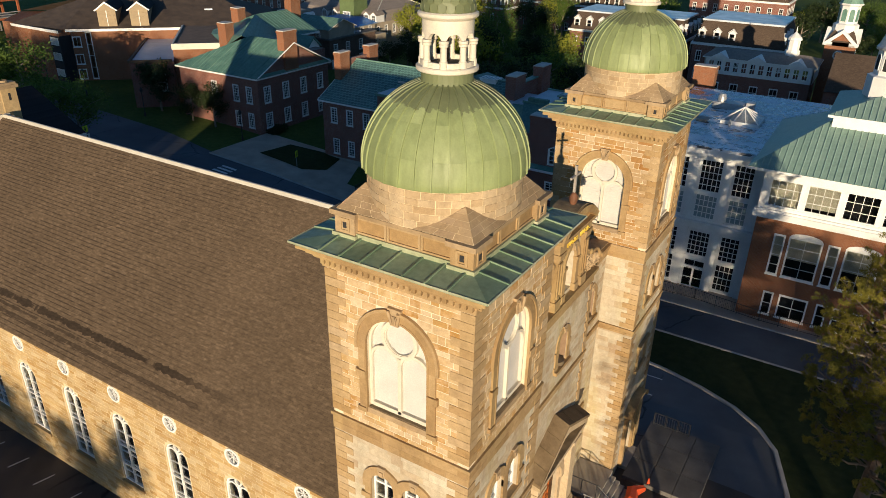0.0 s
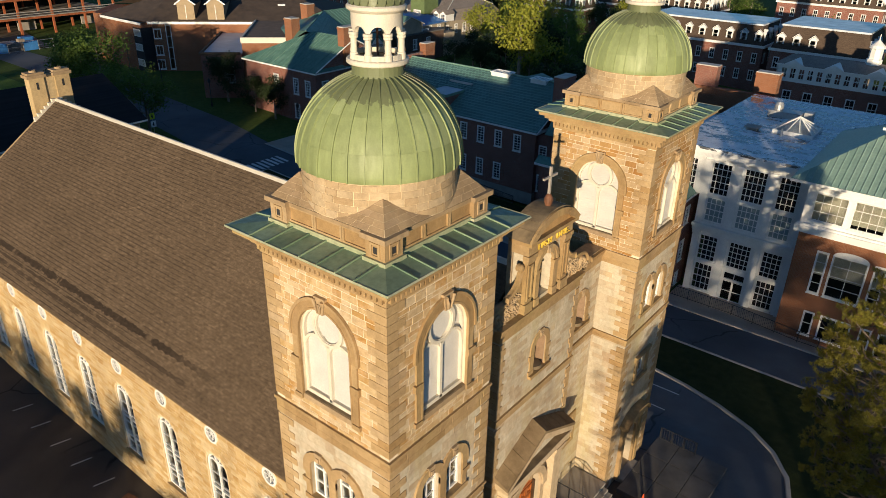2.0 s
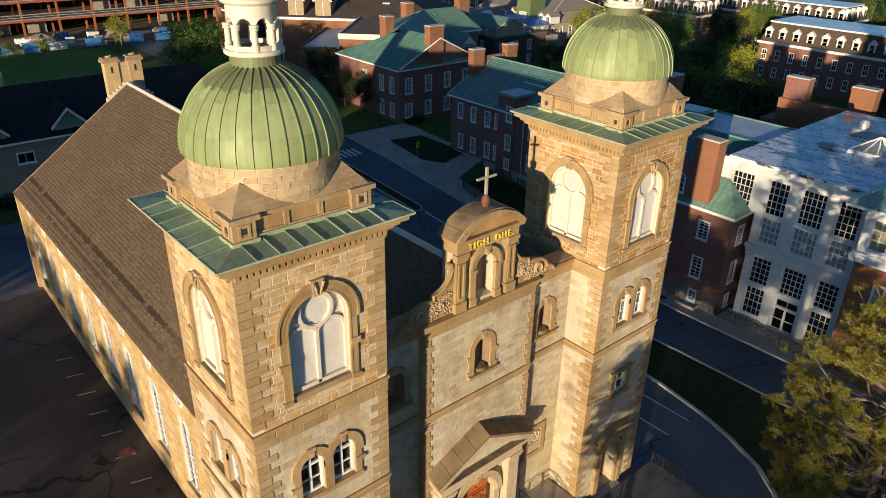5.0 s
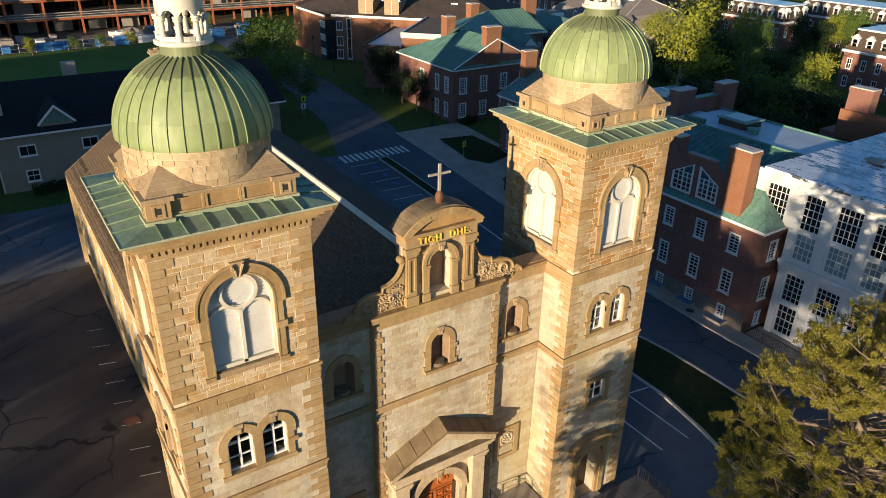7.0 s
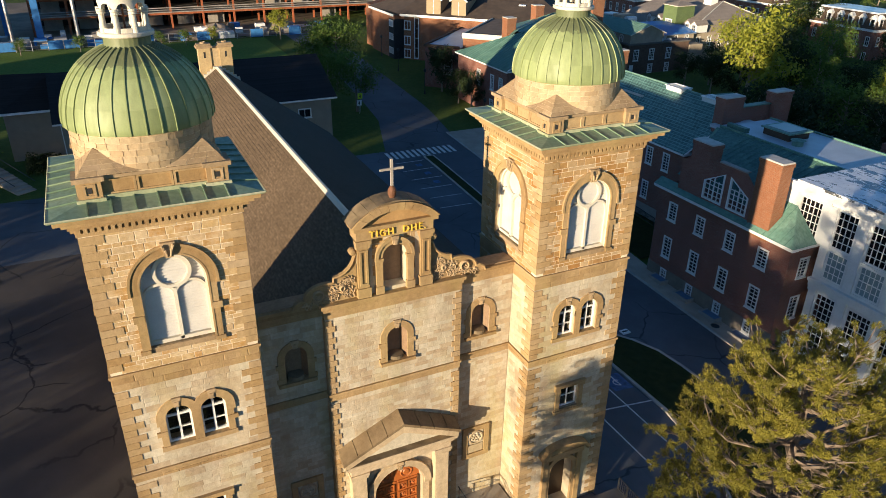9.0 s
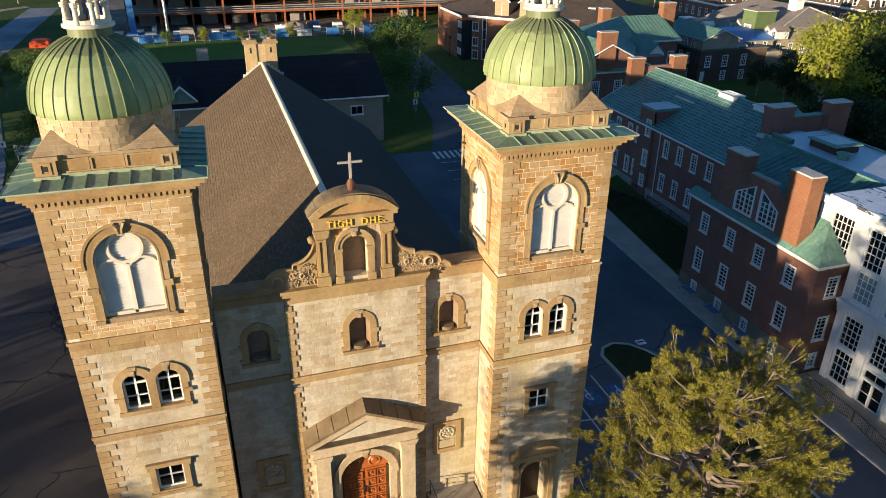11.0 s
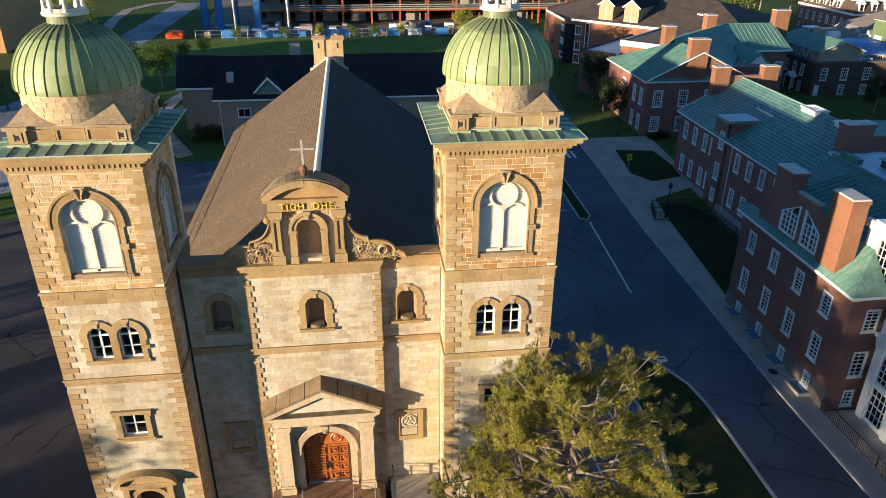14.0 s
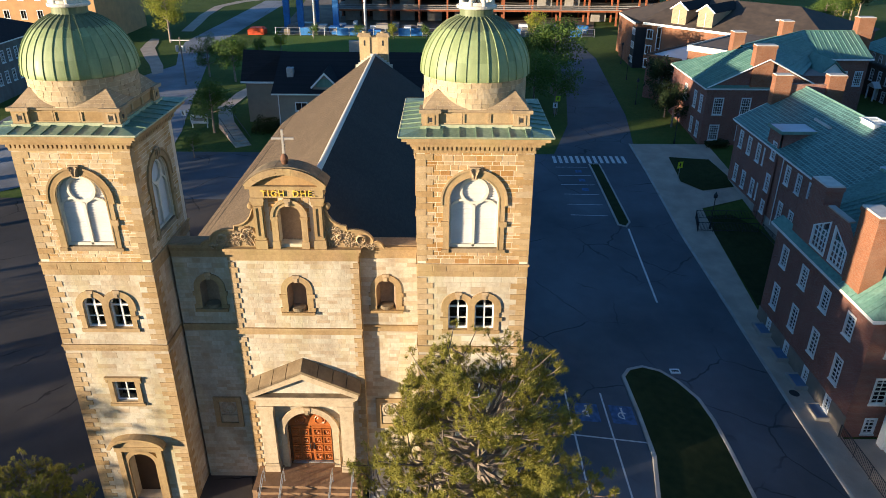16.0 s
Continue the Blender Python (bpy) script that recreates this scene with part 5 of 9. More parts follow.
    for s in (-1, 1):
        q = [(0.0, 8.3), (s * 3.1, 6.95), (s * 3.14, 7.3), (0.0, 8.74)]
        part("raking_cornice", Geo().prism(q if s < 0 else list(reversed(q)), 0.0, px - FX, m), M_PORTAL, po)
        f, k = px + 0.05, FX - 0.02
        for c0, c1 in ((0.0, 0.27), (0.28, 0.52), (0.53, 0.76), (0.77, 1.0)):
            q = lambda x, y, c, dz: (x, s * 3.22 * c, y - 1.48 * c + dz)
            p = [q(k, 9.25, c0, 0), q(f, 8.88, c0, 0), q(f, 8.88, c1, 0), q(k, 9.25, c1, 0), q(k, 9.25, c0, -0.3), q(f, 8.88, c0, -0.16), q(f, 8.88, c1, -0.16), q(k, 9.25, c1, -0.3)]
            fs = [(0, 1, 2, 3), (1, 5, 6, 2), (3, 2, 6, 7), (4, 7, 6, 5), (0, 4, 5, 1)]
            part("portal_roof", Geo().add(p, fs if s < 0 else [tuple(reversed(x)) for x in fs]), M_PORTR, po, "weathered sloping stone roof slab")
        g = Geo().box(FX, px - 0.32, s * 2.32 - 0.38, s * 2.32 + 0.38, 1.2, 6.0).box(FX, px - 0.22, s * 2.32 - 0.45, s * 2.32 + 0.45, 5.9, 6.1).box(FX, px - 0.14, s * 2.32 - 0.5, s * 2.32 + 0.5, 6.1, 6.28)
        g.box(FX, px - 0.2, s * 2.32 - 0.46, s * 2.32 + 0.46, 1.2, 1.75).box(FX, px - 0.26, s * 2.32 - 0.42, s * 2.32 + 0.42, 1.75, 1.9)
        part("portal_pier", g, M_PORTAL, po)
    part("door_arch", Geo().band(arch_open(0, 1.35, 1.3, 4.1, 18), arch_open(0, 1.72, 1.3, 4.1, 18), 0.0, 0.14, m), M_PORTAL, po)
    part("door_arch_roll", Geo().band(arch_open(0, 1.42, 3.95, 4.1, 18), arch_open(0, 1.8, 3.95, 4.1, 18), 0.1, 0.26, m), M_PORTAL, po)
    kg = Geo()
    keystone(kg, 0, 5.4, 0.34, 0.5, m, 0.1, 0.3)
    part("keystone", kg, M_CARVE, po)
    dr = thing("church_door", (FX - 0.4, 0, 1.32), "varnished orange-brown panelled double church door with arched head", "door")
    for s in (-1, 1):
        out = [(u, v) for u, v in arch(0, 1.35, 1.33, 4.1, 24) if s * u >= -1e-6]
        out = sorted(set(out + [(0.0, 1.33), (0.0, 5.45)]), key=lambda p: math.atan2(p[1] - 3.2, p[0] - s * 0.6))
        lf = part("door_leaf", Geo().prism([(u * 0.995, v) for u, v in out], -0.46, -0.38, m), M_DOOR, dr)
        for v0 in (1.45, 2.08, 2.71, 3.34):
            for c in (0.37, 0.94):
                pn = part("door_panel", Geo().band(rect(s * c - 0.18, s * c + 0.18, v0 + 0.08, v0 + 0.46), rect(s * c - 0.25, s * c + 0.25, v0, v0 + 0.54), -0.38, -0.31, m, True), M_DOOR, lf)
                part("rosette", Geo().lathe([(0.0, 0.07), (0.05, 0.05), (0.08, 0.01), (0.12, 0.04), (0.15, 0.0)], 10, m @ Matrix.Translation((s * c, v0 + 0.27, -0.38))), M_DOOR, pn)
        part("lock_rail", Geo().box(min(s * 0.06, s * 1.28), max(s * 0.06, s * 1.28), 3.96, 4.06, -0.38, -0.33, m), M_DOOR, lf)
        part("door_roundel", Geo().lathe([(0.0, 0.07), (0.16, 0.06), (0.22, 0.0), (0.31, 0.06), (0.37, 0.0)], 20, m @ Matrix.Translation((s * 0.58, 4.52, -0.38))), M_DOOR, lf)
        part("handle", Geo().tube([m @ Vector((s * 0.12, 2.3, -0.32)), m @ Vector((s * 0.12, 2.55, -0.27)), m @ Vector((s * 0.12, 2.8, -0.32))], 0.035), M_IRON, lf)
        part("door_jamb", Geo().box(min(s * 1.22, s * 1.345), max(s * 1.22, s * 1.345), 1.32, 4.1, -0.378, -0.2, m), M_DKWOOD, dr)
    part("threshold", Geo().box(-1.3, 1.3, 1.32, 1.4, -0.36, -0.2, m), M_STEEL, dr, "pale metal threshold")
    # cross on its ball
    cr = thing("roof_cross", (FX - 0.25, 0, 20.65), "weathered metal cross on a rusted ball above the pediment", "cross")
    cxx = FX - 0.2
    part("ball", Geo().lathe([(0.0, 20.6), (0.12, 20.62), (0.19, 20.85), (0.19, 21.0), (0.12, 21.14), (0.05, 21.22)], 14, Matrix.Translation((cxx, 0, 0))), M_BALL, cr)
    part("cross_shaft", Geo().box(cxx - 0.05, cxx + 0.05, -0.055, 0.055, 21.2, 22.42), M_BASE, cr)
    part("cross_arm", Geo().box(cxx - 0.04, cxx + 0.04, -0.55, 0.55, 21.92, 22.02), M_BASE, cr)
    bu = Geo().lathe([(0.0, 0.0), (0.05, 0.03), (0.0, 0.06)], 6).mesh("lamp_bulb", M_STEEL)
    for i in range(6):
        part("lamp_bulb", bu, None, cr, m=Matrix.Translation((cxx, 0.055, 21.3 + 0.17 * i)))
    return fr


church_front()


def church_steps():
    st = thing("church_steps", (0.5, 0, 0), "broad worn sandstone steps before the church door", "steps")
    part("landing", Geo().box(FX - 0.9, 0.0, -2.95, 2.95, -0.2, 1.31), M_STEP, st)
    for i in range(7):
        part("step", Geo().slab(0.34 * i, 0.34 * (i + 1), -2.95, 2.95, -0.3, 1.31 - 0.185 * (i + 1), 0.02), M_STEP, st)
    for s in (-1, 1):
        part("cheek_wall", Geo().box(FX + 0.05, 0.3, s * 3.1 - 0.14, s * 3.1 + 0.14, -0.3, 1.25).box(0.3, 2.4, s * 3.1 - 0.14, s * 3.1 + 0.14, -0.3, 0.35), M_STEP, st)
    for y in (-2.62, -1.45, 1.42, 2.65):
        rl = thing("hand_rail", (1.2, y, 0), "thin grey metal hand rail on the church steps", "railing", "step railings")
        for dz in (0.0, -0.4):
            part("rail", Geo().tube([(-0.5, y, 2.25 + dz), (0.05, y, 2.25 + dz), (2.3, y, 1.05 + dz), (2.6, y, 1.0 + dz)], 0.028, 6), M_STEEL, rl)
        for x, z0, z1 in ((-0.4, 1.3, 2.25), (0.9, 0.7, 1.8), (2.45, 0.0, 1.02)):
            part("post", Geo().tube([(x, y, z0), (x, y, z1)], 0.03, 6), M_STEEL, rl)
    # side stair with railing before the recessed bay
    sd = thing("side_stair", (-1.2, 5.0, 0), "low stone side stair with dark iron railing", "stair")
    part("platform", Geo().box(SX, 0.0, 3.6, 6.5, -0.2, 1.2), M_BASE, sd)
    for i in range(5):
        part("step", Geo().slab(0.3 * i, 0.3 * (i + 1), 3.8, 6.3, -0.2, 1.2 - 0.2 * (i + 1), 0.02), M_BASE, sd)
    for x in (-1.9, -1.0, -0.1):
        part("post", Geo().tube([(x, 3.75, 1.2), (x, 3.75, 2.2)], 0.03, 6), M_IRON, sd)
    part("rail", Geo().tube([(-2.0, 3.75, 2.2), (0.0, 3.75, 2.2), (1.4, 3.75, 1.1)], 0.035, 6), M_IRON, sd)


church_steps()


# ---- the church: nave ----
NX0, NX1, NY, EAVE, RIDGE = -5.0, -47.6, 10.4, 9.75, 17.35


def nave():
    rng = random.Random(5)
    nv = thing("church_nave", (-26, 0, 0), "long sandstone church nave with brown shingle roof and arched windows", "church nave")
    centres = [-9.3 - 4.45 * i for i in range(9)]
    for s, deg in ((-1, -90), (1, 90)):
        m = face(0, s * NY, 0, deg)
        k = 1 if s < 0 else -1
        holes, taken = [], []
        for c in centres:
            u = c * k
            holes.append(arch(u, 0.85, 2.0, 6.2))
            taken.append((u, 0.9, 1.95, 6.2, True))
            holes.append([(u + 0.47 * math.cos(2 * math.pi * i / 18), 8.45 + 0.47 * math.sin(2 * math.pi * i / 18)) for i in range(18)])
            taken.append((u, 0.5, 8.45, 8.45, True))
            taken.append((u, 0.36, 7.97, 8.45, False))
        a, b = sorted((NX0 * k, NX1 * k))
        part("nave_wall", Geo().wall(rect(a, b, -0.6, EAVE), holes, 0.5, m), M_MORTAR_N, nv)
        if s < 0:
            lay(courses(rng, a, b, 0.0, EAVE, blocker(*taken), (0.2, 0.25, 0.3), (0.4, 1.0), 0.02), m, M_NAVE, nv, "wall_stone", 280, (-14 * k, 6))
        for c in centres:
            u = c * k
            nave_window(nv, m, u)
    part("nave_interior", Geo().box(NX1 + 0.6, NX0, -NY + 0.5, NY - 0.5, 0, EAVE - 0.3), M_ROOM, nv)
    # roof
    oh, th = 0.35, 0.12
    sl = (RIDGE - EAVE) / NY
    for s in (-1, 1):
        q = [(0.0, RIDGE + 0.02), (s * (NY + oh), EAVE - oh * sl + 0.06), (s * (NY + oh), EAVE - oh * sl - 0.08), (0.0, RIDGE - th)]
        # the north slope takes the copy with shade put into its colour
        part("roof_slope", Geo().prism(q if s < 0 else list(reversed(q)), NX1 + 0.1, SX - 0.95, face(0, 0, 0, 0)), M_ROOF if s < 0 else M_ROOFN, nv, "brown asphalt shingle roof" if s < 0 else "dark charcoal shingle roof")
    part("ridge_cap", Geo().prism([(-0.22, RIDGE - 0.1), (0.22, RIDGE - 0.1), (0.06, RIDGE + 0.07), (-0.06, RIDGE + 0.07)], NX1 + 0.2, SX - 1.0, face(0, 0, 0, 0)), M_CREAM, nv, "pale painted ridge cap")
    gb = Geo().prism([(-NY - 0.3, -0.6), (NY + 0.3, -0.6), (NY + 0.3, EAVE - 0.32), (0.0, RIDGE - 0.14), (-NY - 0.3, EAVE - 0.32)], 0.0, 0.5, face(NX1 - 0.4, 0, 0, 0))
    part("rear_gable", gb, M_NAVE, nv)
    # stepped flashing at the head of the gable
    for s in (-1, 1):
        for i in range(6):
            y0 = s * (0.1 + 0.32 * i)
            z0 = RIDGE - sl * abs(y0)
            a, b = sorted((y0, y0 + s * 0.32))
            part("flashing_step", Geo().box(NX1 - 0.05, NX1 + 0.25, a, b, z0 - 0.35, z0 + 0.14), M_CREAM, nv)
    for s in (-1, 1):
        g = Geo()
        yc = s * 1.0
        g.box(NX1 - 1.15, NX1 - 0.35, yc - 0.58, yc + 0.58, 13.0, 19.1)
        st = part("chimney", g, M_NAVE, nv, "brown stone chimney stack")
        part("chimney_cap", Geo().box(NX1 - 1.3, NX1 - 0.2, yc - 0.74, yc + 0.74, 19.1, 19.34).box(NX1 - 1.22, NX1 - 0.28, yc - 0.64, yc + 0.64, 19.34, 19.52).lathe([(0.3, 19.5), (0.26, 19.66), (0.2, 19.66), (0.2, 19.5)], 12, Matrix.Translation((NX1 - 0.75, yc, 0))), M_SLAB, st)
        part("chimney_slot", Geo().box(NX1 - 0.345, NX1 - 0.335, yc - 0.09, yc + 0.09, 18.2, 18.75), M_ROOM, st)
    part("chimney_link", Geo().box(NX1 - 1.0, NX1 - 0.45, -0.5, 0.5, 13.0, 19.2), M_NAVE, nv)
    return nv


def nave_window(nv, m, u):
    hw, v0, vs, b = 0.85, 2.0, 6.2, 0.18
    win = part("nave_window", Geo().band(arch(u, hw - 0.1, v0 + 0.1, vs), arch(u, hw, v0, vs), -b - 0.05, -b + 0.1, m, True), M_WHITE, nv, "tall arched white-framed church window")
    def bar(g):
        part("glazing_bar", g, M_WHITE, win)
    part("mullion", Geo().box(u - 0.05, u + 0.05, v0, vs + 0.35, -b - 0.02, -b + 0.08, m), M_WHITE, win)
    for j in (3.2, 4.6):
        part("transom", Geo().box(u - hw, u + hw, j - 0.035, j + 0.035, -b - 0.02, -b + 0.078, m), M_WHITE, win)
    for s in (-1, 1):
        part("arched_light", Geo().band(arch_open(u + s * 0.41, 0.32, vs - 0.1, vs, 10), arch_open(u + s * 0.41, 0.42, vs - 0.1, vs, 10), -b - 0.02, -b + 0.074, m), M_WHITE, win)
    for j in range(1, 6):
        v = v0 + 0.72 * j
        bar(Geo().box(u - hw, u + hw, v - 0.014, v + 0.014, -b - 0.02, -b + 0.046, m))
    ring = lambda r: [(u + r * math.cos(2 * math.pi * i / 16), vs + 0.58 + r * math.sin(2 * math.pi * i / 16)) for i in range(16)]
    part("round_light", Geo().band(ring(0.16), ring(0.25), -b - 0.02, -b + 0.076, m, True), M_WHITE, win)
    part("pane", Geo().prism(arch(u, hw - 0.1, v0 + 0.1, vs), -b - 0.02, -b - 0.012, m), M_GLASS, win)
    part("sill", Geo().box(u - hw - 0.1, u + hw + 0.1, v0 - 0.18, v0 + 0.015, -0.3, 0.1, m), M_TRIM, win)
    oc = lambda r: [(u + r * math.cos(2 * math.pi * i / 20), 8.45 + r * math.sin(2 * math.pi * i / 20)) for i in range(20)]
    rw = part("oculus_window", Geo().band(oc(0.39), oc(0.5), -0.1, 0.05, m, True), M_WHITE, nv, "small round white-framed window")
    sp = Geo()
    for i in range(4):
        a = math.pi * i / 4
        q = m @ Matrix.Translation((u, 8.45, -0.05)) @ Matrix.Rotation(a, 4, "Z")
        sp.box(-0.4, 0.4, -0.02, 0.02, -0.02, 0.03, q)
    part("spokes", sp, M_WHITE, rw)
    part("pane", Geo().prism(oc(0.4), -0.09, -0.08, m), M_GLASS, rw)


nave()


# ---- ground, roads and paving ----
CELL = 4.0


def drape(poly, lift, z_of=land):
    """A sheet over the land inside a polygon of (x, y), raised by lift."""
    bm = bmesh.new()
    bm.faces.new([bm.verts.new((x, y, 0)) for x, y in poly])
    xs, ys = [p[0] for p in poly], [p[1] for p in poly]
    for lo, hi, n in ((min(xs), max(xs), Vector((1, 0, 0))), (min(ys), max(ys), Vector((0, 1, 0)))):
        k = math.ceil(lo / CELL)
        while k * CELL < hi:
            bmesh.ops.bisect_plane(bm, geom=bm.verts[:] + bm.edges[:] + bm.faces[:], plane_co=n * (k * CELL), plane_no=n)
            k += 1
    for v in bm.verts:
        v.co.z = z_of(v.co.x, v.co.y) + lift
    bmesh.ops.recalc_face_normals(bm, faces=bm.faces[:])
    if sum(f.normal.z for f in bm.faces) < 0:
        bmesh.ops.reverse_faces(bm, faces=bm.faces[:])
    return bm


def sheet(name, poly, lift, mat, label, category, parent=None):
    bm = drape(poly, lift)
    me = bpy.data.meshes.new(name)
    bm.to_mesh(me)
    bm.free()
    me.materials.append(mat)
    ob = part(name, me, None, parent)
    return tagged(ob, label, category, kind="structure") if parent is None else ob


def box_poly(x0, x1, y0, y1):
    return [(x0, y0), (x1, y0), (x1, y1), (x0, y1)]


def kerb(line, w, h, name="kerb", lift=0.0, closed=False, label="worn pale concrete kerb"):
    """A raised kerb along a line of (x, y)."""
    pts = [Vector((x, y)) for x, y in line]
    if closed:
        pts.append(pts[0])
    fine = []
    for a, b in zip(pts, pts[1:]):
        n = max(1, int((b - a).length / 2.0))
        fine += [a + (b - a) * i / n for i in range(n)]
    fine.append(pts[-1])
    v, f = [], []
    for i, p in enumerate(fine):
        d = (fine[min(i + 1, len(fine) - 1)] - fine[max(i - 1, 0)]).normalized()
        s = Vector((-d.y, d.x)) * w / 2
        z = land(p.x, p.y) + lift
        v += [(*(p - s), z - 0.1), (*(p - s), z + h * 0.85), (*(p - s * 0.7), z + h), (*(p + s * 0.7), z + h), (*(p + s), z + h * 0.85), (*(p + s), z - 0.1)]
    for i in range(len(fine) - 1):
        f += [(i * 6 + j, i * 6 + j + 1, i * 6 + j + 7, i * 6 + j + 6) for j in range(5)]
    f += [tuple(range(6)), tuple(reversed(range(len(v) - 6, len(v))))]
    return solo(name, Geo().add(v, f), M_KERB, label, "kerb", kind="structure")


def ground_sheet():
    xs = [-3000, -1200, -500] + [-320 + CELL * i for i in range(101)] + [300, 800, 3000]
    ys = [-3000, -1000, -400] + [-140 + CELL * i for i in range(86)] + [400, 1200, 3000]
    g = Geo()
    g.add([(x, y, land(x, y)) for y in ys for x in xs], [(j * len(xs) + i, j * len(xs) + i + 1, (j + 1) * len(xs) + i + 1, (j + 1) * len(xs) + i) for j in range(len(ys) - 1) for i in range(len(xs) - 1)])
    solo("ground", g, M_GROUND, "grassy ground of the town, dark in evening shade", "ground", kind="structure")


ground_sheet()
sheet("road_north", box_poly(-62, 70, 10.3, 34.0), 0.02, M_ROAD, "dark asphalt drive and parking lot", "road")
sheet("road_back", [(-62, 22.8), (-62, 34.0), (-79.5, 36.4), (-123.7, 39.8), (-152, 38.2), (-152, 31.5), (-117, 31.2), (-90, 28.6), (-74, 26.4)], 0.03, M_ROAD, "dark asphalt campus road", "road")
sheet("lot_back", box_poly(-62, -46.9, -30, 10.3), 0.02, M_ROAD, "dark asphalt yard behind the church", "road")
sheet("lot_front", box_poly(-46.9, 24, -48, -10.3), 0.02, M_LOT, "cracked old asphalt lot beside the church", "parking lot")
sheet("forecourt", box_poly(-5.6, 24, -10.3, 10.3), 0.02, M_LOT, "asphalt forecourt before the church", "forecourt")
sheet("street", [(-62, -30), (-46.9, -48), (24, -48), (24, -62), (-76, -60), (-92, -53.5), (-113.9, -46.8), (-126, -50.5), (-139, -53.3), (-163, -52.6), (-215, -52), (-215, -44), (-150, -44.5), (-134, -45.5), (-118, -41.5), (-100, -37.5), (-70, -31)], 0.03, M_STREET, "asphalt street running past the campus", "road")

LAWN = [(-13.4, 21.75), (-14.4, 22.4), (-14.9, 23.6), (-14.5, 24.9), (-13.3, 25.95), (-11.3, 26.95), (-9.0, 27.3), (-6.0, 27.4), (70, 27.2), (70, -30), (17, -30), (14, -10), (10.5, 2), (9.5, 11.4), (8.2, 15.3), (6.8, 17.3), (4.9, 18.9), (2.2, 20.2), (-0.6, 21.1), (-4.7, 21.9), (-9.3, 21.9)]
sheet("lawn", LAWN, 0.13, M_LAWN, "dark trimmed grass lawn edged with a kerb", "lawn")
kerb(LAWN, 0.28, 0.17, closed=True)
ISLAND = [(-58.4, 27.0), (-58.4, 28.3), (-42.2, 28.8), (-41.2, 28.2), (-41.6, 27.4)]
sheet("grass_island", ISLAND, 0.13, M_LAWN, "narrow grass strip between parking bays and drive", "lawn")
kerb(ISLAND, 0.22, 0.16, closed=True)
sheet("sidewalk", [(-66, 34.0), (70, 34.0), (70, 36.1), (1.8, 36.1), (1.8, 38.6), (-8, 38.6), (-8, 36.3), (-24, 36.6), (-46, 38.2), (-49, 45), (-66, 45)], 0.10, M_WALK, "pale concrete sidewalk along the campus houses", "sidewalk")
kerb([(-66, 34.0), (70, 34.0)], 0.25, 0.13)
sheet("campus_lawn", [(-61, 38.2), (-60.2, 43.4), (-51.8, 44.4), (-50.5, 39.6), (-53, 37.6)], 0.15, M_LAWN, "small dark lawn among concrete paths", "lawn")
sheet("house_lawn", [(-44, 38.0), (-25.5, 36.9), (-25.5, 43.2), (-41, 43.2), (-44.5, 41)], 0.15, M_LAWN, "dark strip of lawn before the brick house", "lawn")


def stripe(name, x0, y0, x1, y1, w=0.12, mat=None, lift=0.03):
    a, b = Vector((x0, y0)), Vector((x1, y1))
    d = (b - a).normalized()
    s = Vector((-d.y, d.x)) * w / 2
    return sheet(name, [tuple(a - s), tuple(b - s), tuple(b + s), tuple(a + s)], lift, mat or M_PAINT, "worn white road marking", "road marking")


# crosswalk bars
for i in range(13):
    y = 22.6 + 0.78 * i
    stripe("crosswalk_bar", -61.4, y, -58.9, y, 0.42, lift=0.035)
# accessible bays beside the lawn
for y in (16.9, 19.55):
    stripe("bay_line", -11.2, y - 0.02, -0.5, y, 0.13)
stripe("bay_line", -6.4, 15.4, -6.05, 22.3, 0.13)
stripe("bay_line", -40.8, 28.4, -25.2, 27.5, 0.2)
for i in range(6):
    stripe("bay_line", -57.5 + 2.75 * i, 22.4, -57.5 + 2.75 * i, 26.6, 0.1)
for i in range(9):
    stripe("bay_line", -13.0 - 2.75 * i, -11.4, -13.3 - 2.75 * i, -12.6, 0.07)
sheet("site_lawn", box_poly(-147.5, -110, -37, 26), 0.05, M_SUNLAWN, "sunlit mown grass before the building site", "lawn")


# ---- houses and campus buildings ----
SASH = {}


def window_meshes(w, h, cols, rows, frame_w=0.09, mat=None):
    mat = mat or M_WHITE
    key = (round(w, 2), round(h, 2), cols, rows, mat.name)
    if key not in SASH:
        i = Matrix.Identity(4)
        fr = Geo().band(rect(-w / 2 + frame_w, w / 2 - frame_w, frame_w, h - frame_w), rect(-w / 2 - 0.05, w / 2 + 0.05, -0.05, h + 0.08), -0.1, 0.035, i, True)
        fr.box(-w / 2 - 0.1, w / 2 + 0.1, -0.12, -0.03, -0.08, 0.1)
        bars = Geo()
        t = 0.03
        for c in range(1, cols):
            u = -w / 2 + w * c / cols
            bars.box(u - t, u + t, frame_w, h - frame_w, -0.1, -0.045)
        for r in range(1, rows):
            v = h * r / rows
            k = t * (1.6 if r * 2 == rows else 1.0)
            bars.box(-w / 2 + frame_w, w / 2 - frame_w, v - k, v + k, -0.1, -0.04)
        pane = Geo().add([(-w / 2, 0, -0.085), (w / 2, 0, -0.085), (w / 2, h, -0.085), (-w / 2, h, -0.085)], [(0, 1, 2, 3)])
        SASH[key] = fr.mesh("window", mat), bars.mesh("muntin", mat), pane.mesh("pane", M_GLASS)
    return SASH[key]


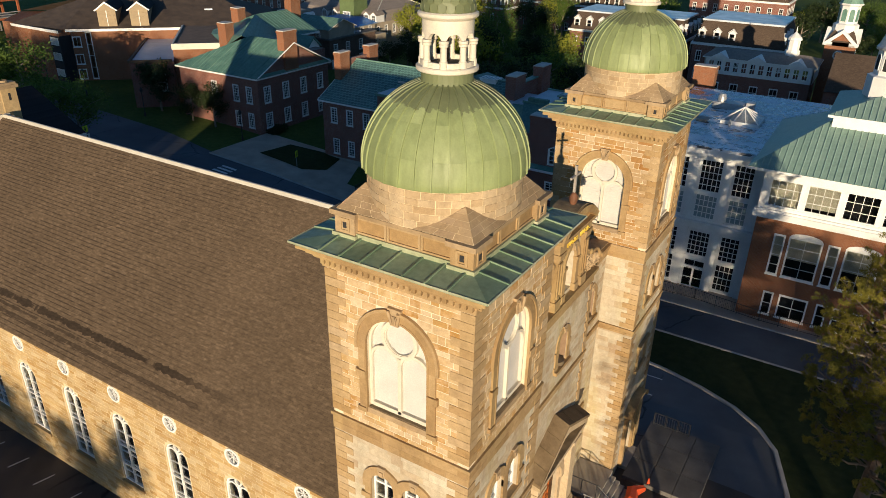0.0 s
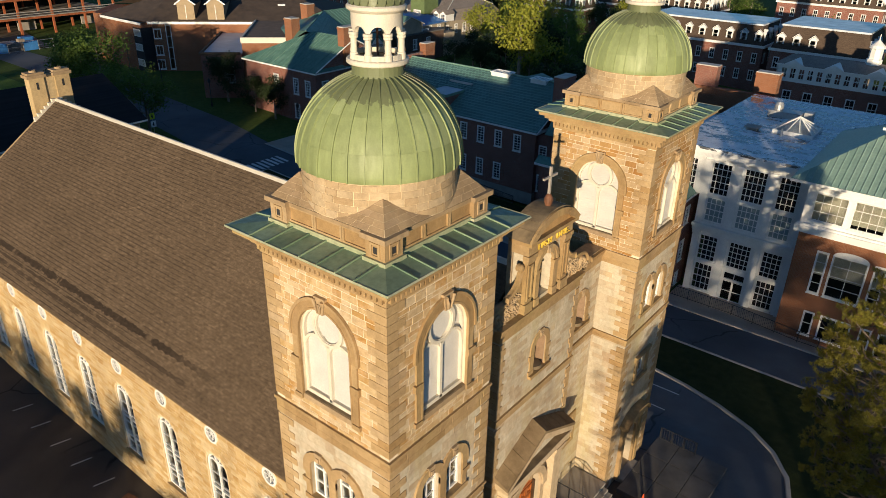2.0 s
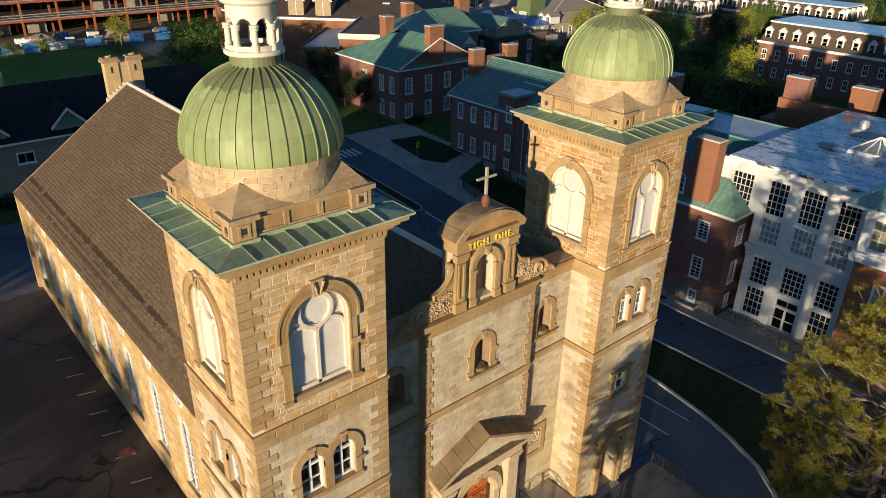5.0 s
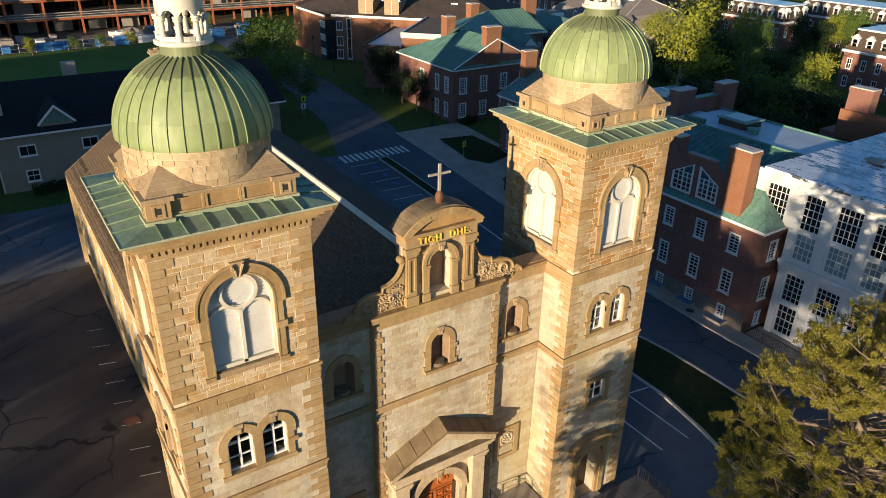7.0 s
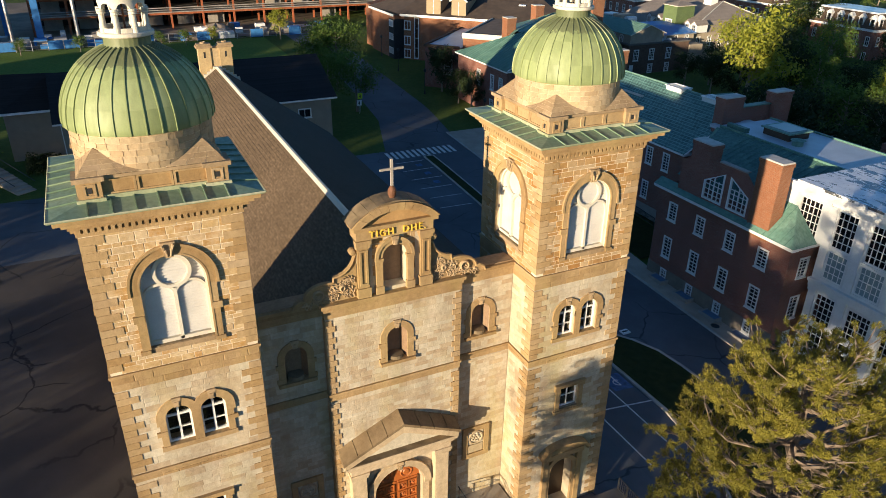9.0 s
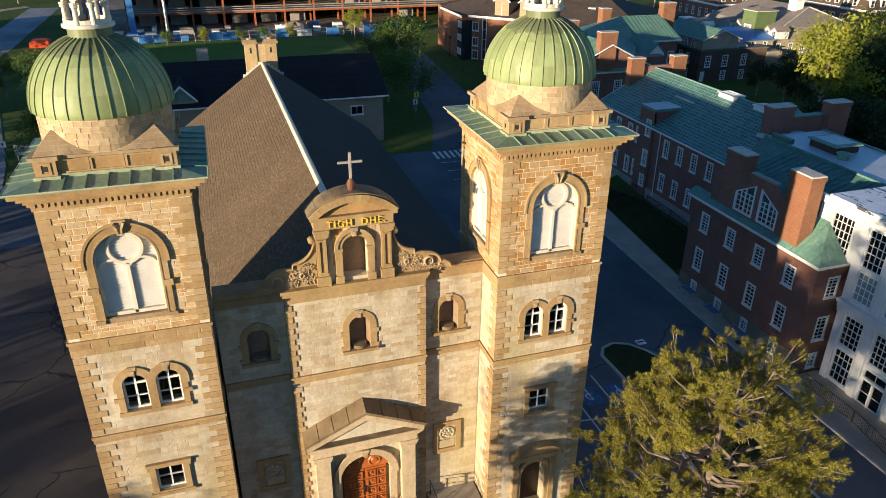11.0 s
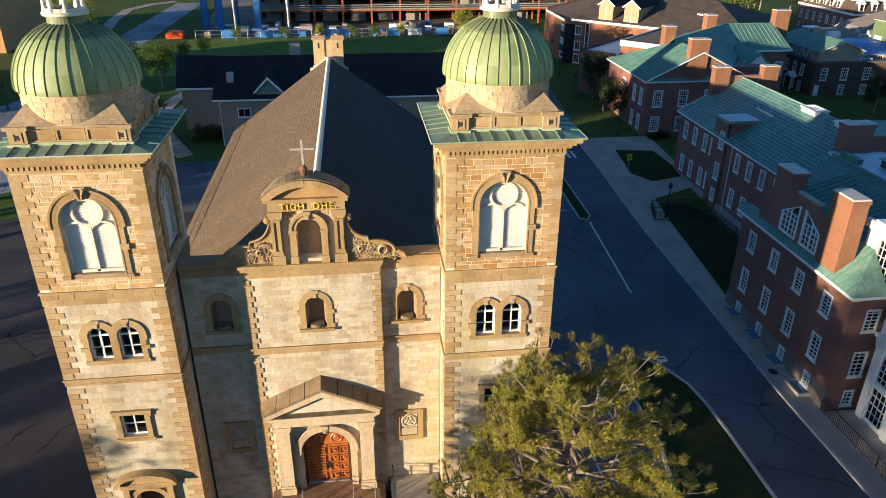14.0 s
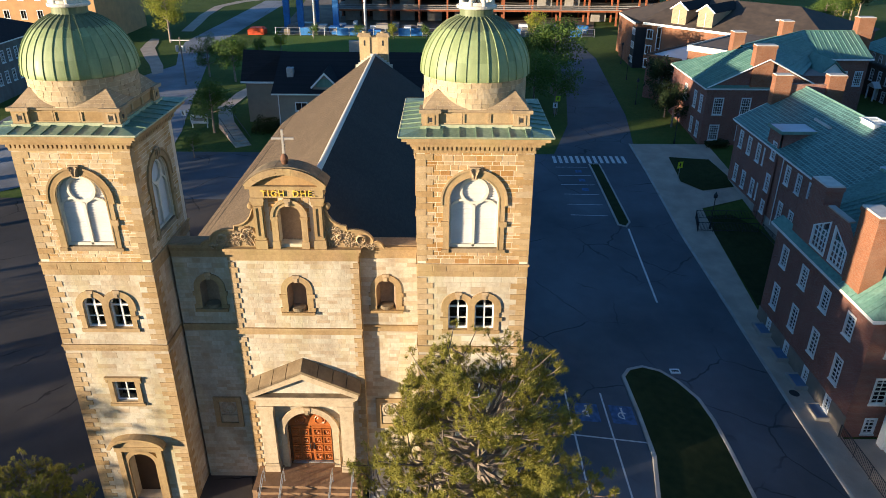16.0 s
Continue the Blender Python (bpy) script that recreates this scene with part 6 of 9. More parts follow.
def wall_face(parent, m, outer, wins, mat, name="wall", cols=3, rows=4, wmat=None, split=False):
    """A wall with its windows, given as (u, v, width, height) of their feet."""
    holes = [rect(u - w / 2, u + w / 2, v, v + h) for u, v, w, h, *_ in wins]
    part(name, Geo().wall(outer, holes, 0.22, m), mat, parent)
    for u, v, w, h, *cr in wins:
        a, b, c = window_meshes(w, h, cr[0] if cr else cols, cr[1] if cr else rows, mat=wmat)
        t = m @ Matrix.Translation((u, v, 0))
        win = part("window", a, None, parent, m=t)
        if split:
            nc, nr = (cr + [cols, rows])[:2] if len(cr) > 1 else (cols, rows)
            for k in range(1, nc):
                part("muntin", Geo().box(-w / 2 + w * k / nc - 0.024, -w / 2 + w * k / nc + 0.024, 0.07, h - 0.07, -0.1, -0.045), M_WHITE, win, m=t)
            for k in range(1, nr):
                part("glazing_bar", Geo().box(-w / 2 + 0.07, w / 2 - 0.07, h * k / nr - 0.024, h * k / nr + 0.024, -0.1, -0.04), M_WHITE, win, m=t)
        else:
            part("muntin", b, None, win, m=t)
        part("pane", c, None, win, m=t)


def sides(x0, x1, y0, y1):
    """The frames of a block's four walls, with u measured from each wall's middle, and their half widths."""
    cx, cy = (x0 + x1) / 2, (y0 + y1) / 2
    return {"s": (face(cx, y0, 0, -90), (x1 - x0) / 2), "n": (face(cx, y1, 0, 90), (x1 - x0) / 2), "e": (face(x1, cy, 0, 0), (y1 - y0) / 2), "w": (face(x0, cy, 0, 180), (y1 - y0) / 2)}


def hip_roof(parent, x0, x1, y0, y1, z, top, mat, oh=0.45, inset=None, seams=0, gables="", flat=0.0):
    """A pitched roof over a block, ridge along the longer side. gables: the ends that rise to a gable."""
    X0, X1, Y0, Y1 = x0 - oh, x1 + oh, y0 - oh, y1 + oh
    along_x = (x1 - x0) >= (y1 - y0)
    half = (Y1 - Y0) / 2 if along_x else (X1 - X0) / 2
    ins = half if inset is None else inset
    cx, cy = (X0 + X1) / 2, (Y0 + Y1) / 2
    if along_x:
        a = (X0 + (0 if "w" in gables else ins), cy, top)
        b = (X1 - (0 if "e" in gables else ins), cy, top)
        base = [(X0, Y0, z), (X1, Y0, z), (X1, Y1, z), (X0, Y1, z)]
    else:
        a = (cx, Y0 + (0 if "s" in gables else ins), top)
        b = (cx, Y1 - (0 if "n" in gables else ins), top)
        base = [(X1, Y0, z), (X1, Y1, z), (X0, Y1, z), (X0, Y0, z)]
    p = base + [a, b]
    fs = [(0, 1, 5, 4), (1, 2, 5), (2, 3, 4, 5), (3, 0, 4)]
    for f, side in zip(fs, "sene" if along_x else "enws"):
        if len(f) == 3 and (("e" if f[0] == 1 else "w") if along_x else ("n" if f[0] == 1 else "s")) in gables:
            continue
        part("roof_slope", Geo().add([p[i] for i in f], [tuple(range(len(f)))]), mat, parent)
        if seams and len(f) == 4:
            q0, q1, q2, q3 = (Vector(p[i]) for i in f)
            n = int((q1 - q0).length / seams)
            for i in range(1, n):
                s0 = q0.lerp(q1, i / n)
                t = (s0 - q0).dot((q1 - q0).normalized())
                lo, hi = (q3 - q0).dot((q1 - q0).normalized()), (q2 - q0).dot((q1 - q0).normalized())
                if t < lo:
                    s1 = q0.lerp(q3, t / lo)
                    s1 = s0 + (q3 - q0 - (q1 - q0).normalized() * lo) * (t / lo)
                elif t > hi:
                    L = (q1 - q0).length
                    s1 = s0 + (q3 - q0 - (q1 - q0).normalized() * lo) * ((L - t) / (L - hi))
                else:
                    s1 = s0 + (q3 - q0 - (q1 - q0).normalized() * lo)
                part("roof_seam", Geo().tube([s0 + Vector((0, 0, 0.03)), s1 + Vector((0, 0, 0.03))], 0.05, 4, False), mat, parent)
    e = Geo()
    e.box(X0, X1, Y0, Y0 + 0.12, z - 0.22, z - 0.004).box(X0, X1, Y1 - 0.12, Y1, z - 0.22, z - 0.004).box(X0, X0 + 0.12, Y0 + 0.12, Y1 - 0.12, z - 0.22, z - 0.004).box(X1 - 0.12, X1, Y0 + 0.12, Y1 - 0.12, z - 0.22, z - 0.004)
    part("eave_board", e, M_WHITE, parent)
    part("soffit", Geo().box(X0 + 0.12, X1 - 0.12, Y0 + 0.12, Y1 - 0.12, z - 0.12, z - 0.02), M_WHITE, parent)
    for s, on in (("e", X1 - oh), ("w", X0 + oh)):
        if s in gables and along_x:
            part("gable", Geo().add([(on, y0, z - 0.1), (on, y1, z - 0.1), (on, cy, top - 0.12)], [(0, 1, 2) if s == "e" else (2, 1, 0)]), parent_wall(parent), parent)
            for q, w in ((y0 - oh, 1), (y1 + oh, -1)):
                part("gable_board", Geo().tube([(on + (0.42 if s == "e" else -0.42), q, z - 0.06), (on + (0.42 if s == "e" else -0.42), cy, top - 0.06)], 0.1, 4), M_WHITE, parent)


WALLS = {}


def parent_wall(parent):
    return WALLS[parent.name]


def chimney(parent, x, y, z0, z1, wx=1.2, wy=1.2, mat=None, name="chimney"):
    c = part(name, Geo().box(x - wx / 2, x + wx / 2, y - wy / 2, y + wy / 2, z0, z1), mat or M_BRICK_L, parent)
    part("chimney_collar", Geo().box(x - wx / 2 - 0.07, x + wx / 2 + 0.07, y - wy / 2 - 0.07, y + wy / 2 + 0.07, z1 - 0.3, z1), mat or M_BRICK_L, c)
    part("chimney_cap", Geo().slab(x - wx / 2 - 0.03, x + wx / 2 + 0.03, y - wy / 2 - 0.03, y + wy / 2 + 0.03, z1, z1 + 0.12, 0.04), M_CAP, c)
    return c


def house(name, label, category, x0, x1, y0, y1, base, eave, wins, mat=None, group="", plinth=0.0, cols=3, rows=4):
    """A block of four walls with windows by side; returns its Empty."""
    h = thing(name, ((x0 + x1) / 2, (y0 + y1) / 2, base), label, category, group)
    WALLS[h.name] = mat or M_BRICK
    for s, (m, hw) in sides(x0, x1, y0, y1).items():
        wall_face(h, m, rect(-hw, hw, base - 1.0, eave), wins.get(s, []), mat or M_BRICK, cols=cols, rows=rows)
        if plinth:
            part("plinth", Geo().box(-hw - 0.05, hw + 0.05, base - 1.0, base + plinth, 0.0, 0.06, m), M_BASE, h)
    part("interior", Geo().box(x0 + 0.8, x1 - 0.8, y0 + 0.8, y1 - 0.8, base - 1, eave - 0.3), M_ROOM, h)
    return h


def row(us, v, w, h, *cr):
    return [(u, v, w, h, *cr) for u in us]


# brick house with two half-round gable windows
def brick_house():
    x0, x1, y0, y1, base, eave = -23.6, -8.3, 36.2, 47.0, -1.9, 8.0
    cx = (x0 + x1) / 2
    us = [x - cx for x in (-21.5, -17.95, -14.4, -10.85)]
    wins = {"s": row(us, 5.1, 1.05, 1.75, 2, 6) + row(us, 1.2, 1.05, 2.1, 2, 6) + row([u + 0.1 for u in us], -1.25, 0.8, 1.15, 2, 4),
            "e": row([-3.6], 5.1, 1.05, 1.75, 2, 6) + row([-3.6], 1.2, 1.05, 2.1, 2, 6) + row([-3.6], -1.4, 0.8, 1.3, 2, 4)}
    h = house("brick_house", "dark red brick house with paired gable windows and copper roof skirt", "house", x0, x1, y0, y1, base, eave, wins)
    mp = face(0, y0, 0, -90)
    edges = [x0 - 0.05] + [e for u in us for e in (cx + u + 0.1 - 0.48, cx + u + 0.1 + 0.48)] + [x1 + 0.05]
    for a, b in zip(edges[::2], edges[1::2]):
        part("plinth", Geo().box(a, b, base - 1.0, 0.05, 0.0, 0.06, mp), M_PLINTH, h, "brownish concrete plinth")
    # green skirt above the eave, white gutter
    part("gutter", Geo().box(x0 - 0.4, x1 + 0.4, y0 - 0.5, y0 - 0.3, eave - 0.05, eave + 0.17).box(x1 + 0.25, x1 + 0.4, y0 - 0.3, y1, eave - 0.05, eave + 0.17), M_WHITE, h)
    part("soffit", Geo().box(x0 - 0.38, x1 + 0.38, y0 - 0.45, y0 + 0.3, eave - 0.1, eave), M_WHITE, h)
    part("roof_skirt", Geo().add([(x0 - 0.4, y0 - 0.5, eave + 0.16), (-12.8, y0 - 0.5, eave + 0.16), (-12.8, y0 + 0.35, eave + 0.75), (x0 - 0.4, y0 + 0.35, eave + 0.75)], [(0, 1, 2, 3)]), M_TEAL, h, "green copper roof skirt")
    # hipped corner roof beside the chimney
    part("corner_roof", Geo().add([(-12.8, y0 - 0.5, eave + 0.16), (x1 + 0.4, y0 - 0.5, eave + 0.16), (x1 + 0.4, y0 + 2.25, eave + 0.16), (-10.4, y0 + 2.25, 10.5), (-12.8, y0 + 2.25, 10.5)],
                                  [(0, 1, 3, 4), (1, 2, 3)]), M_TEAL, h, "green copper hipped roof")
    # gable wall with windows between the chimneys
    g = [(x0 + 2.2, eave), (-12.4, eave), (-12.4, 10.9), (-14.0, 12.4), (-17.0, 12.4), (x0 + 2.2, 11.4)]
    m = face(0, y0 + 0.02, 0, -90)
    hl = [[(-18.35, 8.75), (-16.2, 8.75), (-16.2, 11.5), (-18.35, 10.35)], [(-15.5, 8.75), (-13.45, 8.75), (-13.45, 10.35), (-15.5, 11.5)]]
    part("gable_wall", Geo().wall(g, hl, 0.25, m), M_BRICK, h)
    for q in hl:
        c = sum(p[0] for p in q) / 4
        w = part("gable_window", Geo().band([(c + (u - c) * 0.9, 10.1 + (v - 10.1) * 0.93) for u, v in q], [(c + (u - c) * 1.06, 10.1 + (v - 10.1) * 1.05) for u, v in q], -0.1, 0.05, m, True), M_WHITE, h, "white half-arched gable window")
        b = Geo().box(c - 0.05, c + 0.05, 8.8, 10.9, -0.1, 0.0, m)
        for du in (-0.5, 0.5):
            b.box(c + du - 0.03, c + du + 0.03, 8.8, 10.6, -0.1, -0.02, m)
        for v in (9.2, 9.65, 10.1, 10.5):
            b.box(c - 0.95, c + 0.95, v - 0.025, v + 0.025, -0.1, -0.025, m)
        part("muntin", b, M_WHITE, w)
        part("pane", Geo().prism(q, -0.12, -0.11, m), M_GLASS, w)
    part("gable_coping", Geo().box(-17.0, -14.0, 12.38, 12.5, -0.4, 0.1, m), M_BASE, h)
    chimney(h, -11.9, y0 + 0.55, eave - 0.5, 14.1, 2.2, 1.3, M_BRICK_L)
    for i in range(8):
        x = -12.6 + 0.55 * i
        k = 1.0 if x < -10.4 else (x1 + 0.4 - x) / (x1 + 0.4 + 10.4)
        part("roof_seam", Geo().tube([(x, y0 - 0.5, eave + 0.19), (x, y0 - 0.5 + 2.75 * k, eave + 0.19 + 2.34 * k)], 0.035, 4, False), M_TEAL, h)
    chimney(h, -19.6, y0 + 1.0, eave - 0.5, 13.3, 2.3, 1.3, M_BRICK)
    part("upper_block", Geo().box(x0 + 2.2, -12.4, y0 + 0.3, y0 + 4.0, eave - 0.2, 9.5), M_BRICK, h)
    part("upper_slope", Geo().add([(x0 + 1.6, y0 + 0.32, 9.6), (-11.4, y0 + 0.32, 9.6), (-11.4, y0 + 8.5, 12.28), (x0 - 1.8, y0 + 8.5, 12.28)], [(0, 1, 2, 3)]), M_TEAL, h, "green copper slope behind the gable")
    for i in range(16):
        part("roof_seam", Geo().tube([(x0 + 2 + 0.64 * i, y0 + 0.4, 9.68), (x0 + 2 + 0.64 * i, y0 + 8.5, 12.31)], 0.035, 4, False), M_TEAL, h)
    part("flat_roof", Geo().box(x0 - 1.8, -10.2, y0 + 8.5, y0 + 15.4, 12.0, 12.3), M_SHEET, h, "grey flat roof behind the copper slope")
    part("roof_kerb", Geo().box(x0 - 1.9, -10.2, y0 + 8.4, y0 + 8.6, 12.2, 12.42).box(x0 - 1.9, -10.2, y0 + 15.3, y0 + 15.5, 12.2, 12.45), M_TEAL, h)
    part("flat_roof_wall", Geo().box(x0 - 1.7, -10.3, y0 + 8.6, y0 + 15.3, eave - 1, 12.0), M_BRICK, h)
    part("roof_hatch", Geo().box(-22.0, -19.0, 46.7, 49.4, 12.3, 12.95), M_DROOF, h, "brown roof hatch with copper rim")
    part("hatch_rim", Geo().box(-22.2, -18.8, 46.5, 49.6, 12.95, 13.08), M_TEAL, h)
    part("hatch_top", Geo().box(-21.8, -19.2, 46.9, 49.2, 13.08, 13.14), M_FROST, h)
    part("roof_duct", Geo().box(-25.0, -22.6, 45.0, 45.5, 12.3, 12.75), M_TEAL, h)
    part("roof_vent", Geo().lathe([(0.5, 12.3), (0.5, 12.75), (0.7, 12.8), (0.0, 13.0)], 12, Matrix.Translation((-17.9, 46.6, 0))), M_TEAL, h)
    return h


brick_house()


# long brick dormitory with green copper roof
def long_house():
    base = 0.4
    x0, x1, y0, y1 = -54.3, -28.9, 43.9, 58.5
    wins = {"s": row([x - (x0 + x1) / 2 for x in (-52.4, -49.8, -47.1)], 5.6, 1.0, 2.0, 2, 6) + row([-45.5 - (x0 + x1) / 2], 5.7, 0.45, 1.9, 1, 4) + row([-45.5 - (x0 + x1) / 2], 1.5, 0.45, 1.9, 1, 4) + row([x - (x0 + x1) / 2 for x in (-52.2, -49.7, -47.0)], 1.4, 1.0, 2.0, 2, 6)
            + row([x - (x0 + x1) / 2 for x in (-39.3, -36.7, -34.1, -31.4)], 5.7, 1.0, 1.95, 2, 6) + row([x - (x0 + x1) / 2 for x in (-39.3, -36.7, -34.1)], 1.6, 1.0, 2.0, 2, 6),
            "w": row([-4.5, 0, 4.5], 5.5, 1.0, 2.0, 2, 6) + row([-4.5, 0, 4.5], 1.4, 1.0, 2.0, 2, 6)}
    h = house("brick_dormitory", "long dark brick dormitory with green copper roof and white sash windows", "dormitory", x0, x1, y0, y1, base, 8.45, wins, plinth=0.5)
    hip_roof(h, x0, x1, y0, y1, 8.5, 12.6, M_TILE, 0.45, seams=0.0, gables="we")
    # entrance bay
    b = -45.1, -42.1
    m = face(-43.6, y0 - 0.16, 0, -90)
    wall_face(h, m, rect(-1.5, 1.5, base - 1, 10.4), [(0.5, 7.2, 1.0, 1.9, 2, 6), (0.5, 3.5, 1.0, 1.9, 2, 6), (0.5, 0.9, 0.9, 1.4, 2, 4)], M_BRICK, "bay_wall")
    for xs in (b[0], b[1] - 0.2):
        part("bay_side", Geo().box(xs, xs + 0.2, y0 + 0.1, y0 + 5.2, 8.0, 10.4), M_BRICK, h)
    part("bay_roof", Geo().box(b[0] - 0.1, b[1] + 0.15, y0 - 0.3, y0 + 4.4, 10.42, 10.6), M_SHEET, h, "blue-grey sheet roof of the bay")
    part("bay_roof_edge", Geo().box(b[0] - 0.2, b[1] + 0.25, y0 - 0.42, y0 - 0.3, 10.35, 10.66).box(b[1] + 0.15, b[1] + 0.27, y0 - 0.3, y0 + 4.4, 10.35, 10.66).box(b[0] - 0.22, b[0] - 0.1, y0 - 0.3, y0 + 4.4, 10.35, 10.66), M_TEAL, h)
    part("bay_upstand", Geo().box(b[0], b[1] + 0.6, y0 + 4.4, y0 + 4.6, 10.3, 11.3), M_CAP, h, "pale upstand behind the bay roof")
    part("downpipe", Geo().tube([(-40.6, y0 - 0.1, 8.2), (-40.6, y0 - 0.1, base)], 0.06, 6), M_WHITE, h)
    part("copper_hip", Geo().tube([(x0 - 0.3, 51.2, 12.62), (x1 + 0.3, 51.2, 12.62)], 0.12, 6), M_TEAL, h, "rolled copper ridge")
    chimney(h, -54.2, 48.2, 8, 14.0, 1.1, 2.0)
    chimney(h, -54.2, 54.6, 8, 14.0, 1.1, 2.0)
    part("west_parapet", Geo().box(-54.5, -54.1, 49.2, 53.6, 8, 12.9), M_BRICK, h)
    chimney(h, -28.4, 48.6, 8, 14.2, 1.3, 2.7, M_BRICK)
    chimney(h, -28.2, 55.6, 8, 14.2, 1.3, 2.5, M_BRICK)
    part("ridge_parapet", Geo().box(-28.8, -28.1, 49.9, 54.4, 8, 12.95), M_BRICK, h)
    part("parapet_coping", Geo().box(-28.9, -28.0, 49.9, 54.4, 12.95, 13.05), M_TEAL, h)
    for x0s, x1s in ((-40.1, -37.5), (-34.2, -32.0)):
        sk = part("skylight", Geo().box(x0s, x1s, 50.5, 52.0, 12.0, 12.7).band([(x0s + 0.1, 50.5), (x1s - 0.1, 50.5), (x1s - 0.1, 51.9), (x0s + 0.1, 51.9)], [(x0s - 0.1, 50.35), (x1s + 0.1, 50.35), (x1s + 0.1, 52.1), (x0s - 0.1, 52.1)], 12.7, 12.8, Matrix.Identity(4), True), M_WHITE, h, "white framed roof skylight")
        part("skylight_pane", Geo().box(x0s + 0.1, x1s - 0.1, 50.5, 51.9, 12.705, 12.73), M_FROST, sk)
        for k in range(1, 5):
            xk = x0s + (x1s - x0s) * k / 5
            part("glazing_bar", Geo().box(xk - 0.05, xk + 0.05, 50.5, 51.9, 12.73, 12.78), M_WHITE, sk)
    # copper roof of the rear wing
    part("rear_slope", Geo().add([(-38.6, 53.0, 11.5), (-37.8, 59.2, 11.5), (-31.0, 55.6, 11.3), (-31.2, 53.0, 11.3)][::-1] + [(-38.6, 59.4, 8.6), (-31.0, 55.8, 8.6)], [(0, 1, 2, 3)]), M_TEAL, h, "green copper slope behind the parapet")
    return h


long_house()


# neighbouring block linking to the brick house
def link_block():
    h = house("brick_link", "brick link building with copper mansard and flat roof", "building", -29.4, -23.4, 44.5, 51.4, -0.5, 8.3, {"s": row([-1.8, 1.8], 4.9, 1.0, 1.9, 2, 6) + row([-1.8, 1.8], 1.2, 1.0, 2.0, 2, 6)})
    part("mansard", Geo().add([(-28.0, 44.3, 8.3), (-23.5, 44.3, 8.3), (-23.5, 46.5, 11.4), (-27.6, 46.5, 11.4)], [(0, 1, 2, 3)]), M_TEAL, h)
    part("link_roof", Geo().box(-28.6, -25.5, 46.5, 51.6, 11.2, 11.5), M_SHEET, h)
    return h


link_block()


# white glazed hall and brick wing
def white_hall():
    x0, x1, y0, y1 = -7.6, 1.75, 38.5, 62.0
    base, top = -1.8, 12.5
    h = thing("white_hall", (-3, 50, base), "white panelled hall with tall gridded windows and flat roof", "building")
    m = face((x0 + x1) / 2, y0, 0, -90)
    c = (x0 + x1) / 2
    tall = [(-6.0 - c, 8.4, 1.75, 3.1, 4, 5), (-3.05 - c, 8.4, 2.0, 3.1, 5, 5), (-0.2 - c, 8.4, 1.75, 3.1, 4, 5), (-6.0 - c, 5.7, 1.75, 2.4, 4, 4), (-3.05 - c, 5.7, 2.0, 2.4, 5, 4), (-0.2 - c, 5.7, 1.75, 2.4, 4, 4),
            (-6.0 - c, 1.75, 1.75, 2.6, 4, 5), (-3.05 - c, 1.75, 2.0, 2.6, 5, 5), (-0.2 - c, 1.75, 1.75, 2.6, 4, 5), (-6.0 - c, -1.4, 1.75, 2.8, 4, 4), (-3.05 - c, -1.7, 2.0, 3.0, 2, 3), (-0.2 - c, -1.4, 1.75, 2.8, 4, 4)]
    wall_face(h, m, rect(x0 - c, x1 - c, base - 1, top), tall, M_WHITE, "front_wall")
    for u, v, w, hh, *_ in tall[3:6]:
        part("spandrel_panel", Geo().box(u - w / 2 + 0.05, u + w / 2 - 0.05, v + 0.05, v + hh - 0.05, -0.083, -0.072, m), M_FROST, h, "pale frosted glass panel")
    for i, x in enumerate((x0 + 0.35, -4.55, -1.55, x1 - 0.35)):
        part("pilaster", Geo().box(x - c - 0.32, x - c + 0.32, base - 1, 4.7, 0.0, 0.16, m).box(x - c - 0.38, x - c + 0.38, 4.35, 4.7, 0.0, 0.24, m).box(x - c - 0.36, x - c + 0.36, 5.45, 11.6, 0.0, 0.13, m), M_WHITE, h)
    part("middle_cornice", Geo().box(x0 - c - 0.1, x1 - c, 4.7, 5.1, 0.0, 0.25, m).box(x0 - c - 0.15, x1 - c, 5.1, 5.4, 0.0, 0.4, m), M_WHITE, h)
    part("roof_cornice", Geo().box(x0 - c - 0.2, x1 - c, 11.9, 12.5, 0.0, 0.3, m), M_WHITE, h)
    wall_face(h, m, rect(-11.6 - c, x0 - c - 0.02, 8.2, top), [(-9.25 - c, 8.4, 2.0, 3.1, 5, 5)], M_WHITE, "upper_wall")
    part("roof_cornice", Geo().box(-11.7 - c, x0 - c - 0.21, 11.9, 12.5, 0.0, 0.3, m), M_WHITE, h)
    part("upper_body", Geo().box(-11.5, x0 + 0.8, y0 + 0.9, y0 + 6.5, 8.0, top - 0.3), M_ROOM, h)
    wall_face(h, face(x0, (y0 + y1) / 2, 0, 180), rect(-11.75, 11.75, 8.0, top), [(10.2 - 2.1 * i, 9.0, 1.7, 2.6, 4, 5) for i in range(2)], M_WHITE, "side_wall")
    part("body", Geo().box(x0 + 0.9, x1 + 6, y0 + 1.0, y1, base - 1, top - 0.3), M_ROOM, h)
    part("roof", Geo().add([(x0 - 3.2, y0 - 0.3, top), (12, y0 - 0.3, top), (12, y1, top), (x0 - 3.2, y1, top), (x0 - 3.2, y0 - 0.3, top + 0.22), (12, y0 - 0.3, top + 0.22), (12, y1, top + 0.22), (x0 - 3.2, y1, top + 0.22)],
                           [(4, 5, 6, 7), (0, 1, 5, 4), (1, 2, 6, 5), (2, 3, 7, 6), (3, 0, 4, 7)]), M_WET, h, "wet pale membrane flat roof")
    sk = part("skylight", Geo().box(-4.65, -0.95, 47.2, 50.8, top + 0.2, 13.05), M_WHITE, h, "white framed pyramid skylight")
    ap = (-2.8, 49, 14.2)
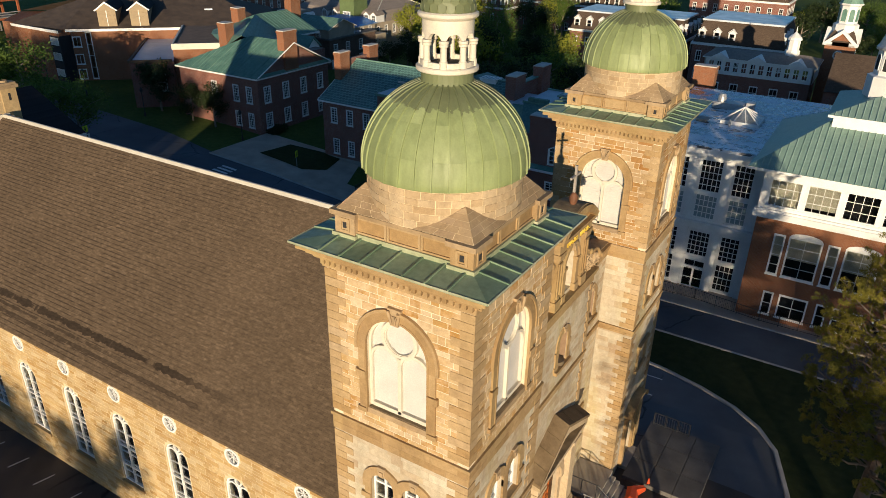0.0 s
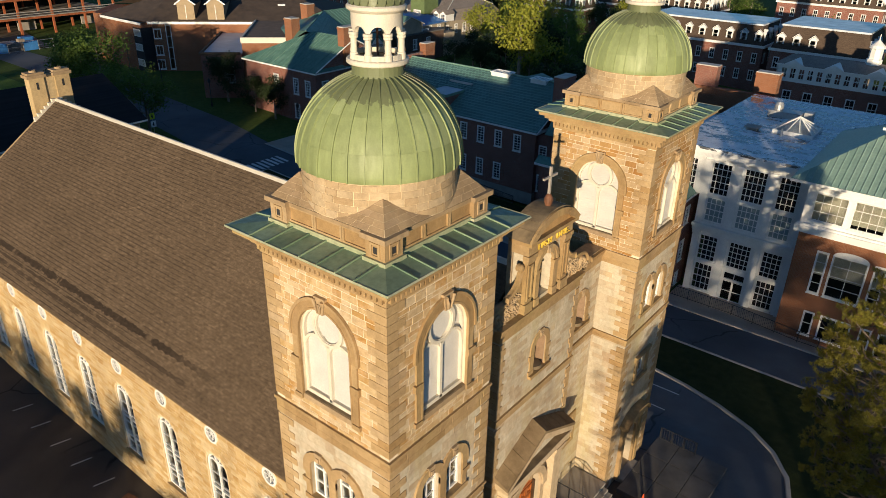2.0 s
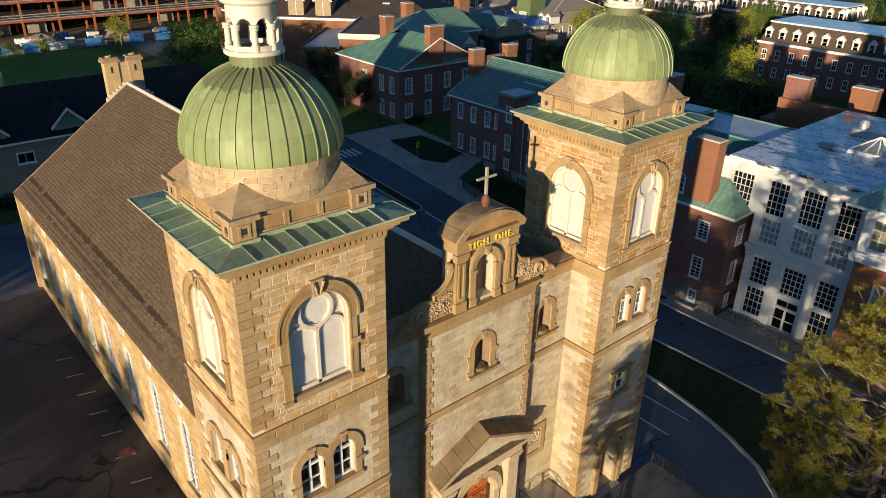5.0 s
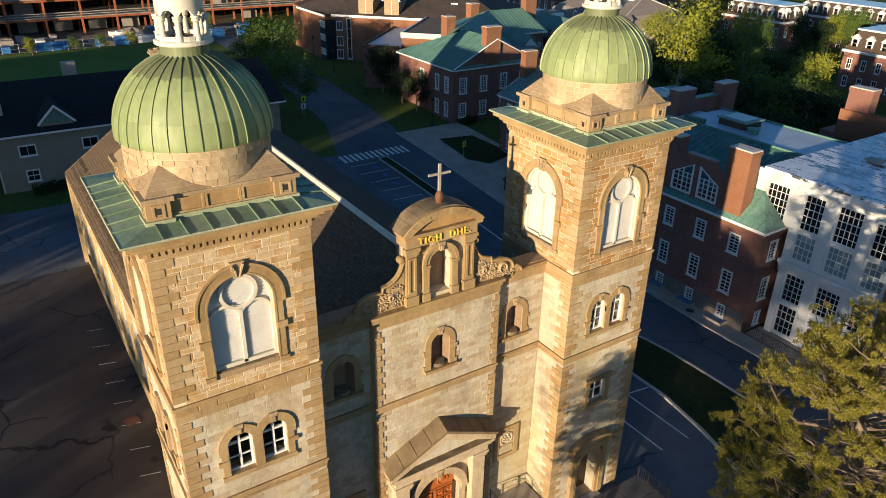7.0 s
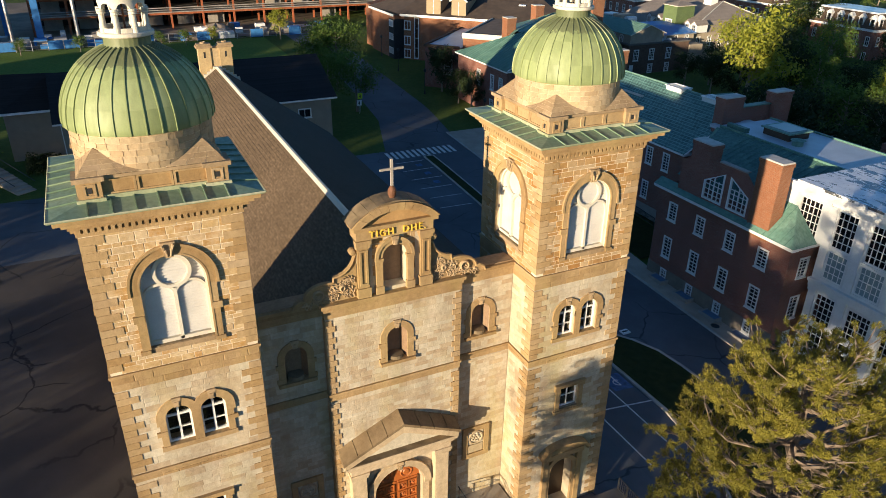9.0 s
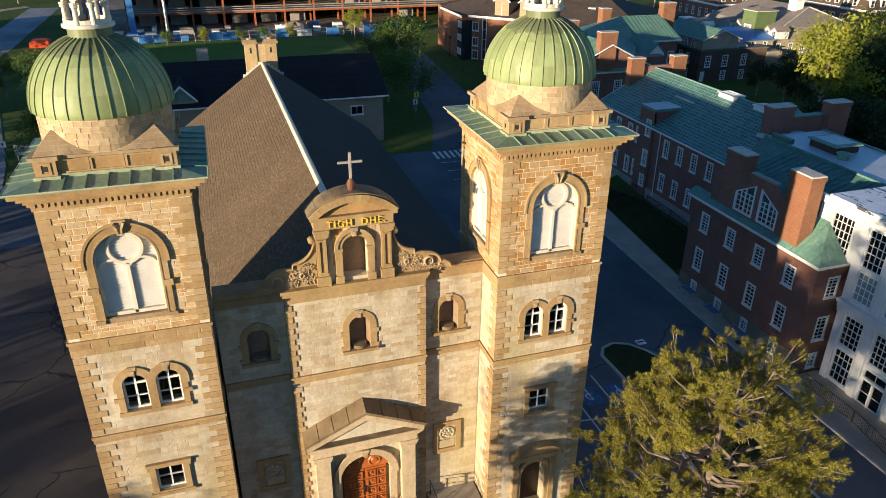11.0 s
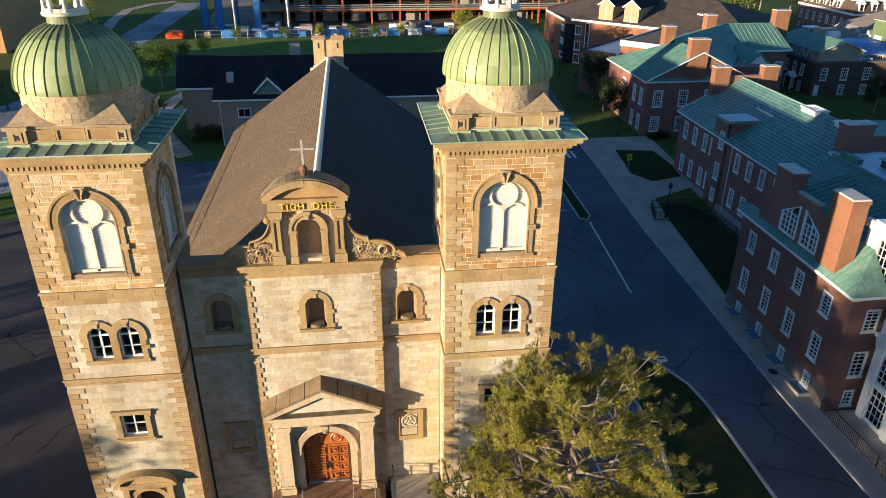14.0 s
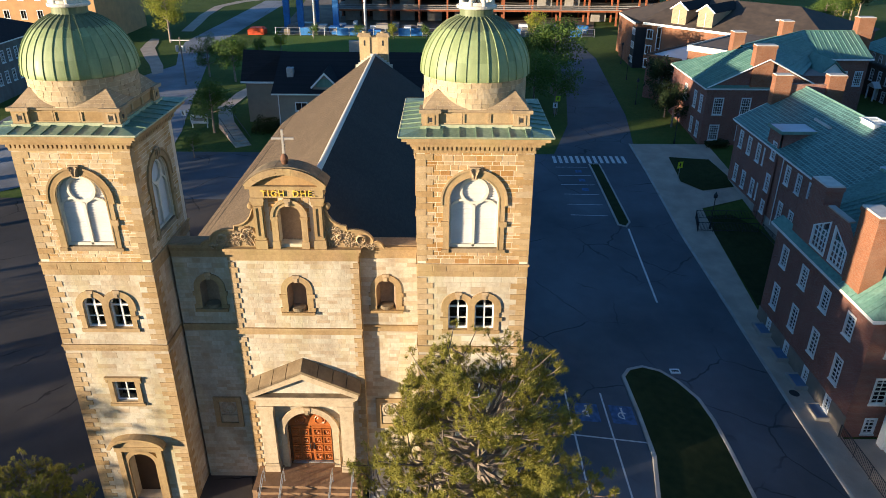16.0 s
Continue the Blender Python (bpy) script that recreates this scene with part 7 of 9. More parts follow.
    q = [(-4.5, 47.35, 13.06), (-1.1, 47.35, 13.06), (-1.1, 50.65, 13.06), (-4.5, 50.65, 13.06)]
    for i in range(4):
        a, b = q[i], q[(i + 1) % 4]
        part("skylight_pane", Geo().add([a, b, ap], [(0, 1, 2)]), M_GLASS, sk)
        part("skylight_bar", Geo().tube([a, ap], 0.07, 4), M_WHITE, sk)
        for t in (0.33, 0.66):
            part("skylight_bar", Geo().tube([Vector(a).lerp(Vector(b), t), Vector(ap)], 0.045, 4), M_WHITE, sk)
    part("roof_unit", Geo().box(-6.8, -3.6, 53.0, 54.6, top + 0.2, 13.4).lathe([(0.45, 13.4), (0.45, 13.9), (0.3, 14.2), (0.0, 14.2)], 12, Matrix.Translation((-6.0, 53.8, 0))), M_STEEL, h, "grey metal roof fan unit")
    part("roof_unit", Geo().box(-3.4, -2.6, 53.4, 54.4, top + 0.2, 13.6), M_STEEL, h)
    part("roof_vent", Geo().box(-6.9, -5.9, 46.6, 47.4, top + 0.2, 12.95).box(-7.1, -5.7, 46.4, 47.6, 12.95, 13.02), M_BASE, h)
    part("roof_pipe", Geo().tube([(-3.6, 46.4, top), (-3.6, 46.4, 13.4)], 0.12, 8), M_STEEL, h)
    # doors
    d = part("entrance_door", Geo().box(-3.05 - c - 0.95, -3.05 - c + 0.95, 0.45, 0.6, -0.1, 0.12, m).box(-3.05 - c - 0.08, -3.05 - c + 0.08, -1.7, 0.5, -0.1, 0.1, m), M_WHITE, h)
    part("downpipe", Geo().box(x1 - c - 0.12, x1 - c, base - 0.5, 11.9, 0.3, 0.42, m), M_WHITE, h)
    return h


white_hall()


def brick_wing():
    x0, x1, y0, y1 = 1.8, 27.0, 36.0, 52.0
    h = thing("brick_wing", (14, 44, -1.9), "brick wing with white window band and green copper hip roof", "building")
    WALLS[h.name] = M_BRICK_L
    c = (x0 + x1) / 2
    m = face(c, y0, 0, -90)
    low = [(x - c, -1.1, w, 2.2, n, 2) for x, w, n in ((4.2, 0.8, 1), (6.3, 2.3, 2), (8.6, 0.8, 1), (10.7, 2.3, 2), (13.0, 0.8, 1), (15.1, 2.3, 2), (17.4, 0.8, 1), (19.5, 2.3, 2))]
    mid = [(x - c, 2.95, w, 3.8, n, 4) for x, w, n in ((4.0, 0.85, 1), (6.1, 2.6, 2), (8.3, 0.85, 1), (10.5, 2.6, 2), (12.8, 0.85, 1), (14.9, 2.6, 2), (17.2, 0.85, 1), (19.3, 2.6, 2))]
    wall_face(h, m, rect(x0 - c, x1 - c, -3, 8.4), low + mid, M_BRICK_L, "front_wall", split=True)
    for u, v, w, hh, *_ in mid:
        part("blind", Geo().box(u - w / 2 + 0.03, u + w / 2 - 0.03, v + hh * 0.45, v + hh - 0.02, -0.18, -0.15, m), M_BLIND, h, "pale drawn blind")
        if w > 2:
            part("arched_head", Geo().prism([(u + w / 2 * math.cos(t), v + hh + 0.08 + 0.42 * math.sin(t)) for t in (math.pi * i / 12 for i in range(13))], 0.0, 0.05, m), M_WHITE, h, "white segmental window head")
    band = [(x - c, 9.3, 2.5, 2.4, 4, 3) for x in (3.6, 6.5, 9.4, 12.3, 15.2, 18.1, 21.0, 23.9)]
    mb = face(c, y0 - 0.1, 0, -90)
    wall_face(h, mb, rect(x0 - c - 0.1, x1 - c, 8.4, 12.5), band, M_WHITE, "window_band", split=True)
    for i in (0, 1, 5, 6):
        u, v, w, hh = band[i][:4]
        part("blind", Geo().box(u - w / 2 + 0.03, u + w / 2 - 0.03, v + (0.35 if i % 2 else 0.1), v + hh - 0.02, -0.18, -0.15, mb), M_BLIND, h, "pale drawn blind")
    part("band_cornice", Geo().box(x0 - c - 0.4, x1 - c, 8.2, 8.75, 0.0, 0.45, m).box(x0 - c - 0.3, x1 - c, 8.75, 8.95, 0.0, 0.3, m), M_WHITE, h)
    wall_face(h, face(x0, (y0 + y1) / 2, 0, 180), rect(-8, 8, -3, 12.5), [], M_BRICK_L, "side_wall")
    part("body", Geo().box(x0 + 0.9, x1, y0 + 1.0, y1, -3, 12.3), M_ROOM, h)
    hip_roof(h, 1.05, x1, y0, y1, 12.6, 16.8, M_WINGR, 0.75, inset=6.6, seams=0.5)
    part("upper_stage", Geo().box(5.5, 22, 41.2, 50.8, 14.0, 16.5), M_WHITE, h)
    hip_roof(h, 5.5, 22, 41.2, 50.8, 16.55, 18.6, M_WINGR, 0.45, seams=0.5)
    t = Matrix.Translation((8.9, 46, 0))
    cp = part("cupola", Geo().lathe([(1.9, 17.6), (1.9, 19.4), (1.5, 19.5), (1.5, 21.6)], 8, t), M_WHITE, h, "white octagonal cupola with grey dome")
    part("cupola_dome", Geo().lathe([(1.75, 21.6), (1.75, 21.8), (1.6, 22.0), (1.35, 22.8), (0.8, 23.4), (0.2, 23.7), (0.0, 24.4)], 16, t), M_STEEL, cp)
    for i in range(8):
        a = 45 * i + 22.5
        mm = face(8.9 + 1.4 * math.cos(radians(a)), 46 + 1.4 * math.sin(radians(a)), 0, a)
        part("cupola_opening", Geo().prism(arch(0, 0.32, 19.9, 20.9), -0.05, 0.02, mm), M_ROOM, cp)
        part("cupola_trim", Geo().band(arch_open(0, 0.32, 19.9, 20.9), arch_open(0, 0.42, 19.9, 20.9), 0.0, 0.06, mm), M_WHITE, cp)
    return h


brick_wing()


# gabled brick house across the plaza
def gabled_house():
    x0, x1, y0, y1, base = -82.0, -66.0, 43.8, 59.0, 1.7
    cy = (y0 + y1) / 2
    wins = {"e": row([45.6 - cy, 49.4 - cy, 53.2 - cy, 57.0 - cy], 5.9, 1.3, 2.3, 4, 6) + row([45.6 - cy, 49.4 - cy, 53.2 - cy, 57.0 - cy], 2.3, 1.3, 2.1, 4, 6),
            "s": row([-0.8, 3.6, 6.2], 5.9, 1.1, 2.3, 3, 6) + row([3.6, 6.2], 2.3, 1.1, 2.1, 3, 6)}
    h = house("gabled_brick_house", "dark brick campus house with green copper gable roof and orange-lit chimney", "house", x0, x1, y0, y1, base, 9.6, wins)
    hip_roof(h, x0, x1, y0, y1, 9.65, 13.6, M_TEAL, 0.45, gables="e", seams=0.7)
    part("gable_pent", Geo().add([(x1 - 0.05, y0 - 0.45, 10.05), (x1 + 0.55, y0 - 0.45, 9.68), (x1 + 0.55, y1 + 0.45, 9.68), (x1 - 0.05, y1 + 0.45, 10.05)], [(0, 1, 2, 3)]), M_TEAL, h, "green copper pent across the gable foot")
    chimney(h, -66.3, 50.7, 9.5, 15.3, 1.3, 2.7)
    h2 = house("hipped_brick_house", "brick campus wing with green copper hip roof", "house", -94.0, -81.0, 60.5, 73.6, base, 10.8, {"e": row([3.0, 5.4], 6.6, 1.2, 2.2, 4, 6)})
    ridge = [(-87.5, 65.6, 14.0), (-87.5, 73.9, 14.0)]
    for lab, pts in (("", [(-80.4, 65.0, 10.9), (-80.4, 73.9, 10.9), ridge[1], ridge[0]]), ("", [(-76.0, 51.2, 13.45), (-71.0, 58.8, 10.3), (-80.4, 65.0, 10.9), ridge[0]]), ("", [ridge[0], ridge[1], (-94.6, 73.9, 10.9), (-94.6, 60.0, 10.9)]), ("", [(-76.0, 51.2, 13.45), ridge[0], (-94.6, 60.0, 10.9), (-83.0, 51.2, 9.8)])):
        part("roof_slope", Geo().add(pts, [(0, 1, 2, 3)]), M_TEAL, h2)
        a, b, c, d = (Vector(p) for p in pts)
        n = int(max((b - a).length, (c - d).length) / 0.75)
        for k in range(1, n):
            part("roof_seam", Geo().tube([a.lerp(b, k / n) + Vector((0, 0, 0.03)), d.lerp(c, k / n) + Vector((0, 0, 0.03))], 0.05, 4, False), M_TEAL, h2)
    part("ridge_roll", Geo().tube([(-76.0, 51.2, 13.5), ridge[0], ridge[1]], 0.09, 6), M_TEAL, h2)
    part("eave_board", Geo().box(-80.6, -80.35, 65.0, 74.0, 10.6, 10.88), M_WHITE, h2)
    part("gable", Geo().add([(-81.0, 73.62, 10.8), (-94.0, 73.62, 10.8), (-87.5, 73.62, 13.9)], [(0, 1, 2)]), M_BRICK, h2)
    chimney(h2, -87.3, 74.9, 8, 16.1, 1.6, 2.5)
    part("link_wall", Geo().box(-81.0, -71.4, 59.0, 64.8, base - 1, 10.2), M_BRICK, h2)
    mp = face(-73.4, 64.3, 0, 0)
    pg = part("porch", Geo().prism([(-1.5, base), (1.5, base), (1.5, 10.2), (0, 11.65), (-1.5, 10.2)], -6.0, 0.0, mp), M_WHITE, h2, "white gabled porch with copper roof")
    part("porch_roof", Geo().band([(-1.6, 10.2), (0, 11.7), (1.6, 10.2)], [(-1.85, 10.2), (0, 11.95), (1.85, 10.2)], -7.0, 0.3, mp), M_TEAL, pg)
    part("porch_window", Geo().box(-0.8, -0.15, 6.2, 8.8, 0.0, 0.02, mp).box(0.15, 0.8, 6.2, 8.8, 0.0, 0.02, mp), M_GLASS, pg)
    return h


gabled_house()


def brick_hall():
    """The large brick building with two dormers, askew to the rest, towards the building site."""
    base = 1.4
    f = face(-114, 47.4, 0, -45)
    up = f @ Matrix(((1, 0, 0, 0), (0, 0, 1, 0), (0, -1, 0, 0), (0, 0, 0, 1)))  # u along the front, then inward, then up
    h = thing("brick_hall", (-100, 62, base), "large red brick hall, dark hipped roof, two boxy dormers", "building")
    wall_face(h, f, rect(0, 34, base, 11.2), [(0.8, 2.6, 1.3, 1.7, 2, 1), (0.8, 5.2, 1.3, 1.7, 2, 1), (0.8, 8.2, 1.3, 1.7, 2, 1), (2.8, 2.6, 0.9, 8.0, 1, 4)], M_BRICK_L, "front_wall")
    part("hall_body", Geo().prism([(0, -0.3), (34, -0.3), (34, -24), (-14, -24), (-14, -12)], base, 11.15, f @ Matrix(((1, 0, 0, 0), (0, 0, 1, 0), (0, 1, 0, 0), (0, 0, 0, 1)))), M_BRICK_L, h)
    wing = part("wing", Geo().box(-127, -114.4, 45.4, 64, base, 11.1), M_BRICK_L, h, "brick wing with dark window bay")
    part("dark_bay", Geo().box(-117.2, -114.38, 45.38, 48.4, base, 10.2), M_ROOM, wing)
    for z in (3.2, 6.0, 8.6):
        part("bay_window", Geo().box(-117.0, -114.7, 45.33, 45.4, z, z + 1.3), M_WHITE, wing)
        part("bay_pane", Geo().box(-116.8, -114.9, 45.31, 45.335, z + 0.15, z + 1.15), M_GLASS, wing)
    # roof: slopes up from the eave to a level ridge
    q = lambda u, w, z: tuple(f @ Vector((u, z, w)))
    A, B, C, D = q(-1, 0.7, 11.3), q(34.7, 0.7, 11.3), q(34.7, -24.7, 11.3), q(-14, -24.7, 11.3)
    W0, W1 = (-127.6, 44.8, 11.3), (-127.6, 66, 11.3)
    R0, R1 = q(2, -12, 15.4), q(24, -12, 15.4)
    for pts in ((A, B, R1, R0), (B, C, R1), (C, D, R0, R1), (W0, A, R0), (W1, W0, R0), (D, W1, R0)):
        part("roof_slope", Geo().add(pts, [tuple(range(len(pts)))]), M_HROOF, h, "worn dark shingle roof slope")
    fa = Geo().box(-0.6, 34.7, 10.85, 11.29, 0.45, 0.69, f)
    part("eave_board", fa.box(-127.6, -113.6, 44.82, 45.0, 10.85, 11.28), M_WHITE, h)
    part("skylight", Geo().box(22.4, 23.8, 13.35, 13.6, -6.6, -5.6, f), M_FLATR, h)
    for u in (6.35, 11.65):
        d = part("dormer", Geo().box(u - 1.5, u + 1.5, 11.3, 14.3, -7.5, -0.2, f), M_TANP, h, "boxy tan dormer with louvred front and pale roof edge")
        part("dormer_roof", Geo().prism([(u - 1.8, 14.2), (u + 1.8, 14.2), (u, 15.5)], -11.0, 0.0, f), M_BLACK, d)
        part("dormer_edge", Geo().band([(u - 1.75, 14.15), (u, 15.4), (u + 1.75, 14.15)], [(u - 1.95, 14.25), (u, 15.72), (u + 1.95, 14.25)], -0.06, 0.12, f), M_WHITE, d)
        part("dormer_gable", Geo().prism([(u - 1.7, 14.2), (u + 1.7, 14.2), (u, 15.4)], -0.15, 0.01, f), M_TANP, d)
        part("dormer_post", Geo().box(u - 0.06, u + 0.06, 11.4, 14.2, -0.2, -0.14, f), M_WHITE, d)
        for k in range(12):
            part("louvre", Geo().box(u - 1.3, u + 1.3, 11.55 + 0.22 * k, 11.6 + 0.22 * k, -0.2, -0.12, f), M_TANP, d)
    lo = thing("flat_brick_block", tuple(f @ Vector((15, 1.6, 10))), "low dark brick block with flat blue-grey roof", "building")
    wall_face(lo, f @ Matrix.Translation((0, 0, 20.2)), rect(12.3, 18.7, 1, 9.2), [(16.6, 4.6, 1.5, 2.7, 4, 6)], M_BRICK, "front_wall")
    part("block_body", Geo().box(12.3, 18.7, 1, 9.1, 0.01, 19.9, f), M_BRICK, lo)
    part("roof", Geo().box(12.5, 18.7, 9.1, 9.25, 0.02, 20.0, f), M_SHEET, lo, "blue-grey flat roof sheet")
    part("roof_edge", Geo().box(12.1, 12.5, 9.1, 9.5, 0.02, 20.4, f).box(12.5, 18.6, 9.1, 9.5, 20.0, 20.4, f), M_DROOF, lo)
    dk = thing("flat_deck_block", tuple(f @ Vector((23, 1.6, 10))), "brick link with brown gravel roof and cream fascia", "building")
    part("link_body", Geo().box(18.72, 27, 1, 10.7, 0.01, 18.6, f), M_BRICK_L, dk)
    part("gravel_roof", Geo().box(18.9, 27, 11.1, 11.45, 0.02, 18.6, f), M_GRAVEL, dk, "brown gravel flat roof")
    part("fascia", Geo().box(18.6, 18.9, 10.7, 11.6, 0.02, 18.9, f).box(18.9, 27, 10.7, 11.6, 18.6, 18.9, f), M_CREAM, dk)
    c = chimney(dk, -80.6, 52.4, 10, 14.8, 1.7, 1.7)
    chimney(dk, -89.3, 63.4, 10, 15.2, 1.7, 1.7)


brick_hall()


# black-roofed house behind the church
def rectory():
    x0, x1, y0, y1, base, eave = -84.0, -67.5, -15.8, 17.2, 1.8, 8.2
    us = [y - (y0 + y1) / 2 for y in (-12.5, -6, 8, 13.5)]
    h = house("grey_house", "long grey-sided house with black shingle roof and small dormer", "house", x0, x1, y0, y1, base, eave, {"e": row(us, 5.6, 1.7, 1.2, 2, 1) + row(us, 2.6, 1.3, 1.3, 2, 2)}, mat=M_SIDING)
    hip_roof(h, x0, x1, y0, y1, eave, 12.3, M_BLACK, 0.7, gables="sn", inset=0)
    g = [(-8.25, eave - 0.1), (8.25, eave - 0.1), (0, 12.2)]
    for y, d in ((y0 + 0.02, -90), (y1 - 0.02, 90)):
        part("gable", Geo().prism(g, -0.2, 0.0, face((x0 + x1) / 2, y, 0, d)), M_SIDING, h)
    for y in (-9.0, -1.0):
        d = part("dormer", Geo().prism([(-1.7, 8.3), (1.7, 8.3), (1.7, 9.0), (0, 10.9), (-1.7, 9.0)], -5.0, -0.2, face(x1, y, 0, 0)), M_SIDING, h)
        part("dormer_roof", Geo().band([(-1.9, 8.9), (0, 10.85), (1.9, 8.9)], [(-2.05, 9.05), (0, 11.1), (2.05, 9.05)], -5.5, 0.15, face(x1, y, 0, 0)), M_BLACK, d)
        part("dormer_board", Geo().band([(-1.9, 8.75), (0, 10.7), (1.9, 8.75)], [(-2.0, 9.0), (0, 11.02), (2.0, 9.0)], 0.1, 0.22, face(x1, y, 0, 0)), M_WHITE, d)
        part("dormer_light", Geo().prism([(1.3 * math.cos(a), 8.95 + 1.2 * math.sin(a)) for a in (math.pi * i / 10 for i in range(11))], -0.3, -0.15, face(x1, y, 0, 0)), M_TEAL, d)
    e = part("end_block", Geo().box(-84, -74.6, -22.0, -15.8, base - 1, eave), M_SIDING, h)
    part("end_roof", Geo().add([(-74.0, -22.6, eave), (-74.0, -15.8, eave), (-76.2, -15.8, 12.25), (-77.5, -22.6, 12.25), (-84.7, -22.6, eave), (-84.7, -15.8, eave)], [(0, 1, 2, 3), (4, 3, 2, 5), (0, 3, 4)]), M_BLACK, e)
    part("end_eave_board", Geo().box(-74.1, -73.9, -22.6, -15.8, eave - 0.25, eave + 0.02), M_WHITE, e)
    part("downpipe", Geo().box(-67.45, -67.35, -15.7, -15.6, base, eave), M_WHITE, h)
    part("skylight", Geo().box(-71.3, -70.2, -14.8, -13.9, 9.6, 11.0), M_STEEL, h)
    part("chimney", Geo().box(-77, -76, -6.5, -5.0, 11, 13.8), M_BASE, h)


rectory()


# ---- trees ----
def limb_tree(name, rng, h, spread, mat, leaf=0.35, count=2600, trunk=0.28, low=0.25, label="", category="tree", clump=1.0):
    """A broad-leaved tree: trunk, limbs, and a crown of many small leaves in uneven clumps."""
    t = thing(name, (0, 0, 0), label, category)
    wood, tips = Geo(), []
    wood.tube([(0, 0, -0.3), (0.05, 0.02, h * low), (0.1, 0.1, h * 0.55), (0, 0.05, h * 0.85)], [trunk, trunk * 0.8, trunk * 0.45, trunk * 0.12], 8)
    for i in range(13):
        a, z = rng.uniform(0, 2 * math.pi), h * rng.uniform(low, 0.75)
        r = spread * rng.uniform(0.55, 1.0) * (1.0 - 0.45 * abs(z / h - 0.45))
        e = Vector((r * math.cos(a), r * math.sin(a), z + h * rng.uniform(0.08, 0.25)))
        mid = Vector((e.x * 0.45, e.y * 0.45, z + (e.z - z) * 0.65))
        wood.tube([(0, 0, z), mid, e], [trunk * 0.35, trunk * 0.2, 0.02], 5)
        tips += [(e, 1.0), (mid, 0.8), (mid.lerp(e, 0.5) + Vector((rng.uniform(-.6, .6), rng.uniform(-.6, .6), rng.uniform(0, .8))), 0.9)]
    for i in range(10):
        a = rng.uniform(0, 2 * math.pi)
        tips.append((Vector((0.35 * spread * math.cos(a), 0.35 * spread * math.sin(a), h * rng.uniform(0.6, 0.97))), 1.0))
    part("trunk", wood, M_BARK, t)
    crown = Geo()
    for k in range(count):
        c, q = tips[rng.randrange(len(tips))]
        d = Vector((rng.gauss(0, 1), rng.gauss(0, 1), rng.gauss(0, 0.8))).normalized()
        p = c + d * spread * 0.34 * clump * q * rng.random() ** 0.45
        s = leaf * rng.uniform(0.6, 1.2)
        n = (d + Vector((rng.uniform(-1, 1), rng.uniform(-1, 1), rng.uniform(-0.3, 1.2)))).normalized()
        u = n.orthogonal().normalized()
        u.rotate(Matrix.Rotation(rng.uniform(0, 6.28), 3, n))
        w = n.cross(u)
        crown.add([p - u * s * 0.5, p + w * s * 0.3 + n * s * 0.1, p + u * s * 0.5, p - w * s * 0.3 + n * s * 0.1], [(0, 1, 2, 3)])
    part("crown", crown, mat, t)
    return t


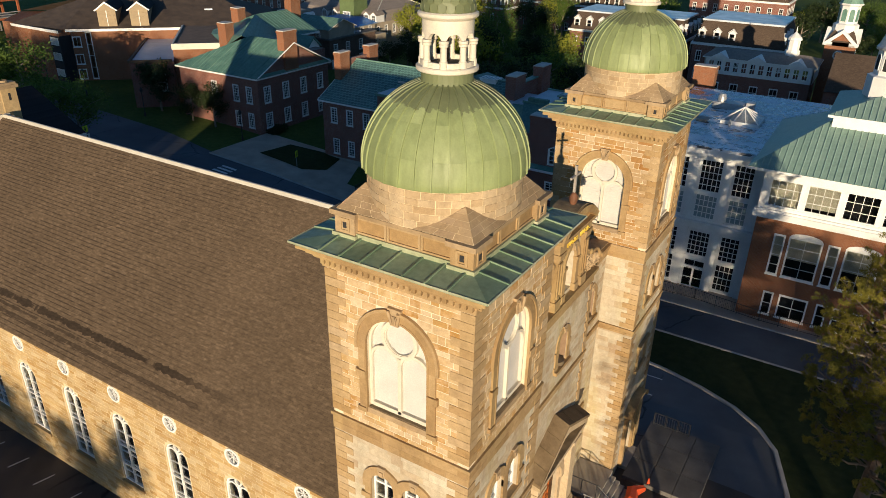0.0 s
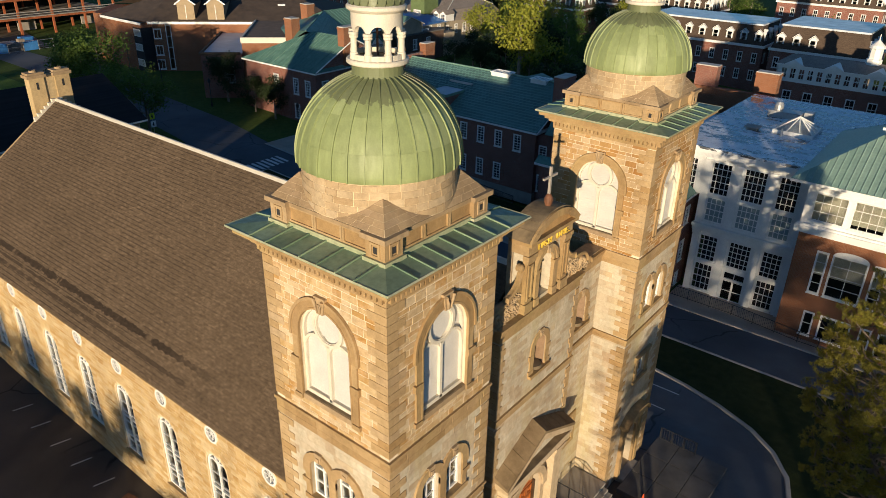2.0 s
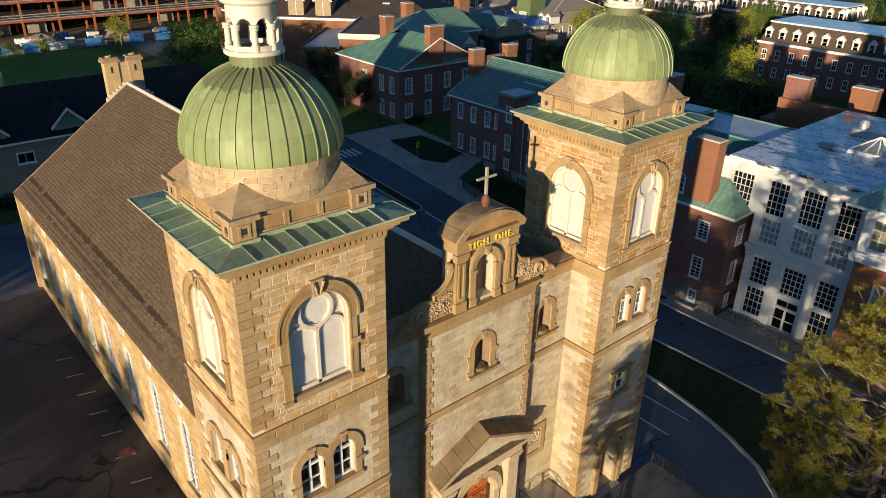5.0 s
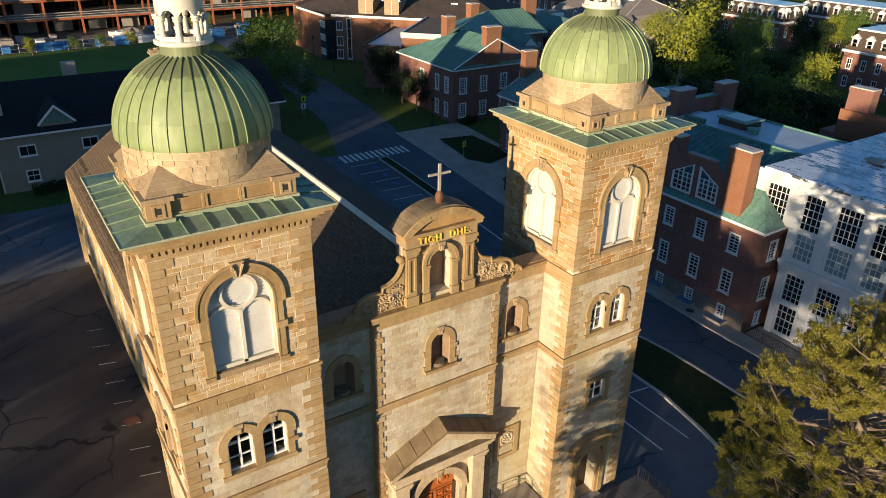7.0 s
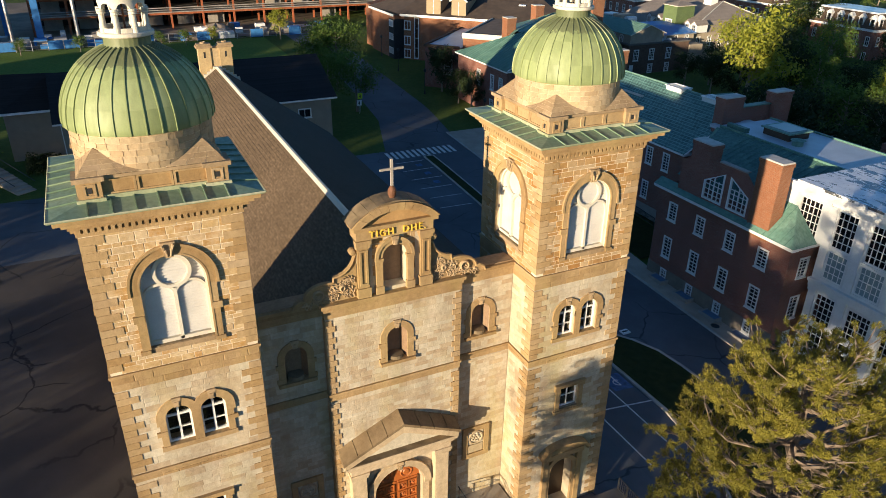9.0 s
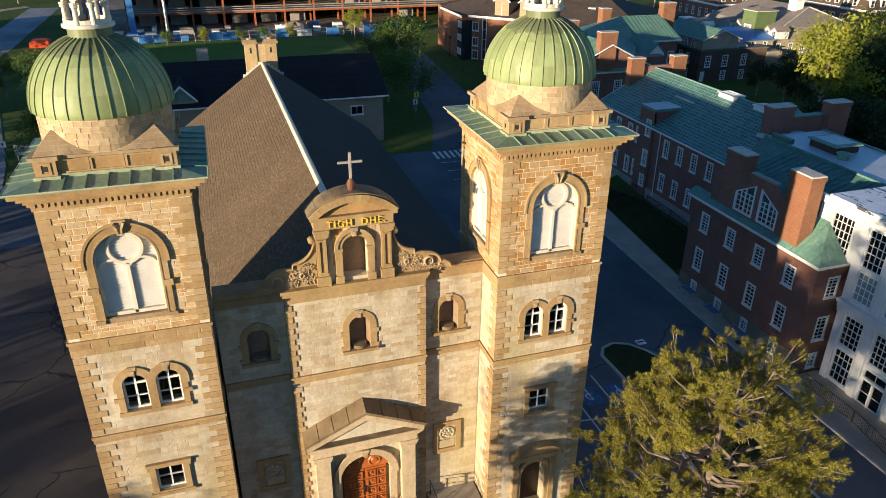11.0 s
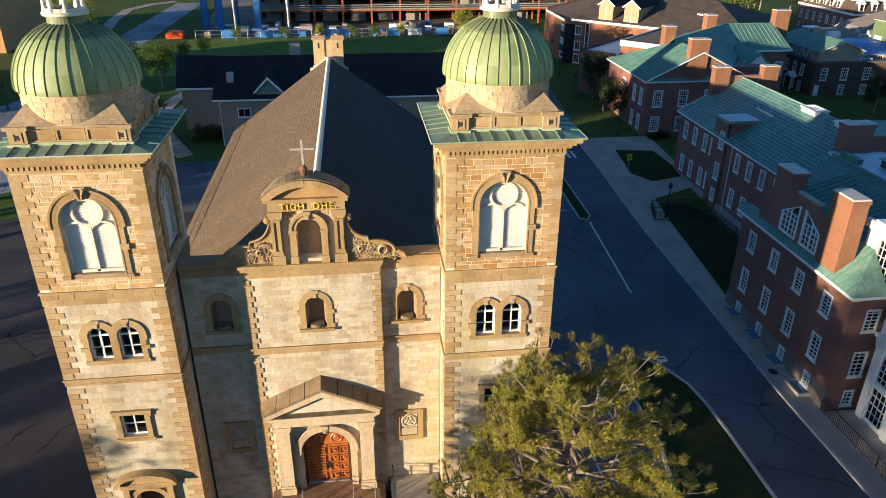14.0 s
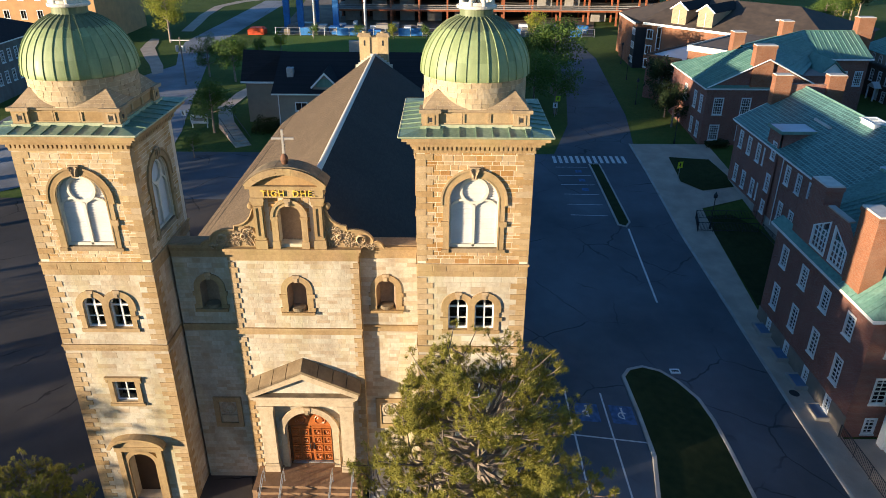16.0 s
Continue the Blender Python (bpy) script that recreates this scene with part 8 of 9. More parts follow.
def pine_tree(name, rng, h, spread, limbs=120, label=""):
    """A long-needled pine: crooked bare inner limbs with round tufts of needles outside."""
    t = thing(name, (0, 0, 0), label, "pine tree")
    wood, tips = Geo(), []
    wood.tube([(0, 0, -0.3), (0.15, 0.1, h * 0.3), (0.0, 0.2, h * 0.6), (0.2, 0.0, h * 0.9)], [0.42, 0.33, 0.2, 0.07], 10)
    for i in range(limbs):
        k = (i + rng.random()) / limbs
        z = h * (0.36 + 0.63 * k)
        r = spread * min(1.0, 0.8 + 0.6 * k) * math.sqrt(max(0.02, 1.0 - (max(0.0, k - 0.32) / 0.70) ** 2)) * rng.uniform(0.55, 1.0) ** 0.6
        a = i * 2.399 + rng.uniform(-0.4, 0.4)
        d = Vector((math.cos(a), math.sin(a), 0))
        sd = Vector((-d.y, d.x, 0))
        z0 = min(z - r * rng.uniform(0.15, 0.6), h * 0.86)
        b1, b2 = rng.uniform(-0.35, 0.35), rng.uniform(-0.3, 0.3)
        pts = [Vector((0.05, 0.1, z0)) + d * (r * s) + sd * (r * (b1 * math.sin(3.1 * s) + b2 * math.sin(6.0 * s) * 0.5)) + UP * ((z - z0) * s ** 1.5 + 0.12 * math.sin(11 * s + i)) for s in (0, 0.17, 0.34, 0.5, 0.67, 0.84, 1.0)]
        wood.tube(pts, [0.085, 0.07, 0.058, 0.047, 0.037, 0.027, 0.016], 5)
        for j in range(11):
            s = rng.uniform(0.5, 1.0)
            q = min(5, int(s * 6))
            base = pts[q].lerp(pts[q + 1], s * 6 - q)
            tw = base + (d * rng.uniform(-0.1, 0.7) + sd * rng.uniform(-0.9, 0.9) + UP * rng.uniform(0.0, 0.75)) * rng.uniform(0.5, 1.15)
            wood.tube([base, base.lerp(tw, 0.5) - UP * 0.06, tw], [0.026, 0.02, 0.013], 4, False)
            tips.append((tw, (tw - base).normalized()))
        tips.append((pts[-1], d))
        for j in range(9):
            q = rng.randrange(1, 5)
            base = pts[q].lerp(pts[q + 1], rng.random())
            tw = base + (d * rng.uniform(-0.2, 0.6) + sd * rng.uniform(-0.8, 0.8) + UP * rng.uniform(-0.3, 0.5)) * rng.uniform(0.4, 1.0)
            wood.tube([base, base.lerp(tw, 0.5) + UP * 0.05, tw], [0.018, 0.013, 0.007], 3, False)
    part("trunk", wood, M_PBARK, t, "grey-brown crooked trunk and limbs")
    g = Geo()
    for p, d in tips:
        d = (d + UP * 0.6).normalized()
        u = d.orthogonal().normalized()
        w = d.cross(u)
        for c in range(6):
            size = rng.uniform(0.10, 0.16)
            o = p + (d * rng.uniform(-0.2, 0.1) + u * rng.uniform(-0.17, 0.17) + w * rng.uniform(-0.17, 0.17))
            for k in range(26):
                a = 2.399 * k + rng.random()
                f = 1.0 - 1.7 * (k + 0.5) / 26
                e = (d * f + (u * math.cos(a) + w * math.sin(a)) * math.sqrt(max(0.0, 1 - f * f))) * size * rng.uniform(0.8, 1.15)
                s = e.cross(d + u * 0.1).normalized() * 0.0085
                g.add([o - s, o + s, o + e + s * 0.8, o + e - s * 0.8], [(0, 1, 2, 3)])
    tagged(part("needles", g, M_NEEDLE, t, "tufts of yellow-green needles"), kind="stuff")
    return t


def plant(ob, x, y, turn=0.0, size=1.0):
    return copy_thing(ob, Matrix.Translation((x, y, land(x, y))) @ Matrix.Rotation(radians(turn), 4, "Z") @ Matrix.Scale(size, 4))


pine = pine_tree("pine_tree", random.Random(8), 19.6, 4.8, 150, "tall old pine with open crown and crooked bare inner limbs")
pine.matrix_basis = Matrix.Translation((12.7, 9.2, 0))
WORLD_OF[pine.name] = pine.matrix_basis.copy()
copy_thing(pine, Matrix.Translation((10.8, -8.6, 0)) @ Matrix.Rotation(2.1, 4, "Z") @ Matrix.Scale(0.63, 4))


TREES = [limb_tree("broadleaf_tree", random.Random(40 + i), 10.0, 4.2, mt, lf, ct, 0.26, 0.22, lab) for i, (mt, lf, ct, lab) in enumerate((
    (M_LEAF, 0.40, 3600, "leafy green tree in evening shade"), (M_LEAF, 0.34, 3600, "open-crowned green tree by the road"), (M_LEAFY, 0.38, 3600, "tree in bright yellow-green spring leaf"),
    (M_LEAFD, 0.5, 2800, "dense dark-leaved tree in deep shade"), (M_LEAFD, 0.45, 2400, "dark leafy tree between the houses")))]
SPOTS = [  # kind, x, y, size
    (0, -94, 26.5, 1.15), (1, -80, 25.2, 0.95), (0, -103, 28.5, 1.1), (1, -98, 24, 1.0), (0, -86, 22.5, 0.85), (3, -86.5, 43.0, 0.75), (3, -73.5, 42.0, 0.6), (3, -78.5, 42.2, 0.55),
    (0, -69.5, -26.0, 0.75), (1, -104, -37, 0.75), (0, -100, -31, 0.8), (2, -138.5, -56.5, 1.15), (1, -119, -31, 0.5), (2, -126, -28, 0.45), (1, -60, -26, 0.35),
    (2, -57.0, 83.5, 1.65), (2, -43, 98.4, 1.1), (1, -62, 108, 1.2), (0, -57, 96, 0.8), (3, -73.5, 86.0, 0.6), (4, -73.0, 91.5, 0.75), (3, -67.5, 86.5, 0.7), (4, -69.0, 95.5, 0.85), (3, -63.0, 88.0, 0.85), (3, -75.3, 65.5, 0.42), (2, -81.5, 105.5, 1.0)]
for k, x, y, sz in SPOTS:
    plant(TREES[k], x, y, 37 * x + 11 * y, sz)


def hedge(label, x0, x1, y0, y1, h, n):
    """A clipped row of bushes made of many leaves."""
    rh, g = random.Random(int(10 * x0)), Geo()
    for i in range(n):
        x, y, z = rh.uniform(x0, x1), rh.uniform(y0, y1), h * rh.random() ** 0.6
        z *= 0.75 + 0.25 * math.sin(1.9 * (x + y)) * math.sin(0.8 * y + x)
        p = Vector((x, y, land(x, y) + z))
        u = Vector((rh.gauss(0, 1), rh.gauss(0, 1), rh.gauss(0, 1))).normalized() * 0.13
        w = u.orthogonal().normalized() * 0.08
        g.add([p - u, p + w, p + u, p - w], [(0, 1, 2, 3)])
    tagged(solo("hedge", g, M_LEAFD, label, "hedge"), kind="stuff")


hedge("dark clipped hedge along the grey house", -66.8, -65.2, -13, 9, 1.5, 5000)
hedge("low dark bushes beside the bank stair", -73.5, -68.6, -20.5, -16.6, 1.6, 2500)
hedge("dark shrubs at the foot of the brick house", -66.0, -64.2, 44.5, 47.5, 1.2, 900)
rt = random.Random(77)
# woods between the houses, and the town's trees beyond
for x0, x1, y0, y1, n, kinds in ((-46, -30, 68, 84, 6, (3, 4, 0)), (-66, -46, 86, 104, 8, (3, 4, 0, 1)), (-40, -14, 66, 84, 12, (3, 4)), (-100, -56, 116, 150, 16, (3, 0, 1, 2)),
                                 (-60, 40, 150, 215, 34, (0, 1, 2, 3)), (-190, -100, 130, 260, 40, (0, 1, 2, 4)), (-260, -190, -60, 130, 18, (0, 1, 4)), (-10, 30, 66, 100, 9, (3, 4, 0))):
    for i in range(n):
        plant(TREES[rt.choice(kinds)], rt.uniform(x0, x1), rt.uniform(y0, y1), rt.uniform(0, 360), rt.uniform(0.7, 1.15))
# unseen tree row, added across the street to shade the lot
for i in range(13):
    x = -58 + 8.5 * i + rt.uniform(-2, 2)
    plant(TREES[(0, 3, 1)[i % 3]], x, -68 + rt.uniform(-4, 4), rt.uniform(0, 360), rt.uniform(2.1, 2.3) if x < -24 else rt.uniform(1.25, 1.4) if x < -6 else rt.uniform(1.05, 1.2) if x < 8 else rt.uniform(0.8, 0.95))
# second unseen row, added to keep the sun off the grey house
for i in range(7):
    plant(TREES[(3, 0)[i % 2]], -62 + 6.0 * i, -79 + rt.uniform(-2, 2), 40 * i, 2.3)
# more unseen trees, added to shade the tower foot, sidewalk and brick house
for i, (x, y, sz) in enumerate(((13.2, -46.5, 1.22), (34.5, -46, 1.75), (42.0, -48, 2.15), (51, -47, 1.75), (60, -48, 1.6), (68, -46, 1.5))):
    plant(TREES[(0, 0, 1, 0, 1, 0)[i]], x, y, 50 * i, sz)
# the first of each kind stands in the town too
for i, tr in enumerate(TREES):
    tr.matrix_basis = Matrix.Translation((-150 - 9 * i, 100 + 7 * i, land(-150, 100)))


# ---- farther buildings ----
def mansard_house(name, label, x0, x1, y0, y1, base, eave, top, dormers, sides_on="s", mat=None, slope=1.2):
    """A brick building under a steep dormered roof with a flat grey top."""
    h0 = eave - base
    n = max(2, int((x1 - x0) / 2.6))
    us = [-(x1 - x0) / 2 + (x1 - x0) * (i + 0.5) / n for i in range(n)]
    ne = max(2, int((y1 - y0) / 2.8))
    ue = [-(y1 - y0) / 2 + (y1 - y0) * (i + 0.5) / ne for i in range(ne)]
    wins = {"s": row(us, eave - 3.0, 0.95, 1.9, 2, 2) + (row(us, eave - 6.3, 0.95, 1.9, 2, 2) if h0 > 6.8 else []), "e": row(ue, eave - 3.0, 0.95, 1.9, 2, 2)}
    h = house(name, label, "building", x0, x1, y0, y1, base, eave, wins, mat=mat)
    part("eave_cornice", Geo().box(x0 - 0.35, x1 + 0.35, y0 - 0.35, y1 + 0.35, eave, eave + 0.45), M_WHITE, h)
    z, s = eave + 0.45, slope
    p = [(x0, y0, z), (x1, y0, z), (x1, y1, z), (x0, y1, z), (x0 + s, y0 + s, top), (x1 - s, y0 + s, top), (x1 - s, y1 - s, top), (x0 + s, y1 - s, top)]
    for i in range(4):
        j = (i + 1) % 4
        part("mansard_slope", Geo().add([p[i], p[j], p[4 + j], p[4 + i]], [(0, 1, 2, 3)]), M_DROOF, h)
    part("flat_roof", Geo().box(x0 + s - 0.25, x1 - s + 0.25, y0 + s - 0.25, y1 - s + 0.25, top, top + 0.3), M_FLATR, h)
    for deg, us_, hw, at in ((-90, us, (x1 - x0) / 2, ((x0 + x1) / 2, y0)), (0, ue, (y1 - y0) / 2, (x1, (y0 + y1) / 2))):
        for u in us_[:dormers]:
            m = face(at[0], at[1], 0, deg) @ Matrix.Translation((u, z + 0.35, -0.25))
            d = part("dormer", Geo().prism([(-0.65, 0), (0.65, 0), (0.65, 1.75), (0, 2.3), (-0.65, 1.75)], -1.4, 0.0, m), M_WHITE, h)
            part("dormer_pane", Geo().prism(rect(-0.4, 0.4, 0.25, 1.6), 0.0, 0.012, m), M_GLASS, d)
            part("dormer_bar", Geo().box(-0.4, 0.4, 0.88, 0.96, 0.0, 0.04, m), M_WHITE, d)
            part("dormer_cap", Geo().prism([(-0.8, 1.72), (0, 2.4), (0.8, 1.72), (0.8, 1.86), (0, 2.56), (-0.8, 1.86)], -1.4, 0.12, m), M_WHITE, d)
    return h


mansard_house("mansard_dormitory", "brick dormitory with dark mansard roof and white dormers", -52.5, -27.5, 124.5, 138, -0.8, 7.4, 11.4, 9)
mansard_house("mansard_block", "brick block with steep dark roof and large white dormers", -24.5, -8, 118, 134, -0.8, 8.4, 12.8, 3)
mansard_house("mansard_terrace", "long brick terrace with mansard roof and rows of dormers", -84, -50, 158, 170, 0, 8, 11.5, 14)
mansard_house("mansard_villa", "brick villa with dark mansard roof and white trim", -92, -76, 140, 150, 0.5, 8, 11.5, 6)
mansard_house("brick_residence", "tall brick residence with pale windows behind the trees", -40, -16, 176, 190, 0, 10.5, 14.0, 9)
mansard_house("town_block", "brick town building with pale trim and dormers", -128, -104, 140, 156, 2.0, 10, 13.0, 8)
mansard_house("corner_block", "brick corner building with dormered roof", -150, -128, 118, 134, 2.0, 9, 12.0, 6)


def bay_hall():
    """Two-tone hall: brick below, white glazed upper storey with shallow gables."""
    x0, x1, y0, y1 = -16.8, -0.9, 95.0, 103.0
    h = house("white_bay_hall", "brick hall with white windowed upper storey and grey roof", "building", x0, x1, y0, y1, -1.2, 8.0, {"s": row([-6, -3, 0, 3, 6], 4.6, 1.2, 2.0, 2, 2)})
    us = [-7.0 + 1.27 * i for i in range(12)]
    wall_face(h, face((x0 + x1) / 2, y0 - 0.25, 0, -90), rect(-8.15, 8.15, 8.0, 10.5), row(us, 8.5, 0.85, 1.6, 2, 2), M_WHITE, "upper_wall")
    part("upper_side", Geo().box(x0 - 0.2, x0, y0 - 0.25, y1, 8.0, 10.5).box(x1, x1 + 0.2, y0 - 0.25, y1, 8.0, 10.5), M_WHITE, h)
    hip_roof(h, x0, x1, y0, y1, 10.6, 11.6, M_SLATE, 0.5, inset=2.0)
    for u in (-14.6, -9.0, -3.2):
        part("cross_gable", Geo().prism([(-1.5, 10.55), (1.5, 10.55), (0, 11.35)], -2.5, 0.55, face(u, y0, 0, -90)), M_WHITE, h)
    t = Matrix.Translation((-4.8, 99, -1.2))
    c = part("cupola", Geo().lathe([(1.1, 12.5), (1.1, 13.4), (0.9, 13.5), (0.9, 14.9), (1.05, 15.0)], 8, t), M_WHITE, h, "white louvred cupola")
    part("cupola_dome", Geo().lathe([(1.1, 15.0), (0.95, 15.4), (0.4, 15.9), (0.08, 16.2), (0.05, 17.0), (0.0, 17.0)], 12, t), M_WHITE, c)
    part("brown_roof", Geo().prism([(-6, 8.5), (6, 8.5), (0, 13.2)], 0.0, 9.0, face(1.5, 95, 0, 0)), M_DROOF, h)
    part("side_block", Geo().box(1.5, 10.5, 89.5, 100.5, -1.5, 8.5), M_BRICK, h)


bay_hall()


def steeple():
    x, y = 1.3, 107.0
    t = Matrix.Translation((x, y, 0))
    s = thing("brick_steeple", (x, y, -1), "brick bell tower with white belfry and teal spire", "bell tower")
    part("shaft", Geo().box(x - 2.2, x + 2.2, y - 2.2, y + 2.2, -1, 13.2), M_BRICK_L, s)
    for deg in (-90, 0, 180):
        a = radians(deg)
        m = face(x + 2.2 * math.cos(a), y + 2.2 * math.sin(a), 0, deg)
        part("gable_trim", Geo().band([(-2.2, 12.6), (0, 14.6), (2.2, 12.6)], [(-2.6, 12.9), (0, 15.2), (2.6, 12.9)], -1.0, 0.35, m), M_WHITE, s)
        part("gable", Geo().prism([(-2.2, 12.6), (2.2, 12.6), (0, 14.6)], -0.5, 0.0, m), M_BRICK_L, s)
        w = part("rose_window", Geo().lathe([(0.55, 0.0), (0.55, 0.1), (0.75, 0.1), (0.75, 0.0)], 16, m @ Matrix.Translation((0, 11.2, 0))), M_WHITE, s)
        part("rose_bar", Geo().box(-0.6, 0.6, 11.15, 11.25, 0, 0.08, m).box(-0.05, 0.05, 10.6, 11.8, 0, 0.078, m), M_WHITE, w)
    part("roof", Geo().lathe([(3.3, 13.2), (1.9, 15.0)], 4, t @ Matrix.Rotation(math.pi / 4, 4, "Z")), M_DROOF, s)
    b = part("belfry", Geo().lathe([(1.9, 14.6), (1.9, 15.8), (1.5, 16.0), (1.5, 18.6), (1.8, 18.8), (1.8, 19.0)], 8, t), M_WHITE, s, "white octagonal belfry")
    for i in range(8):
        a = 45 * i + 22.5
        part("louvre", Geo().prism(arch(0, 0.36, 16.3, 17.8), -0.02, 0.03, face(x + 1.4 * math.cos(radians(a)), y + 1.4 * math.sin(radians(a)), 0, a)), M_TEAL, b)
    part("spire", Geo().lathe([(1.7, 19.0), (1.2, 20.0), (0.5, 22.0), (0.0, 25.0)], 8, t), M_TEAL, s)


steeple()


def grey_mansion():
    """Pale houses with slate roofs and dormers beyond the dormitories."""
    x0, x1, y0, y1, base, deck = -99.0, -84.6, 81.6, 96.5, 1.9, 7.6
    h = house("dark_stone_house", "dark stone house with white sash windows and tan upper storey", "house", x0, x1, y0, y1, base, deck,
              {"s": row([-6.0, -3.6, -1.2, 1.2, 3.6], 4.9, 1.0, 1.9, 2, 4) + row([-6.0, -3.6, 3.6], 2.2, 1.0, 1.7, 2, 4), "e": row([-5.6, -1.8, 2.4], 4.7, 1.2, 2.0, 3, 4) + row([-1.8, 2.4], 2.1, 1.1, 1.7, 3, 4)}, mat=M_DKSTONE)
    part("cornice", Geo().box(x0 - 0.2, x1 + 0.2, y0 - 0.2, y1 + 0.2, deck, deck + 0.25), M_DKCON, h)
    part("side_door", Geo().box(-6.9, -6.0, base - 0.2, base + 2.0, 0.0, 0.05, face(x1, (y0 + y1) / 2, 0, 0)), M_WHITE, h, "white side door")
    mp = face(-90.3, y0, 0, -90)
    p = part("porch", Geo().prism([(-1.3, 4.3), (1.3, 4.3), (0, 5.2)], 0.0, 1.2, mp).box(-1.15, -0.95, base - 1, 4.3, 0.9, 1.1, mp).box(0.95, 1.15, base - 1, 4.3, 0.9, 1.1, mp), M_WHITE, h, "white pedimented porch")
    part("porch_door", Geo().box(-0.55, 0.55, base - 0.5, 4.1, 0.0, 0.06, mp), M_WHITE, p)
    # tan storey with arched windows under a copper gable roof
    part("upper_wall", Geo().box(-99.0, -85.1, 82.1, 90.2, deck + 0.25, 9.5), M_TANW, h, "tan rendered upper storey")
    up = face(-92, 82.08, 0, -90)
    for u in (-5.0, -2.7, -0.4, 1.9, 4.2):
        w = part("arched_window", Geo().band(arch_open(u, 0.42, 7.95, 8.75), arch_open(u, 0.56, 7.85, 8.75), 0.0, 0.06, up), M_WHITE, h)
        part("pane", Geo().prism(arch(u, 0.42, 7.95, 8.75), 0.0, 0.02, up), M_GLASS, w)
        part("muntin", Geo().box(u - 0.03, u + 0.03, 7.95, 9.1, 0.02, 0.05, up).box(u - 0.4, u + 0.4, 8.55, 8.62, 0.02, 0.05, up), M_WHITE, w)
    for pts in ([(-99.4, 81.7, 9.5), (-84.8, 81.7, 9.5), (-84.8, 86.4, 11.2), (-99.4, 86.4, 11.2)], [(-84.8, 90.6, 9.5), (-99.4, 90.6, 9.5), (-99.4, 86.4, 11.2), (-84.8, 86.4, 11.2)]):
        part("roof_slope", Geo().add(pts, [(0, 1, 2, 3)]), M_TEAL, h)
        a, b, c, d = (Vector(q) for q in pts)
        for k in range(1, 18):
            part("roof_seam", Geo().tube([a.lerp(b, k / 18) + Vector((0, 0, 0.03)), d.lerp(c, k / 18) + Vector((0, 0, 0.03))], 0.04, 4, False), M_TEAL, h)
    part("gable", Geo().prism([(-4.3, 9.5), (4.3, 9.5), (0, 11.1)], -0.2, 0.0, face(-85.1, 86.3, 0, 0)), M_TANW, h)
    part("gable_board", Geo().tube([(-84.8, 81.8, 9.45), (-84.8, 86.4, 11.14), (-84.8, 90.5, 9.45)], 0.09, 4), M_CREAM, h)
    # low tan range with the blue roof, and what lies on the deck before it
    lo = house("tan_range", "low tan rendered range under a bright blue roof", "house", -96, -87.2, 91.0, 100.0, 7.0, 8.6, {"e": row([-3.2, -0.2, 2.6], 7.0, 0.9, 1.35, 2, 2)}, mat=M_TANW)
    for pts in ([(-86.8, 90.7, 8.62), (-86.8, 100.3, 8.62), (-90.4, 100.3, 9.5), (-92.0, 90.7, 9.9)], [(-92.0, 90.7, 9.9), (-90.4, 100.3, 9.5), (-96, 100.3, 9.7), (-97, 90.7, 9.7)]):
        part("blue_roof", Geo().add(pts, [(0, 1, 2, 3)]), M_BLUE, lo, "bright blue roof covering")
    part("lead_edge", Geo().box(-86.95, -86.7, 90.7, 100.3, 8.45, 8.62), M_STEEL, lo)
    part("porch_step", Geo().box(-87.2, -84.4, 96.6, 100.0, 1.5, 6.9), M_TANW, lo)
    rk, pile = random.Random(12), Geo()
    for k in range(14):
        x, y = rk.uniform(-86.3, -85.4), 88.6 + 0.28 * k
        pile.box(x - rk.uniform(0.4, 0.8), x + 0.4, y - 0.12, y + 0.14, 7.86, 7.95 + rk.uniform(0.05, 0.55))
    solo("roof_deck_boards", pile, M_SHEET, "pale blue boards stacked on the roof deck", "boards")
    # large pale house with grey slate roof
    m = house("grey_mansion", "large pale house with grey slate roof and many dormers", "house", -112, -88, 100.2, 122, 2.4, 8.3, {"e": row([-9, -6, -3, 0, 3, 6, 9], 5.6, 1.0, 1.9, 2, 3)}, mat=M_TANW)
    lo_, mid, r0, r1 = [(-112.4, 99.8, 8.3), (-87.6, 99.8, 8.3), (-87.6, 122.4, 8.3), (-112.4, 122.4, 8.3)], [(-110.4, 102.6, 10.4), (-88.6, 102.6, 10.4), (-88.6, 120, 10.4), (-110.4, 120, 10.4)], (-110, 113.5, 13.3), (-94, 113.5, 13.3)
    for i in range(4):
        j = (i + 1) % 4
        part("lower_slope", Geo().add([lo_[i], lo_[j], mid[j], mid[i]], [(0, 1, 2, 3)]), M_SLATE, m)
    for pts in ((mid[0], mid[1], r1, r0), (mid[1], mid[2], r1), (mid[2], mid[3], r0, r1), (mid[3], mid[0], r0)):
        part("upper_slope", Geo().add(pts, [tuple(range(len(pts)))]), M_SLATE, m, "pale weathered shingle slope")
    part("hip_roll", Geo().tube([mid[1], r1], 0.14, 6).tube([r1, mid[2]], 0.14, 6), M_CREAM, m)
    part("white_chimney", Geo().box(-96.6, -94.4, 110.5, 112.4, 11.5, 14.6), M_WHITE, m, "broad white chimney")
    for x in (-101.5, -98.6, -89.8, -87.9):
        d = part("dormer", Geo().prism([(-0.75, 0), (0.75, 0), (0.75, 1.5), (0, 2.1), (-0.75, 1.5)], -3.0, 0.0, face(x, 100.3, 8.5, -90)), M_WHITE, m, "white gabled dormer")
        part("dormer_pane", Geo().prism(rect(-0.42, 0.42, 0.3, 1.4), 0.0, 0.02, face(x, 100.3, 8.5, -90)), M_GLASS, d)
